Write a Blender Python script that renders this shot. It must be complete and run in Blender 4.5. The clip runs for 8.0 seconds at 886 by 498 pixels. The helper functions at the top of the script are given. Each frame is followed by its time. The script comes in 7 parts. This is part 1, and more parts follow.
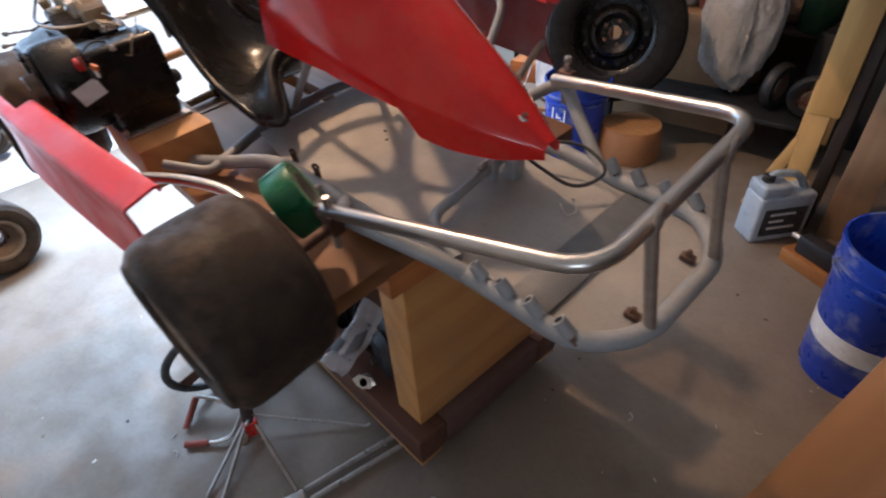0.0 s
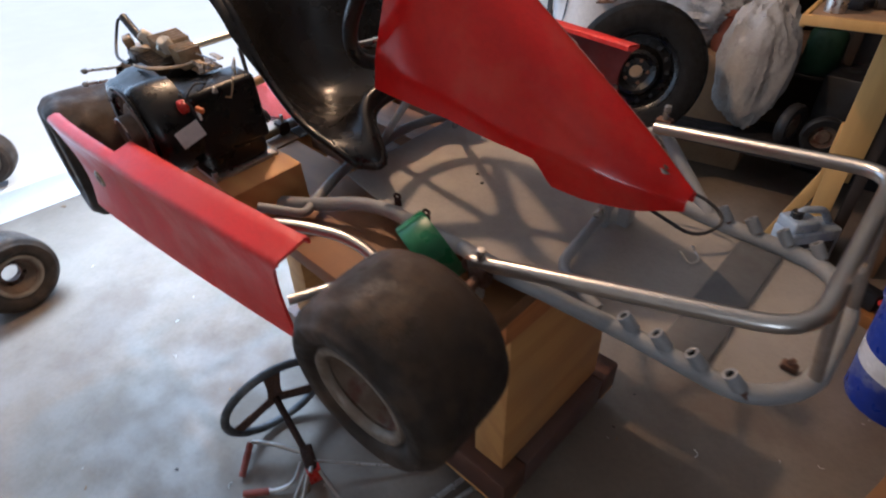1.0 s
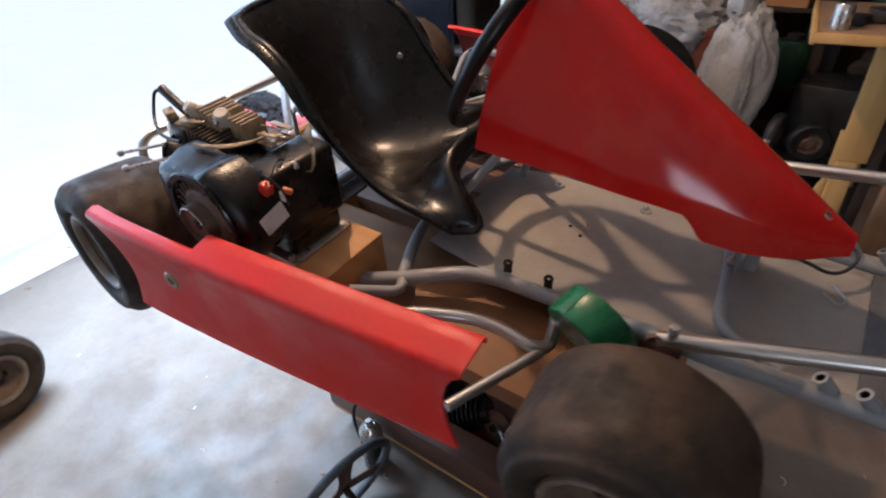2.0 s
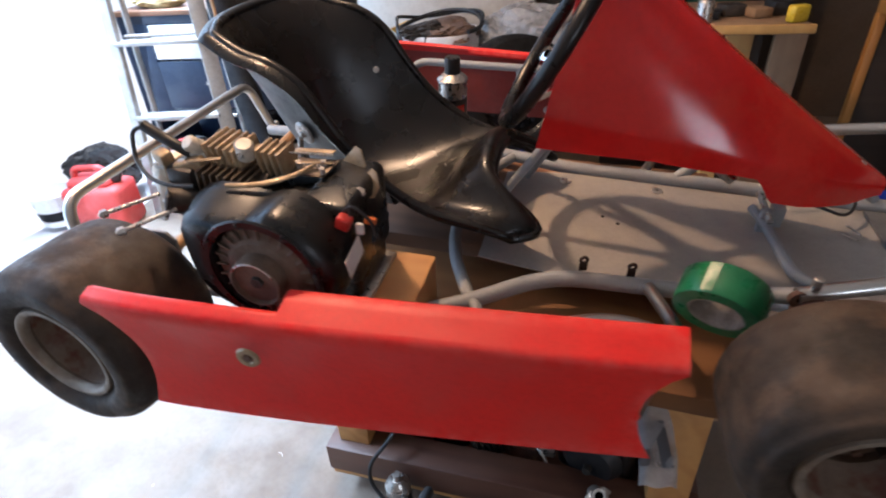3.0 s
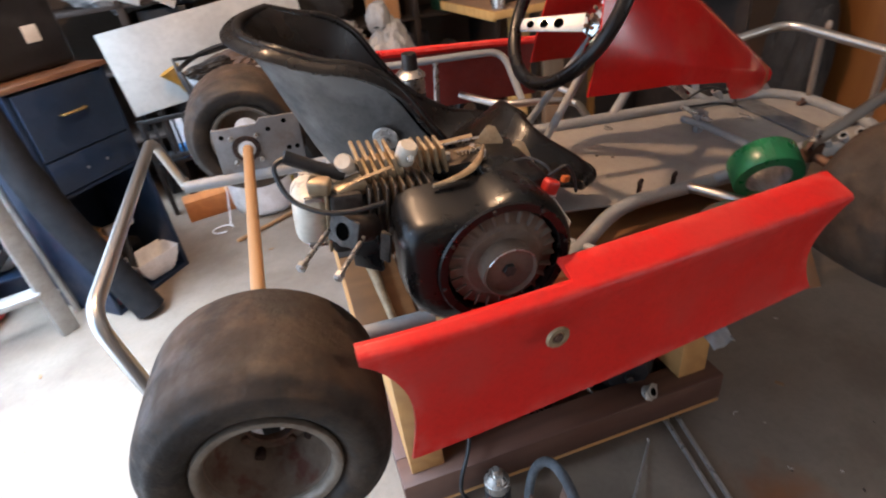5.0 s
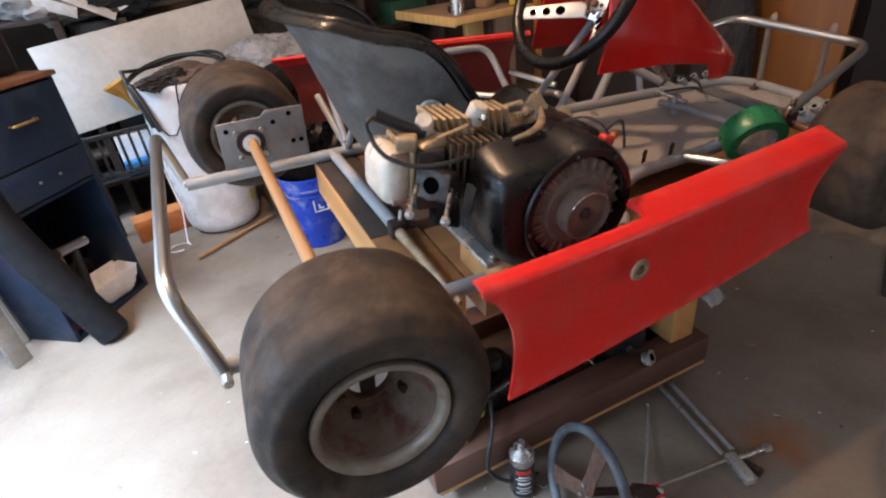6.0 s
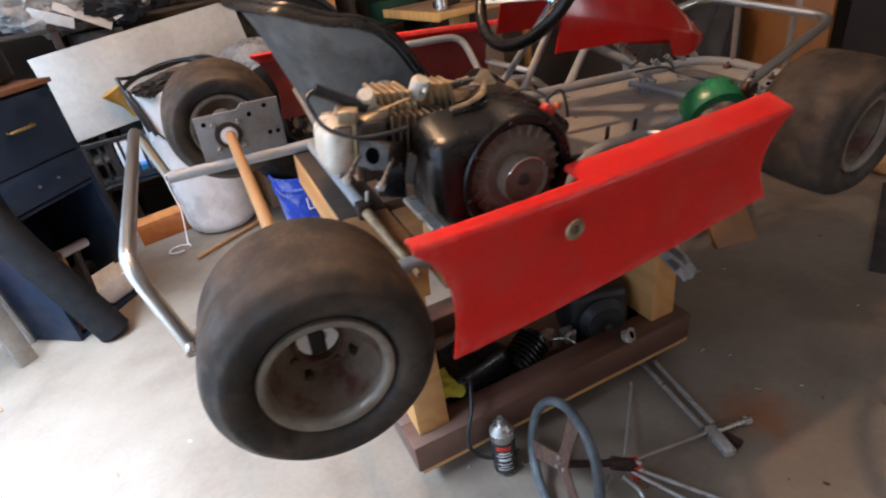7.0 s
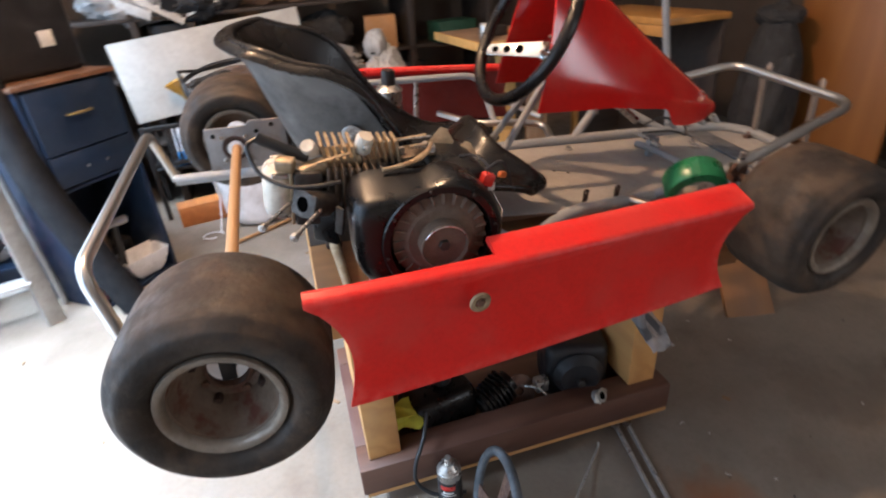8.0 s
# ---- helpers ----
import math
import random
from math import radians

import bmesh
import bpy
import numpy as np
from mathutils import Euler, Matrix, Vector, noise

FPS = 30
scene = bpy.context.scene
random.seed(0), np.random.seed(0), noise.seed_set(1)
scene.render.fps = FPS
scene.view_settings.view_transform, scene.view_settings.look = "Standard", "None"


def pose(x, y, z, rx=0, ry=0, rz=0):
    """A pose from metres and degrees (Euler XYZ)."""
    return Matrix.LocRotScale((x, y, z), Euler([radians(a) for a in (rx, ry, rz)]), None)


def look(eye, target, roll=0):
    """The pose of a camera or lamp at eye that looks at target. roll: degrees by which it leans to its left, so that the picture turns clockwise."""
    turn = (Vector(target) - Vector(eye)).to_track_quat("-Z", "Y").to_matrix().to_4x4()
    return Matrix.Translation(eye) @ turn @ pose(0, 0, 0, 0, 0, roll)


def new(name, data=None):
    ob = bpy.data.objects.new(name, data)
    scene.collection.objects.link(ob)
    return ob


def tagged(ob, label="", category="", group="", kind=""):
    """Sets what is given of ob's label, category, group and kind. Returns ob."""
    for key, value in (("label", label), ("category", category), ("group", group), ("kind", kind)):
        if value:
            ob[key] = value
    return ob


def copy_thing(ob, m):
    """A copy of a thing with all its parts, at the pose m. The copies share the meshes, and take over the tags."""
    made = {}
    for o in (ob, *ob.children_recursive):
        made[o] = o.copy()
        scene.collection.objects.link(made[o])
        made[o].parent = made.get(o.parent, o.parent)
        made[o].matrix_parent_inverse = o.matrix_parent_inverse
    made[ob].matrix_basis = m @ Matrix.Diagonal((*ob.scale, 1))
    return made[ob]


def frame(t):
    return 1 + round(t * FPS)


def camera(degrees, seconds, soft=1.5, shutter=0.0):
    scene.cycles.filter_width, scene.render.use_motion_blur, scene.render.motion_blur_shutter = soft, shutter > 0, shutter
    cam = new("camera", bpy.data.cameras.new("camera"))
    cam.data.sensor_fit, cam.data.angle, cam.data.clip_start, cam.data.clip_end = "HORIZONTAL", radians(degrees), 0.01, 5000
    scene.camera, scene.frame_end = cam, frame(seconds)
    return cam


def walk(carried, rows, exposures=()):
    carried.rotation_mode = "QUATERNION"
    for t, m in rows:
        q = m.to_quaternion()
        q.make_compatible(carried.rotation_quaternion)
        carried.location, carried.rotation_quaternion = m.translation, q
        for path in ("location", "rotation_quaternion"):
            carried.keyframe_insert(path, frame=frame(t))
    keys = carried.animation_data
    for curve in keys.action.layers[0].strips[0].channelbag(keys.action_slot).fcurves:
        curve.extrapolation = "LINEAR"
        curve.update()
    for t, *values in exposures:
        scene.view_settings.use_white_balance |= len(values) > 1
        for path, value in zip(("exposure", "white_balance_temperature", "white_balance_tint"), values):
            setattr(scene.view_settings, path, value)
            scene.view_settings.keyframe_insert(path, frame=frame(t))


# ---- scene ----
cam = camera(79.2, 8.0, soft=2.0, shutter=0.5)
PATH = [
    (0, (1.472, -0.145, 1.257), (0.37, 0.979, 0.023), -4.1),
    (0.5, (1.388, -0.26, 1.281), (0.286, 0.911, 0.092), -1.6),
    (1, (1.251, -0.297, 1.299), (0.206, 0.944, 0.13), -1.6),
    (1.5, (1.07, -0.302, 1.324), (0.096, 1.003, 0.162), -2.4),
    (1.7, (1.014, -0.321, 1.335), (0.046, 1.008, 0.195), -3.0),
    (2.8, (0.61, -0.477, 1.293), (0.149, 1.15, 0.225), -3.1),
    (3, (0.528, -0.455, 1.289), (0.161, 1.201, 0.23), -3.3),
    (3.5, (0.341, -0.456, 1.298), (0.173, 1.229, 0.234), -3.4),
    (4, (0.142, -0.523, 1.288), (0.249, 1.172, 0.231), -4.8),
    (4.5, (-0.001, -0.492, 1.288), (0.283, 1.185, 0.235), -5.4),
    (4.7, (-0.03, -0.453, 1.28), (0.351, 1.202, 0.225), -6.7),
    (5.8, (-0.294, -0.416, 1.259), (0.499, 1.104, 0.23), -7.1),
    (6, (-0.313, -0.409, 1.234), (0.478, 1.121, 0.218), -6.9),
    (6.5, (-0.32, -0.437, 1.171), (0.447, 1.115, 0.169), -7.8),
    (7, (-0.264, -0.501, 1.197), (0.492, 1.055, 0.194), -9.4),
    (7.5, (-0.144, -0.563, 1.249), (0.583, 1.023, 0.273), -10.0),
    (8, (-0.076, -0.583, 1.254), (0.508, 1.074, 0.299), -4.3),
]
EXPOSURE = [(0.0, 0.20, 5700, 10), (0.5, -0.02, 5650, 10), (1.5, -0.20, 5600, 10), (3.0, 0.09, 5700, 11), (3.6, 0.16, 5800, 11), (4.5, 0.15, 6050, 12), (6.0, 0.0, 6100, 12), (6.5, -0.06, 6100, 12), (7.0, -0.02, 6150, 12), (7.5, 0.22, 6150, 11), (8.0, 0.32, 6080, 11)]
walk(cam, [(t, look(eye, target, roll)) for t, eye, target, roll in PATH], EXPOSURE)

# ---------------------------------------------------------------- light
SKY = 0.15
world = bpy.data.worlds.new("sky")
scene.world = world
world.use_nodes = True
wn = world.node_tree.nodes
sky = wn.new("ShaderNodeTexSky")
sky.sky_type = "NISHITA"
sky.sun_disc = False
sky.sun_elevation, sky.sun_rotation = radians(48), radians(10)
world.node_tree.links.new(sky.outputs[0], wn["Background"].inputs[0])
wn["Background"].inputs[1].default_value = SKY

sun_data = bpy.data.lights.new("sun", "SUN")
sun_data.energy, sun_data.angle, sun_data.color = 5.0, radians(0.6), (1.0, 0.95, 0.88)
sun = new("sun", sun_data)
sun.matrix_world = look((0, 0, 8), (-1.2, -7.0, 0))

# daylight that enters by the open garage door
DOOR_SOUTH, DOOR_NORTH = -2.3, 2.95
door_light = bpy.data.lights.new("door_daylight", "AREA")
door_light.shape, door_light.size, door_light.size_y = "RECTANGLE", 3.8, 2.1
door_light.energy, door_light.color = 52.0, (0.63, 0.80, 1.0)
door_lamp = new("door_daylight", door_light)
door_lamp.matrix_world = look((-1.57, 1.00, 1.12), (0.5, 1.00, 0.70))

# the higher, brighter sky, which reaches the floor just inside the door
sky_light = bpy.data.lights.new("door_skylight", "AREA")
sky_light.shape, sky_light.size, sky_light.size_y = "RECTANGLE", 3.0, 0.5
sky_light.energy, sky_light.color, sky_light.spread = 114.0, (0.66, 0.82, 1.0), radians(82)
sky_lamp = new("door_skylight", sky_light)
sky_lamp.matrix_world = look((-1.55, 1.40, 2.0), (-1.0, 1.40, 0.0))

# daylight through the window in the south wall
WINDOW = (2.35, 3.42, 1.08, 1.88)
window_light = bpy.data.lights.new("window_daylight", "AREA")
window_light.shape, window_light.size, window_light.size_y = "RECTANGLE", WINDOW[1] - WINDOW[0] - 0.06, WINDOW[3] - WINDOW[2] - 0.06
window_light.energy, window_light.color = 17.0, (0.96, 0.97, 1.0)
window_lamp = new("window_daylight", window_light)
window_lamp.matrix_world = look((2.885, -2.84, 1.48), (2.30, 0.0, 0.90))

# the warm bulb under the ceiling
bulb_light = bpy.data.lights.new("bulb_light", "POINT")
bulb_light.energy, bulb_light.color, bulb_light.shadow_soft_size = 108.0, (1.0, 0.61, 0.34), 0.040
BULB = (-0.21, 0.78, 2.39)
bulb_lamp = new("bulb_light", bulb_light)
bulb_lamp.location = BULB

# ---------------------------------------------------------------- helpers
KART = pose(0.692, 0.523, 0.758, 0, 0, -4.62) @ pose(0, 0, 0, 0, 2.79, 0) @ pose(0, 0, 0, 4.80, 0, 0)
FLOOR = -0.046
PLACE = Matrix()  # the plan on which the next things are set out


def plan(x, y, dx=0.0, dy=0.0, turn=0.0, scale=1.0):
    """Sets a group of things round (x, y) out on the floor: shifted, turned and scaled a little."""
    return pose(x + dx, y + dy, FLOOR, 0, 0, turn) @ Matrix.Scale(scale, 4) @ Matrix.Translation((-x, -y, 0))


def finish(bm, material, name, smooth=40):
    bmesh.ops.recalc_face_normals(bm, faces=bm.faces)
    me = bpy.data.meshes.new(name)
    bm.to_mesh(me)
    bm.free()
    me.materials.append(material)
    if smooth:
        me.polygons.foreach_set("use_smooth", [True] * len(me.polygons))
        me.set_sharp_from_angle(angle=radians(smooth))
    return me


def thing(name, label, category, m=Matrix(), group="", kind=""):
    ob = new(name)
    ob.empty_display_size = 0.1
    ob.matrix_world = PLACE @ m
    return tagged(ob, label, category, group, kind)


def part(name, bm, material, parent, label="", smooth=40, m=None):
    ob = new(name, finish(bm, material, name, smooth))
    ob.parent = parent
    if m is not None:
        ob.matrix_local = m
    if label:
        tagged(ob, label)
    return ob


def solo(name, bm, material, label, category, m=Matrix(), group="", kind="", smooth=40):
    ob = new(name, finish(bm, material, name, smooth))
    ob.matrix_world = PLACE @ m
    return tagged(ob, label, category, group, kind)


def again(ob, parent, m):
    """One more part on the same mesh."""
    o = new(ob.name.split(".")[0], ob.data)
    o.parent = parent
    o.matrix_local = m
    return o


def box(x0, x1, y0, y1, z0, z1, bevel=0.003, bm=None, seg=2):
    own = bm is None
    bm = bm or bmesh.new()
    vs = bmesh.ops.create_cube(bm, size=1.0)["verts"]
    for v in vs:
        v.co = Vector((x0 + (v.co.x + 0.5) * (x1 - x0), y0 + (v.co.y + 0.5) * (y1 - y0), z0 + (v.co.z + 0.5) * (z1 - z0)))
    if bevel:
        es = list({e for v in vs for e in v.link_edges})
        bmesh.ops.bevel(bm, geom=es, offset=bevel, segments=seg, profile=0.5, affect="EDGES")
    return bm


def moved(bm, m, start=0):
    bm.verts.ensure_lookup_table()
    for v in bm.verts[start:]:
        v.co = m @ v.co
    return bm


def lathe(profile, seg=32, closed=False, bm=None):
    """A turned form about the z axis from (radius, height) pairs."""
    bm = bm or bmesh.new()
    rings = []
    for r, z in profile:
        if r < 1e-5:
            rings.append([bm.verts.new((0, 0, z))])
        else:
            rings.append([bm.verts.new((r * math.cos(2 * math.pi * k / seg), r * math.sin(2 * math.pi * k / seg), z)) for k in range(seg)])
    pairs = list(zip(rings, rings[1:])) + ([(rings[-1], rings[0])] if closed else [])
    for a, b in pairs:
        for k in range(seg):
            q = (a[k % len(a)], a[(k + 1) % len(a)], b[(k + 1) % len(b)], b[k % len(b)])
            q = list(dict.fromkeys(q))
            if len(q) > 2:
                bm.faces.new(q)
    return bm


def rod(a, b, r, seg=14, r2=None, bm=None):
    """A cylinder with chamfered ends from a to b."""
    a, b = Vector(a), Vector(b)
    n = (b - a).length
    r2 = r if r2 is None else r2
    c = min(0.15 * r, 0.1 * n)
    own = bm is None
    bm = bm or bmesh.new()
    start = len(bm.verts)
    lathe([(0, 0), (r - c, 0), (r, c), (r2, n - c), (r2 - c, n), (0, n)], seg, bm=bm)
    m = Matrix.Translation(a) @ (b - a).to_track_quat("Z", "Y").to_matrix().to_4x4()
    return moved(bm, m, start)


def rounded(points, radius=0.05, step=5):
    """A polyline with its corners rounded."""
    pts = [Vector(p) for p in points]
    out = [pts[0]]
    for a, b, c in zip(pts, pts[1:], pts[2:]):
        d = min(radius, 0.48 * (a - b).length, 0.48 * (c - b).length)
        p, q = b + (a - b).normalized() * d, b + (c - b).normalized() * d
        out += [p * (1 - s) ** 2 + b * 2 * s * (1 - s) + q * s * s for s in [k / step for k in range(step + 1)]]
    return out + [pts[-1]]


def tube(points, r, seg=12, radius=0.05, closed=False, bm=None, wall=0.0):
    """A pipe along a polyline with rounded corners."""
    pts = [Vector(p) for p in points]
    if closed:
        k = len(pts)
        mid = (pts[0] + pts[-1]) / 2
        pts = [mid] + pts + [mid]
    pts = rounded(pts, radius) if radius else pts
    pts = [p for k, p in enumerate(pts) if k == 0 or (p - pts[k - 1]).length > 1e-5]
    if closed:
        pts = pts[:-1]
    bm = bm or bmesh.new()
    n = len(pts)
    up = Vector((0, 0, 1))
    rings = []
    last = None
    for k, p in enumerate(pts):
        a, b = (pts[k - 1], pts[(k + 1) % n]) if closed else (pts[max(k - 1, 0)], pts[min(k + 1, n - 1)])
        d = (b - a).normalized()
        if last is None:
            side = d.cross(up if abs(d.z) < 0.9 else Vector((1, 0, 0))).normalized()
        else:
            side = (last - d * last.dot(d)).normalized()
        last = side
        top = side.cross(d)
        rings.append([bm.verts.new(p + r * (math.cos(2 * math.pi * j / seg) * side + math.sin(2 * math.pi * j / seg) * top)) for j in range(seg)])
    for a, b in list(zip(rings, rings[1:])) + ([(rings[-1], rings[0])] if closed else []):
        for j in range(seg):
            bm.faces.new((a[j], a[(j + 1) % seg], b[(j + 1) % seg], b[j]))
    if not closed:
        bm.faces.new(rings[0])
        bm.faces.new(rings[-1])
    return bm


def grid(fn, nu, nv, bm=None):
    """A sheet of fn(s, t) for s and t from 0 to 1."""
    bm = bm or bmesh.new()
    v = [[bm.verts.new(fn(i / nu, j / nv)) for j in range(nv + 1)] for i in range(nu + 1)]
    for i in range(nu):
        for j in range(nv):
            bm.faces.new((v[i][j], v[i + 1][j], v[i + 1][j + 1], v[i][j + 1]))
    return bm


def thick(bm, t):
    bmesh.ops.recalc_face_normals(bm, faces=bm.faces)
    bmesh.ops.solidify(bm, geom=list(bm.faces), thickness=t)
    return bm


def prism(outline, h, bevel=0.0, bm=None):
    """A flat outline (x, y) raised by h along z."""
    bm = bm or bmesh.new()
    a = [bm.verts.new((x, y, 0)) for x, y in outline]
    b = [bm.verts.new((x, y, h)) for x, y in outline]
    bm.faces.new(a)
    bm.faces.new(b)
    n = len(a)
    for k in range(n):
        bm.faces.new((a[k], a[(k + 1) % n], b[(k + 1) % n], b[k]))
    if bevel:
        bmesh.ops.bevel(bm, geom=list(bm.edges), offset=bevel, segments=2, profile=0.5, affect="EDGES")
    return bm


def curve_at(keys, s):
    """Smooth value between keys (s, values...)."""
    for a, b in zip(keys, keys[1:]):
        if s <= b[0]:
            f = (s - a[0]) / (b[0] - a[0])
            f = max(0.0, f)
            return [p + (q - p) * f for p, q in zip(a[1:], b[1:])]
    return list(keys[-1][1:])


def spline(keys, s):
    """Catmull-Rom through evenly spaced keys, s from 0 to 1."""
    n = len(keys) - 1
    x = min(max(s * n, 0), n - 1e-6)
    k = int(x)
    f = x - k
    p = [np.array(keys[min(max(k + d, 0), n)], float) for d in (-1, 0, 1, 2)]
    return 0.5 * (2 * p[1] + (p[2] - p[0]) * f + (2 * p[0] - 5 * p[1] + 4 * p[2] - p[3]) * f * f + (3 * p[1] - p[0] - 3 * p[2] + p[3]) * f**3)


# ---------------------------------------------------------------- materials
def mat(name, base, rough=0.5, metal=0.0, other=None, amount=0.5, size=8.0, fine=60.0, bump=0.1, stain=None, stain_amount=0.0, stain_size=3.0, coat=0.0, stretch=(1, 1, 1), rough_vary=0.15, spec=0.5, edge=None, edge_amount=0.5):
    """Paint, metal, rubber and the like: two scales of variation, stains, fine relief."""
    m = bpy.data.materials.new(name)
    m.use_nodes = True
    nt = m.node_tree
    N, L = nt.nodes, nt.links.new
    b = N["Principled BSDF"]
    tc = N.new("ShaderNodeTexCoord")
    mp = N.new("ShaderNodeMapping")
    mp.inputs["Scale"].default_value = stretch
    L(tc.outputs["Object"], mp.inputs[0])
    info = N.new("ShaderNodeObjectInfo")
    shift = N.new("ShaderNodeVectorMath")
    shift.operation = "MULTIPLY_ADD"
    L(info.outputs["Random"], shift.inputs[0])
    shift.inputs[1].default_value = (7.3, 3.1, 5.7)
    L(mp.outputs[0], shift.inputs[2])

    def noi(scale, detail=4, rough_=0.55):
        n = N.new("ShaderNodeTexNoise")
        n.inputs["Scale"].default_value, n.inputs["Detail"].default_value, n.inputs["Roughness"].default_value = scale, detail, rough_
        L(shift.outputs[0], n.inputs["Vector"])
        return n.outputs[0]

    def ramp(src, lo, hi):
        r = N.new("ShaderNodeMapRange")
        r.inputs[1].default_value, r.inputs[2].default_value = lo, hi
        L(src, r.inputs[0])
        return r.outputs[0]

    def mixc(f, a, c):
        x = N.new("ShaderNodeMix")
        x.data_type = "RGBA"
        for sock, v in ((x.inputs[0], f), (x.inputs[6], a), (x.inputs[7], c)):
            if hasattr(v, "links"):
                L(v, sock)
            else:
                sock.default_value = v if isinstance(v, float) else (*v, 1.0)
        return x.outputs[2]

    def times(a, k):
        x = N.new("ShaderNodeMath")
        x.operation = "MULTIPLY"
        L(a, x.inputs[0])
        x.inputs[1].default_value = k
        return x.outputs[0]

    big, small = noi(size), noi(fine, 5, 0.65)
    other = other or tuple(0.6 * c for c in base)
    col = mixc(times(ramp(big, 0.41, 0.61), amount), tuple(base), tuple(other))
    col = mixc(times(ramp(small, 0.44, 0.66), amount * 0.45), col, tuple(0.7 * c for c in other))
    if stain:
        col = mixc(times(ramp(noi(stain_size, 6, 0.6), 0.51, 0.62), stain_amount), col, tuple(stain))
    if edge:
        geo = N.new("ShaderNodeNewGeometry")
        wear = N.new("ShaderNodeMath")
        wear.operation = "MULTIPLY"
        L(ramp(geo.outputs["Pointiness"], 0.505, 0.56), wear.inputs[0])
        L(times(ramp(noi(fine * 0.4), 0.38, 0.6), edge_amount), wear.inputs[1])
        col = mixc(wear.outputs[0], col, tuple(edge))
    L(col, b.inputs["Base Color"])
    r = N.new("ShaderNodeMapRange")
    r.inputs[3].default_value, r.inputs[4].default_value = max(rough - rough_vary, 0.03), min(rough + rough_vary, 1.0)
    L(ramp(noi(size * 2.3, 5), 0.38, 0.62), r.inputs[0])
    L(r.outputs[0], b.inputs["Roughness"])
    b.inputs["Metallic"].default_value = metal
    b.inputs["Specular IOR Level"].default_value = spec
    b.inputs["Coat Weight"].default_value = coat
    b.inputs["Coat Roughness"].default_value = 0.12
    if bump:
        bp = N.new("ShaderNodeBump")
        bp.inputs["Strength"].default_value, bp.inputs["Distance"].default_value = bump, 0.003
        L(small, bp.inputs["Height"])
        L(bp.outputs[0], b.inputs["Normal"])
    return m


def wood(name, light, dark, axis="x", rings=26.0, rough=0.6, knots=0.35, dirt=None, dirt_amount=0.3):
    """Sawn or painted wood with the grain along one axis."""
    m = bpy.data.materials.new(name)
    m.use_nodes = True
    nt = m.node_tree
    N, L = nt.nodes, nt.links.new
    b = N["Principled BSDF"]
    tc = N.new("ShaderNodeTexCoord")
    info = N.new("ShaderNodeObjectInfo")
    shift = N.new("ShaderNodeVectorMath")
    shift.operation = "MULTIPLY_ADD"
    L(info.outputs["Random"], shift.inputs[0])
    shift.inputs[1].default_value = (3.3, 9.1, 4.7)
    L(tc.outputs["Object"], shift.inputs[2])
    mp = N.new("ShaderNodeMapping")
    mp.inputs["Scale"].default_value = tuple(0.07 if a == axis else 1.0 for a in "xyz")
    L(shift.outputs[0], mp.inputs[0])
    warp = N.new("ShaderNodeTexNoise")
    warp.inputs["Scale"].default_value, warp.inputs["Detail"].default_value = 5.0, 2
    L(mp.outputs[0], warp.inputs["Vector"])
    wave = N.new("ShaderNodeTexWave")
    wave.wave_type = "RINGS"
    wave.rings_direction = axis.upper()
    wave.inputs["Scale"].default_value, wave.inputs["Distortion"].default_value = rings * 0.2, 9.0
    wave.inputs["Detail"].default_value, wave.inputs["Detail Scale"].default_value = 3, 2.0
    L(mp.outputs[0], wave.inputs["Vector"])
    fib = N.new("ShaderNodeTexNoise")
    fib.inputs["Scale"].default_value, fib.inputs["Detail"].default_value = 160.0, 4
    L(mp.outputs[0], fib.inputs["Vector"])
    add = N.new("ShaderNodeMath")
    add.operation = "MULTIPLY_ADD"
    L(fib.outputs[0], add.inputs[0])
    add.inputs[1].default_value = 0.45
    L(wave.outputs[1], add.inputs[2])
    rp = N.new("ShaderNodeMapRange")
    rp.inputs[1].default_value, rp.inputs[2].default_value = 0.15, 1.45
    L(add.outputs[0], rp.inputs[0])
    mx = N.new("ShaderNodeMix")
    mx.data_type = "RGBA"
    mx.inputs[6].default_value, mx.inputs[7].default_value = (*light, 1), (*(0.35 * a + 0.65 * b for a, b in zip(light, dark)), 1)
    L(rp.outputs[0], mx.inputs[0])
    col = mx.outputs[2]
    if dirt:
        dn = N.new("ShaderNodeTexNoise")
        dn.inputs["Scale"].default_value, dn.inputs["Detail"].default_value = 6.0, 6
        L(shift.outputs[0], dn.inputs["Vector"])
        dr = N.new("ShaderNodeMapRange")
        dr.inputs[1].default_value, dr.inputs[2].default_value, dr.inputs[4].default_value = 0.45, 0.7, dirt_amount
        L(dn.outputs[0], dr.inputs[0])
        m2 = N.new("ShaderNodeMix")
        m2.data_type = "RGBA"
        m2.inputs[7].default_value = (*dirt, 1)
        L(dr.outputs[0], m2.inputs[0])
        L(col, m2.inputs[6])
        col = m2.outputs[2]
    L(col, b.inputs["Base Color"])
    b.inputs["Roughness"].default_value = rough
    bp = N.new("ShaderNodeBump")
    bp.inputs["Strength"].default_value, bp.inputs["Distance"].default_value = 0.15, 0.0015
    L(add.outputs[0], bp.inputs["Height"])
    L(bp.outputs[0], b.inputs["Normal"])
    return m


def glow(name, color, strength):
    m = bpy.data.materials.new(name)
    m.use_nodes = True
    b = m.node_tree.nodes["Principled BSDF"]
    b.inputs["Base Color"].default_value = (*color, 1)
    b.inputs["Emission Color"].default_value = (*color, 1)
    b.inputs["Emission Strength"].default_value = strength
    return m


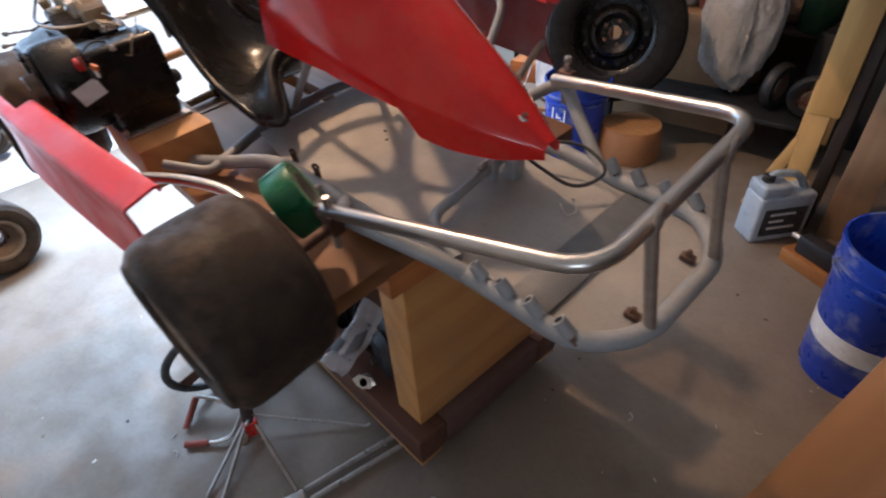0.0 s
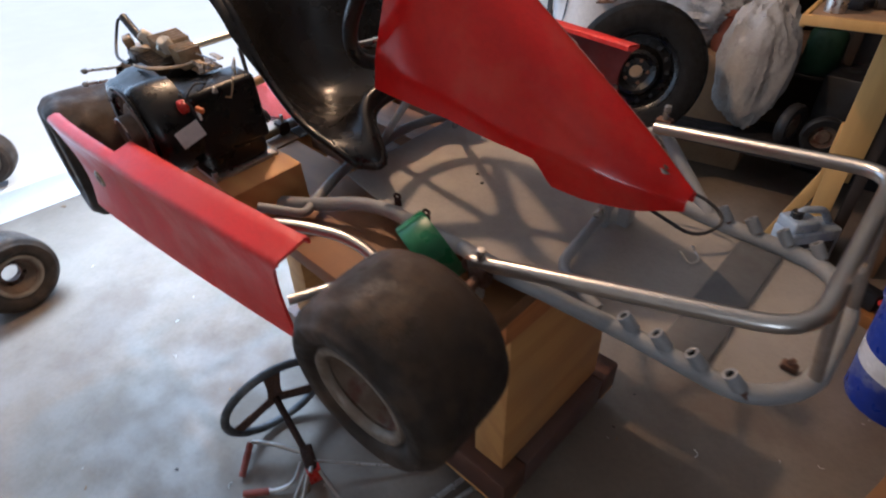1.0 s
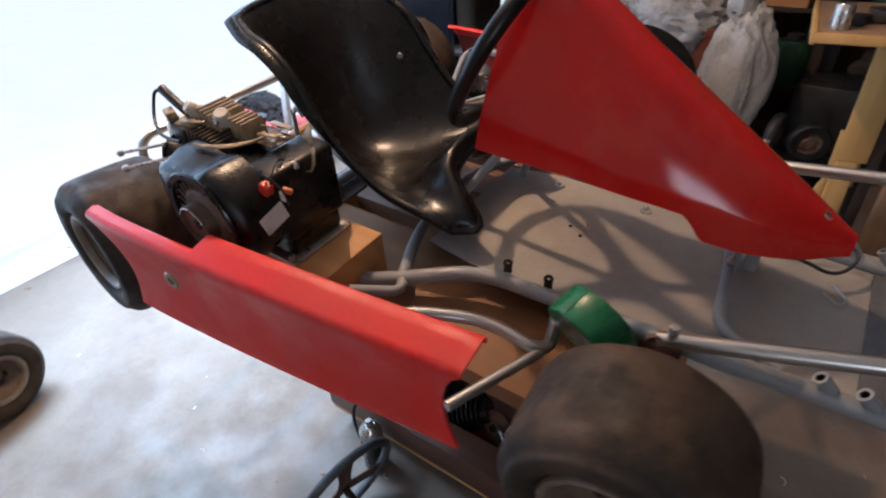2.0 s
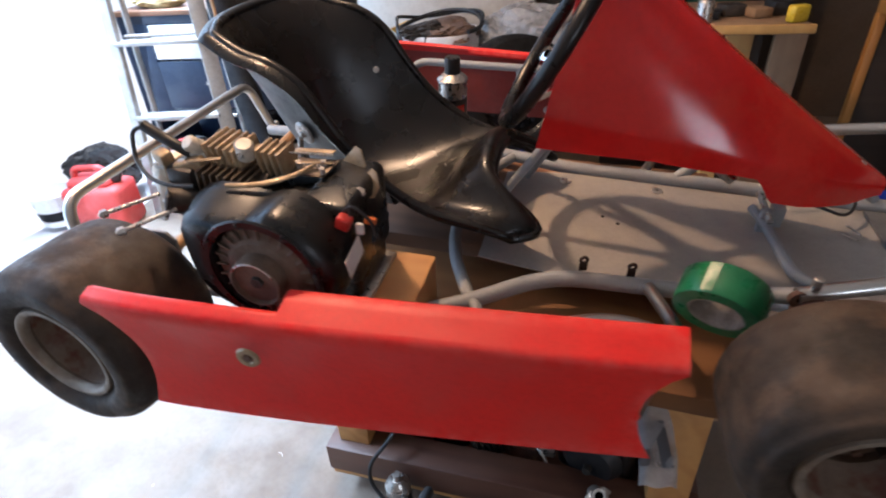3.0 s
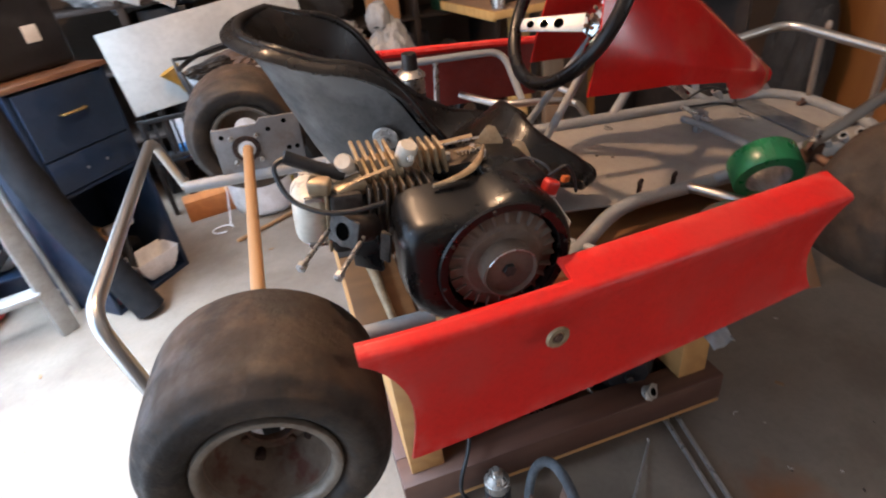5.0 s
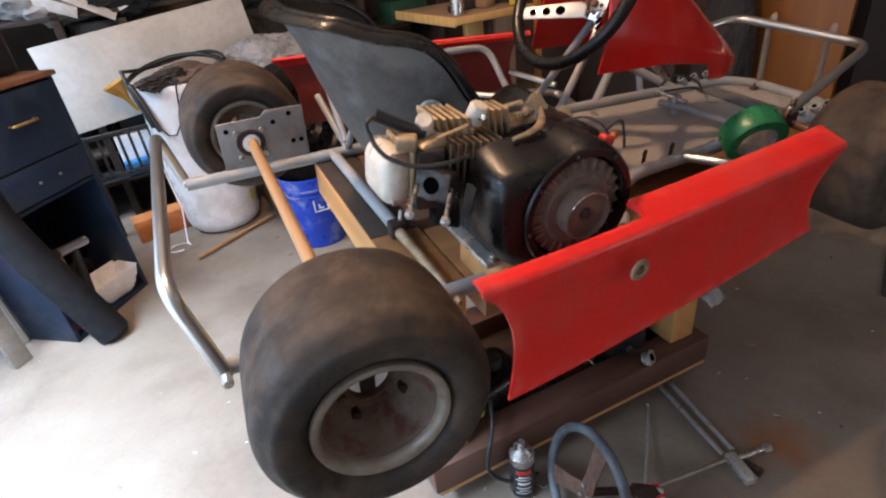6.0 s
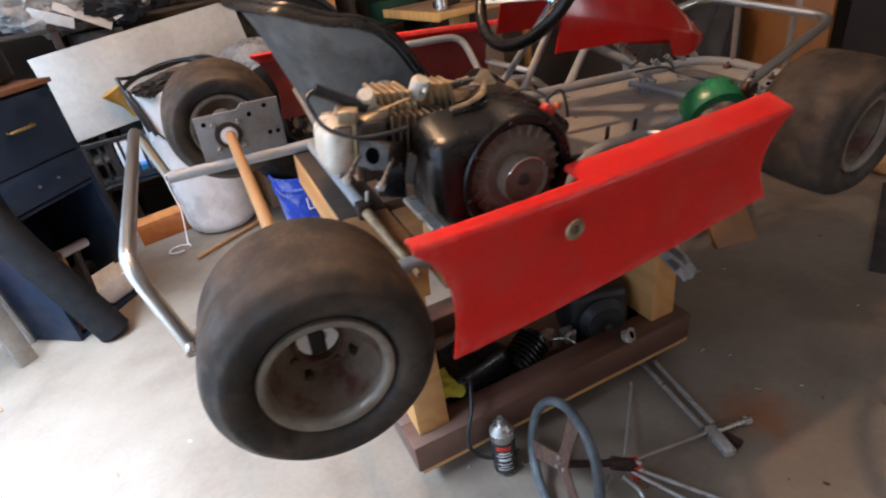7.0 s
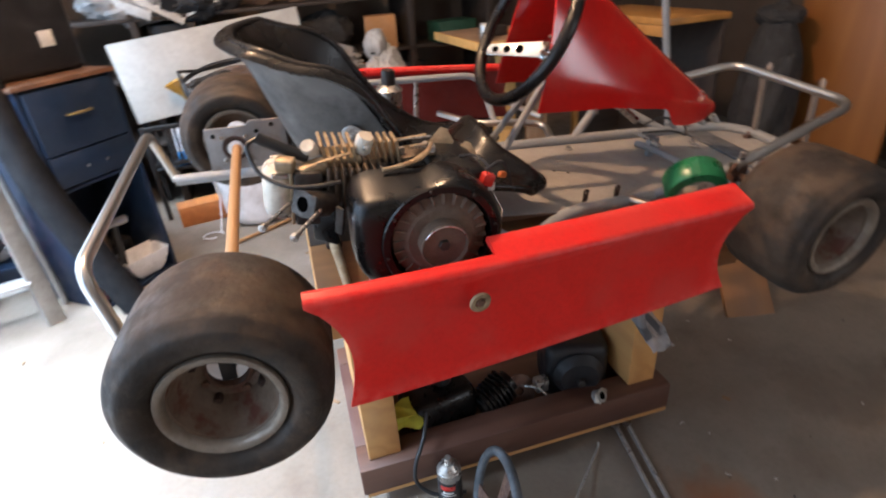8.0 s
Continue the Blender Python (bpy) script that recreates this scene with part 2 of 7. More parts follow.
CONCRETE = mat("concrete", (0.212, 0.172, 0.132), 0.62, other=(0.145, 0.105, 0.072), amount=0.40, size=3.6, fine=60, bump=0.25, stain=(0.085, 0.053, 0.034), stain_amount=0.36, stain_size=2.2, rough_vary=0.12)


def rust_spot(m, centre, radius, colour):
    """A rust stain with ragged edges, soaked into a floor at one place."""
    nt = m.node_tree
    N, L = nt.nodes, nt.links.new
    socket = N["Principled BSDF"].inputs["Base Color"]
    old_colour = socket.links[0].from_socket
    tc, ragged = N.new("ShaderNodeTexCoord"), N.new("ShaderNodeTexNoise")
    ragged.inputs["Scale"].default_value, ragged.inputs["Detail"].default_value = 14.0, 6
    L(tc.outputs["Object"], ragged.inputs["Vector"])
    away = N.new("ShaderNodeVectorMath")
    away.operation = "DISTANCE"
    L(tc.outputs["Object"], away.inputs[0])
    away.inputs[1].default_value = centre
    add = N.new("ShaderNodeMath")
    add.operation = "MULTIPLY_ADD"
    L(ragged.outputs[0], add.inputs[0])
    add.inputs[1].default_value = radius * 1.6
    L(away.outputs["Value"], add.inputs[2])
    amount = N.new("ShaderNodeMapRange")
    amount.inputs[1].default_value, amount.inputs[2].default_value = radius * 1.0, radius * 2.0
    amount.inputs[3].default_value, amount.inputs[4].default_value = 0.75, 0.0
    L(add.outputs[0], amount.inputs[0])
    mix = N.new("ShaderNodeMix")
    mix.data_type = "RGBA"
    L(amount.outputs[0], mix.inputs[0])
    L(old_colour, mix.inputs[6])
    mix.inputs[7].default_value = (*colour, 1)
    L(mix.outputs[2], socket)


rust_spot(CONCRETE, (0.86, 0.03, FLOOR), 0.11, (0.24, 0.085, 0.025))
DRIVE = mat("driveway", (0.74, 0.73, 0.71), 0.85, other=(0.68, 0.67, 0.65), amount=0.4, size=2.0, fine=120)
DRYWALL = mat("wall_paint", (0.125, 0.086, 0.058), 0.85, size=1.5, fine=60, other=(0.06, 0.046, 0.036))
# Pale tone picked for the unseen south wall, to bounce fill light back.
BOUNCEWALL = mat("pale_wall_paint", (0.72, 0.66, 0.57), 0.85, size=1.5, fine=60, other=(0.62, 0.55, 0.46))
# Unseen ceiling, its tone raised so the bulb's light bounces down.
CEIL = mat("ceiling_board", (0.78, 0.75, 0.70), 0.9, size=1.2, other=(0.70, 0.66, 0.60))
RED = mat("red_pod_plastic", (0.67, 0.015, 0.010), 0.42, other=(0.54, 0.018, 0.015), amount=0.5, size=5, fine=120, bump=0.05, stain=(0.56, 0.050, 0.036), stain_amount=0.4, stain_size=5, rough_vary=0.10, edge=(0.70, 0.15, 0.12), edge_amount=0.3, spec=0.36)
NOSE = mat("red_nose_gelcoat", (0.56, 0.011, 0.008), 0.19, other=(0.44, 0.011, 0.009), amount=0.5, size=5, fine=90, bump=0.03, stain=(0.52, 0.085, 0.055), stain_amount=0.20, stain_size=7, coat=0.20, rough_vary=0.04, spec=0.36)
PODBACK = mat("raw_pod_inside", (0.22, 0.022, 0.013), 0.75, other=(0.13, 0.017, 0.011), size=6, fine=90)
RUBBER = mat("worn_rubber", (0.021, 0.0165, 0.0132), 0.70, other=(0.056, 0.037, 0.024), amount=0.7, size=11, fine=110, bump=0.5, stain=(0.078, 0.049, 0.030), stain_amount=0.55, stain_size=14, rough_vary=0.16, spec=0.30)
RUBBER2 = mat("black_rubber", (0.012, 0.012, 0.013), 0.5, other=(0.026, 0.024, 0.023), amount=0.4, size=14, fine=80)
RIM = mat("cast_rim", (0.165, 0.118, 0.082), 0.6, 0.1, other=(0.105, 0.066, 0.042), amount=0.7, size=16, fine=120, stain=(0.095, 0.028, 0.014), stain_amount=1.0, stain_size=24)
LIP = mat("pale_rim_lip", (0.235, 0.195, 0.152), 0.5, 0.3, other=(0.155, 0.118, 0.086), amount=0.6, size=25, fine=140, stain=(0.13, 0.08, 0.05), stain_amount=0.5, stain_size=20)
POLISH = mat("polished_chrome", (0.86, 0.85, 0.83), 0.10, 1.0, other=(0.74, 0.72, 0.68), amount=0.3, size=20, fine=160, bump=0.01, rough_vary=0.05)
TAN = mat("oily_cast_metal", (0.38, 0.285, 0.175), 0.45, 0.35, other=(0.21, 0.135, 0.07), amount=0.7, size=35, fine=160, bump=0.15)
GRIME = mat("grimy_casting", (0.050, 0.041, 0.034), 0.5, 0.3, other=(0.024, 0.018, 0.014), amount=0.7, size=40, fine=160, bump=0.2)
CREAM = mat("bare_cover_casting", (0.64, 0.59, 0.50), 0.42, 0.15, other=(0.46, 0.38, 0.28), amount=0.5, size=22, fine=140, bump=0.12)
CHROME = mat("dull_chrome", (0.52, 0.51, 0.485), 0.30, 0.95, other=(0.55, 0.535, 0.51), amount=0.12, size=9, fine=40, bump=0.0, rough_vary=0.015)
POST = mat("dull_brown_steel", (0.30, 0.25, 0.21), 0.5, 0.4, other=(0.20, 0.15, 0.12), amount=0.5, size=30, fine=160)
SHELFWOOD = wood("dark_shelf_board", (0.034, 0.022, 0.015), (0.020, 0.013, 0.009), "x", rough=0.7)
GREENBOX = mat("dark_green_box", (0.012, 0.055, 0.028), 0.6, size=12)
ZINC = mat("dull_zinc", (0.46, 0.44, 0.41), 0.42, 0.45, other=(0.34, 0.31, 0.28), amount=0.5, size=24, fine=180, bump=0.05, stain=(0.22, 0.15, 0.10), stain_amount=0.35, stain_size=30)
PLATE = mat("dusty_grey_plate", (0.20, 0.19, 0.185), 0.55, other=(0.145, 0.13, 0.12), amount=0.6, size=14, fine=130, bump=0.05, stain=(0.12, 0.075, 0.05), stain_amount=0.4, stain_size=16)
STEEL = mat("bare_steel", (0.52, 0.50, 0.47), 0.35, 0.9, other=(0.32, 0.28, 0.24), amount=0.5, size=30, fine=200)
RUSTDARK = mat("dark_rust", (0.040, 0.017, 0.010), 0.75, 0.2, other=(0.022, 0.012, 0.009), amount=0.7, size=60, fine=200, bump=0.3)
RUST = mat("rusty_steel", (0.16, 0.085, 0.055), 0.65, 0.4, other=(0.09, 0.05, 0.04), amount=0.7, size=40, fine=200, bump=0.3)
GREY = mat("grey_frame_paint", (0.27, 0.285, 0.30), 0.5, other=(0.21, 0.215, 0.22), amount=0.5, size=10, fine=130, bump=0.05, stain=(0.36, 0.32, 0.26), stain_amount=0.3, stain_size=9)
PAN = mat("grey_pan_paint", (0.315, 0.292, 0.268), 0.6, other=(0.24, 0.226, 0.208), amount=0.5, size=7, fine=160, bump=0.06, stain=(0.42, 0.37, 0.30), stain_amount=0.4, stain_size=5)
BLACK = mat("black_seat_gelcoat", (0.007, 0.0066, 0.0066), 0.28, other=(0.015, 0.012, 0.010), amount=0.5, size=6, fine=90, bump=0.02, rough_vary=0.03, spec=0.32)
BLKPAINT = mat("black_engine_paint", (0.0038, 0.0036, 0.0036), 0.32, other=(0.0090, 0.0074, 0.0062), amount=0.5, size=12, fine=120, rough_vary=0.10, spec=0.36)
ALU = mat("cast_aluminium", (0.52, 0.50, 0.46), 0.42, 0.8, other=(0.36, 0.30, 0.24), amount=0.5, size=30, fine=150, bump=0.12)
ALUPAINT = mat("ladder_aluminium", (0.40, 0.39, 0.37), 0.5, 0.5, other=(0.27, 0.25, 0.22), amount=0.5, size=12, fine=90)
FANMAT = mat("dirty_flywheel", (0.140, 0.096, 0.068), 0.85, 0.0, other=(0.085, 0.055, 0.038), amount=0.6, size=25, fine=150, bump=0.1)
FINMAT = mat("oil_browned_fins", (0.115, 0.080, 0.050), 0.55, 0.3, other=(0.050, 0.033, 0.022), amount=0.7, size=40, fine=160, bump=0.15)
BLKPLASTIC = mat("black_plastic", (0.02, 0.02, 0.021), 0.4, size=20, fine=120)
PLASTICRED = mat("red_switch_plastic", (0.55, 0.03, 0.02), 0.35, size=30)
ORANGE = mat("orange_plastic", (0.65, 0.16, 0.03), 0.45, size=30)
GREENTAPE = mat("green_tape", (0.012, 0.16, 0.055), 0.4, other=(0.008, 0.10, 0.04), amount=0.5, size=14, fine=90, bump=0.05)
YELLOWTAPE = mat("yellow_tape", (0.62, 0.50, 0.05), 0.45, size=30)
CARDBOARD = mat("cardboard", (0.27, 0.165, 0.085), 0.85, other=(0.19, 0.11, 0.06), size=5, fine=90)
PAPER = mat("paper_label", (0.70, 0.69, 0.66), 0.7, other=(0.55, 0.53, 0.50), size=20)
PINEX = wood("pine_boards_flat", (0.56, 0.30, 0.105), (0.42, 0.19, 0.06), "x", dirt=(0.34, 0.21, 0.11), dirt_amount=0.3)
PINEY = wood("pine_boards_across", (0.56, 0.29, 0.095), (0.42, 0.185, 0.055), "y", dirt=(0.34, 0.21, 0.11), dirt_amount=0.35)
CEDAR = wood("red_brown_board", (0.50, 0.185, 0.05), (0.37, 0.115, 0.032), "y", dirt=(0.10, 0.05, 0.03), dirt_amount=0.5)
DECKWOOD = wood("brown_deck_board", (0.20, 0.095, 0.048), (0.115, 0.052, 0.027), "x", dirt=(0.055, 0.032, 0.022), dirt_amount=0.6)
BASEWOOD = wood("brown_painted_beam", (0.110, 0.048, 0.030), (0.066, 0.028, 0.019), "x", rough=0.5, dirt=(0.16, 0.09, 0.06), dirt_amount=0.3)
PANELWOOD = wood("orange_veneer", (0.31, 0.125, 0.032), (0.225, 0.085, 0.021), "z", rough=0.4, rings=14)
DOWEL = wood("broom_handle_wood", (0.35, 0.195, 0.085), (0.26, 0.135, 0.052), "y", rough=0.5)
NAVY = mat("navy_blue_paint", (0.008, 0.021, 0.050), 0.5, other=(0.006, 0.014, 0.032), amount=0.5, size=5, fine=80)
BLUEPL = mat("blue_bucket_plastic", (0.012, 0.05, 0.42), 0.4, other=(0.01, 0.035, 0.28), amount=0.5, size=8, fine=90, stain=(0.35, 0.38, 0.45), stain_amount=0.4, stain_size=9)
WHITEPL = mat("white_plastic", (0.88, 0.88, 0.89), 0.28, other=(0.76, 0.76, 0.77), amount=0.4, size=5, fine=80, stain=(0.42, 0.38, 0.32), stain_amount=0.3, stain_size=6)
WHITEBD = mat("dirty_white_board", (0.58, 0.57, 0.53), 0.5, other=(0.44, 0.43, 0.39), amount=0.5, size=3, fine=30, stain=(0.38, 0.36, 0.33), stain_amount=0.35, stain_size=8)
GASRED = mat("gas_can_red", (0.60, 0.075, 0.065), 0.5, other=(0.48, 0.035, 0.03), size=8)
GRIP = mat("dull_red_rubber", (0.30, 0.07, 0.05), 0.7, other=(0.22, 0.08, 0.06), size=30, fine=120)
LITTER = mat("pale_litter", (0.62, 0.60, 0.55), 0.8, size=30)
CORE = mat("grey_card_core", (0.36, 0.33, 0.29), 0.8, other=(0.20, 0.18, 0.16), amount=0.7, size=45, fine=160)
DUST = mat("dusty_seat_shell", (0.076, 0.069, 0.061), 0.6, other=(0.032, 0.030, 0.029), amount=0.9, size=5, fine=120, bump=0.08, stain=(0.155, 0.145, 0.135), stain_amount=0.7, stain_size=5)
SACKPL = mat("white_plastic_sack", (0.42, 0.41, 0.39), 0.38, other=(0.30, 0.28, 0.26), amount=0.5, size=9, fine=60, bump=0.25)
BENCHWOOD = wood("raw_bench_timber", (0.58, 0.35, 0.115), (0.44, 0.245, 0.07), "z", dirt=(0.34, 0.22, 0.10), dirt_amount=0.3)
TYRE = mat("dull_road_tyre", (0.0075, 0.0072, 0.0070), 0.8, other=(0.014, 0.012, 0.010), amount=0.5, size=14, fine=90, bump=0.3, spec=0.2)
WORNRIM = mat("worn_grey_rubber", (0.105, 0.115, 0.125), 0.62, other=(0.040, 0.042, 0.045), amount=0.8, size=16, fine=120, bump=0.2)
DULLWOOD = wood("dull_brown_timber", (0.32, 0.20, 0.115), (0.24, 0.145, 0.08), "z", dirt=(0.09, 0.055, 0.035), dirt_amount=0.4)
DECKPINE = wood("orange_deck_plank", (0.27, 0.122, 0.042), (0.18, 0.076, 0.025), "x", dirt=(0.11, 0.06, 0.032), dirt_amount=0.5)
STRAP = mat("dark_grey_strap", (0.105, 0.110, 0.118), 0.5, other=(0.08, 0.08, 0.085), size=12, fine=120)
HOLE = mat("dark_bore", (0.002, 0.002, 0.002), 1.0, size=20, bump=0.0, spec=0.0, rough_vary=0.0)
FOAM = mat("black_foam", (0.008, 0.0085, 0.010), 0.8, other=(0.014, 0.014, 0.016), size=9, fine=80, bump=0.3, spec=0.25)
CLEARBAG = mat("clear_plastic_bag", (0.55, 0.56, 0.58), 0.18, other=(0.42, 0.42, 0.44), amount=0.5, size=18, fine=80, bump=0.3)
CLEARBAG.node_tree.nodes["Principled BSDF"].inputs["Alpha"].default_value = 0.45
BRASS = mat("brass", (0.62, 0.42, 0.16), 0.35, 0.9, size=30)
BAGPL = mat("grey_plastic_bag", (0.36, 0.36, 0.36), 0.3, other=(0.22, 0.21, 0.20), amount=0.6, size=10, fine=60, bump=0.3)
DARKCLOTH = mat("dark_cloth", (0.026, 0.024, 0.023), 0.9, other=(0.046, 0.042, 0.038), size=9, fine=80, bump=0.3)
BROWNCLOTH = mat("brown_cloth", (0.15, 0.09, 0.06), 0.9, other=(0.08, 0.05, 0.035), size=9, fine=80, bump=0.3)
CLUTTERDARK = mat("dark_plastic", (0.014, 0.014, 0.016), 0.5, size=6)
JUG = mat("blue_grey_jug", (0.38, 0.44, 0.50), 0.35, other=(0.28, 0.32, 0.37), amount=0.4, size=8)

GLAZING = bpy.data.materials.new("window_glass")
GLAZING.use_nodes = True
pane_node = GLAZING.node_tree.nodes["Principled BSDF"]
pane_node.inputs["Transmission Weight"].default_value, pane_node.inputs["Roughness"].default_value, pane_node.inputs["IOR"].default_value = 1.0, 0.02, 1.45

# ---------------------------------------------------------------- the garage
solo("ground", box(-60, 60, -60, 60, -0.4, FLOOR - 0.03, 0), DRIVE, "pale concrete driveway ground outside the garage", "ground", kind="structure", smooth=0)
solo("floor", box(-1.75, 3.75, -3.0, 3.8, -0.3, FLOOR, 0), CONCRETE, "stained grey concrete garage floor", "floor", kind="structure", smooth=0)
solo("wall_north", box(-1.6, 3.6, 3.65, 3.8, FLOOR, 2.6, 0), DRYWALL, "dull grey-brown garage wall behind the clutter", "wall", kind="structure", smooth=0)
bm = box(-1.6, WINDOW[0], -3.0, -2.85, FLOOR, 2.6, 0)
box(WINDOW[1], 3.6, -3.0, -2.85, FLOOR, 2.6, 0, bm)
box(WINDOW[0], WINDOW[1], -3.0, -2.85, FLOOR, WINDOW[2], 0, bm)
box(WINDOW[0], WINDOW[1], -3.0, -2.85, WINDOW[3], 2.6, 0, bm)
solo("wall_south", bm, BOUNCEWALL, "unseen pale garage wall with a small window, for bounced light", "wall", kind="structure", smooth=0)
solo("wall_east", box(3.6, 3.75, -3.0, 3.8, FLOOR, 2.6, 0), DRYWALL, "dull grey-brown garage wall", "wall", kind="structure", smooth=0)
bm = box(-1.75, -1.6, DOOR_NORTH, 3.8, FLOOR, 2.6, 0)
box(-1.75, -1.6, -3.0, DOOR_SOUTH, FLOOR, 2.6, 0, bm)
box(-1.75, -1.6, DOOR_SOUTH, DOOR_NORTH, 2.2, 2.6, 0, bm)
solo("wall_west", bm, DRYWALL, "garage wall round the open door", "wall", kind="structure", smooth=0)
solo("ceiling", box(-1.75, 3.75, -3.0, 3.8, 2.6, 2.7, 0), CEIL, "unseen off-white garage ceiling, kept light for bounce", "ceiling", kind="structure", smooth=0)

window = thing("window_1", "small white-framed window in the garage wall", "window", kind="structure")
wx0, wx1, wz0, wz1 = WINDOW
for name, b6 in (("window_frame", (wx0, wx0 + 0.04, wz0, wz1)), ("window_frame", (wx1 - 0.04, wx1, wz0, wz1)), ("window_frame", (wx0 + 0.04, wx1 - 0.04, wz0, wz0 + 0.04)), ("window_frame", (wx0 + 0.04, wx1 - 0.04, wz1 - 0.04, wz1)), ("glazing_bar", (wx0 + 0.04, wx1 - 0.04, 1.485, 1.515))):
    part(name, box(b6[0], b6[1], -2.97, -2.92, b6[2], b6[3], 0.003), WHITEPL, window)
for z0, z1 in ((wz0 + 0.04, 1.485), (1.515, wz1 - 0.04)):
    part("pane", box(wx0 + 0.04, wx1 - 0.04, -2.948, -2.943, z0, z1, 0), GLAZING, window, "clear glass", smooth=0).visible_shadow = False
part("window_sill", box(wx0 - 0.03, wx1 + 0.03, -2.92, -2.80, wz0 - 0.025, wz0 - 0.002, 0.004), WHITEPL, window)

bulb = thing("ceiling_bulb", "warm round light bulb in a lampholder under the ceiling", "lamp", Matrix.Translation((BULB[0], BULB[1], 2.6)))
part("lampholder", lathe([(0, 0), (0.05, 0), (0.05, -0.02), (0.022, -0.03), (0.02, -0.2), (0, -0.2)]), WHITEPL, bulb)
GLASS = glow("bulb_glass", (1.0, 0.72, 0.42), 18.0)
b = part("bulb", lathe([(0, -0.2), (0.014, -0.205), (0.016, -0.225), (0.028, -0.255), (0.031, -0.28), (0.022, -0.305), (0, -0.315)]), GLASS, bulb)
b.visible_shadow = False


# ---------------------------------------------------------------- the kart
kart = thing("go_kart", "old grey go-kart with red bodywork on a wooden stand", "go-kart", KART)
TR = 0.0145


def side_rail(s):
    return [(-1.0, s * 0.33, -0.055), (-0.40, s * 0.33, -0.05), (-0.26, s * 0.275, -0.03), (-0.14, s * 0.20, -0.008), (0.10, s * 0.19, -0.004), (0.30, s * 0.183, -0.004)]


def loop_half(s):
    return [(0.30, s * 0.183, -0.004), (0.42, s * 0.172, -0.004), (0.585, s * 0.170, -0.004), (0.645, s * 0.10, -0.004), (0.645, 0.0, -0.004)]


part("right_rail", tube(side_rail(-1), TR, radius=0.08), GREY, kart, "scuffed grey painted steel tube")
part("left_rail", tube(side_rail(1), TR, radius=0.08), GREY, kart, "scuffed grey painted steel tube")
part("front_loop", tube(loop_half(-1) + loop_half(1)[::-1][1:], TR, radius=0.09), GREY, kart, "grey painted front frame loop")
for s in (-1, 1):
    part("kingpin_tube", tube([(0.385, s * 0.176, 0.0), (0.225, s * 0.272, 0.085), (0.10, s * 0.192, 0.0)], 0.0125, radius=0.03), GREY, kart)
    part("kingpin_yoke", box(0.205, 0.238, s * 0.285 - 0.012, s * 0.285 + 0.012, 0.062, 0.100, 0.005), RUST, kart, "rusty steel yoke")
    part("kingpin_bolt", rod((0.22, s * 0.285, 0.03), (0.222, s * 0.285, 0.128), 0.0065), STEEL, kart)
part("seat_cross_tube", tube([(-0.26, -0.272, -0.03), (-0.33, -0.13, -0.035), (-0.36, 0.12, -0.035), (-0.27, 0.272, -0.03)], 0.012, radius=0.08), GREY, kart)
part("rear_cross_tube", tube([(-0.637, -0.10, -0.048), (-0.641, 0.33, -0.05)], 0.0135), GREY, kart)
clamp = part("tube_clamp", box(-0.654, -0.620, -0.118, -0.088, -0.064, -0.030, 0.005), RUSTDARK, kart, "dark rusty clamp round the tube end")
part("clamp_bolt", rod((-0.630, -0.103, -0.040), (-0.626, -0.104, -0.008), 0.0045, 8), STEEL, clamp)
part("pull_rod", rod((-0.637, -0.11, -0.050), (-0.628, -0.36, -0.058), 0.0115, 14, 0.006), TAN, kart, "pale tapering rod end")
part("stay_tube", tube([(-0.26, -0.27, -0.028), (-0.235, -0.305, -0.024), (-0.30, -0.37, 0.0)], 0.010, radius=0.03), GREY, kart)

# floor pan, its washers and the two lugs on its edge
pan_outline = [(-0.27, -0.165), (-0.14, -0.185), (0.10, -0.178), (0.40, -0.162), (0.585, -0.158), (0.635, -0.09), (0.635, 0.09), (0.585, 0.158), (0.40, 0.162), (0.10, 0.178), (-0.14, 0.185), (-0.27, 0.165)]
part("floor_pan", moved(prism(pan_outline, 0.003), Matrix.Translation((0, 0, -0.016))), PAN, kart, "grey painted sheet steel floor pan, dusty")
part("pan_strap", box(0.455, 0.525, -0.152, 0.152, -0.013, -0.006, 0.002), STRAP, kart, "dark grey strap across the pan")
for x in (-0.135, 0.06):
    part("pan_washer", moved(lathe([(0.004, 0), (0.012, 0), (0.012, 0.004), (0.004, 0.004)], 16, True), Matrix.Translation((x, 0.147, -0.014))), STEEL, kart)
for x in (-0.08, 0.0):
    lug = moved(lathe([(0.0036, 0), (0.0085, 0), (0.0085, 0.003), (0.0036, 0.003)], 16, True), Matrix.Translation((0, 0.022, 0)))
    box(-0.0075, 0.0075, 0, 0.016, 0, 0.003, 0.0006, lug)
    part("edge_lug", moved(lug, Matrix.Translation((x, -0.183, 0.004)) @ pose(0, 0, 0, 90, 0, 20)), RUSTDARK, kart, "small dark steel lug with an eye")
for x, y in ((-0.05, 0.02), (-0.02, 0.0)):
    part("pan_bolt_hole", rod((x, y, -0.0135), (x, y, -0.0122), 0.004, 10), HOLE, kart)
# foot-rest bosses on the front loop
BOSS = [(0.405, -1), (0.456, -1), (0.508, -1), (0.56, -1), (0.405, 1), (0.456, 1), (0.508, 1), (0.56, 1)]
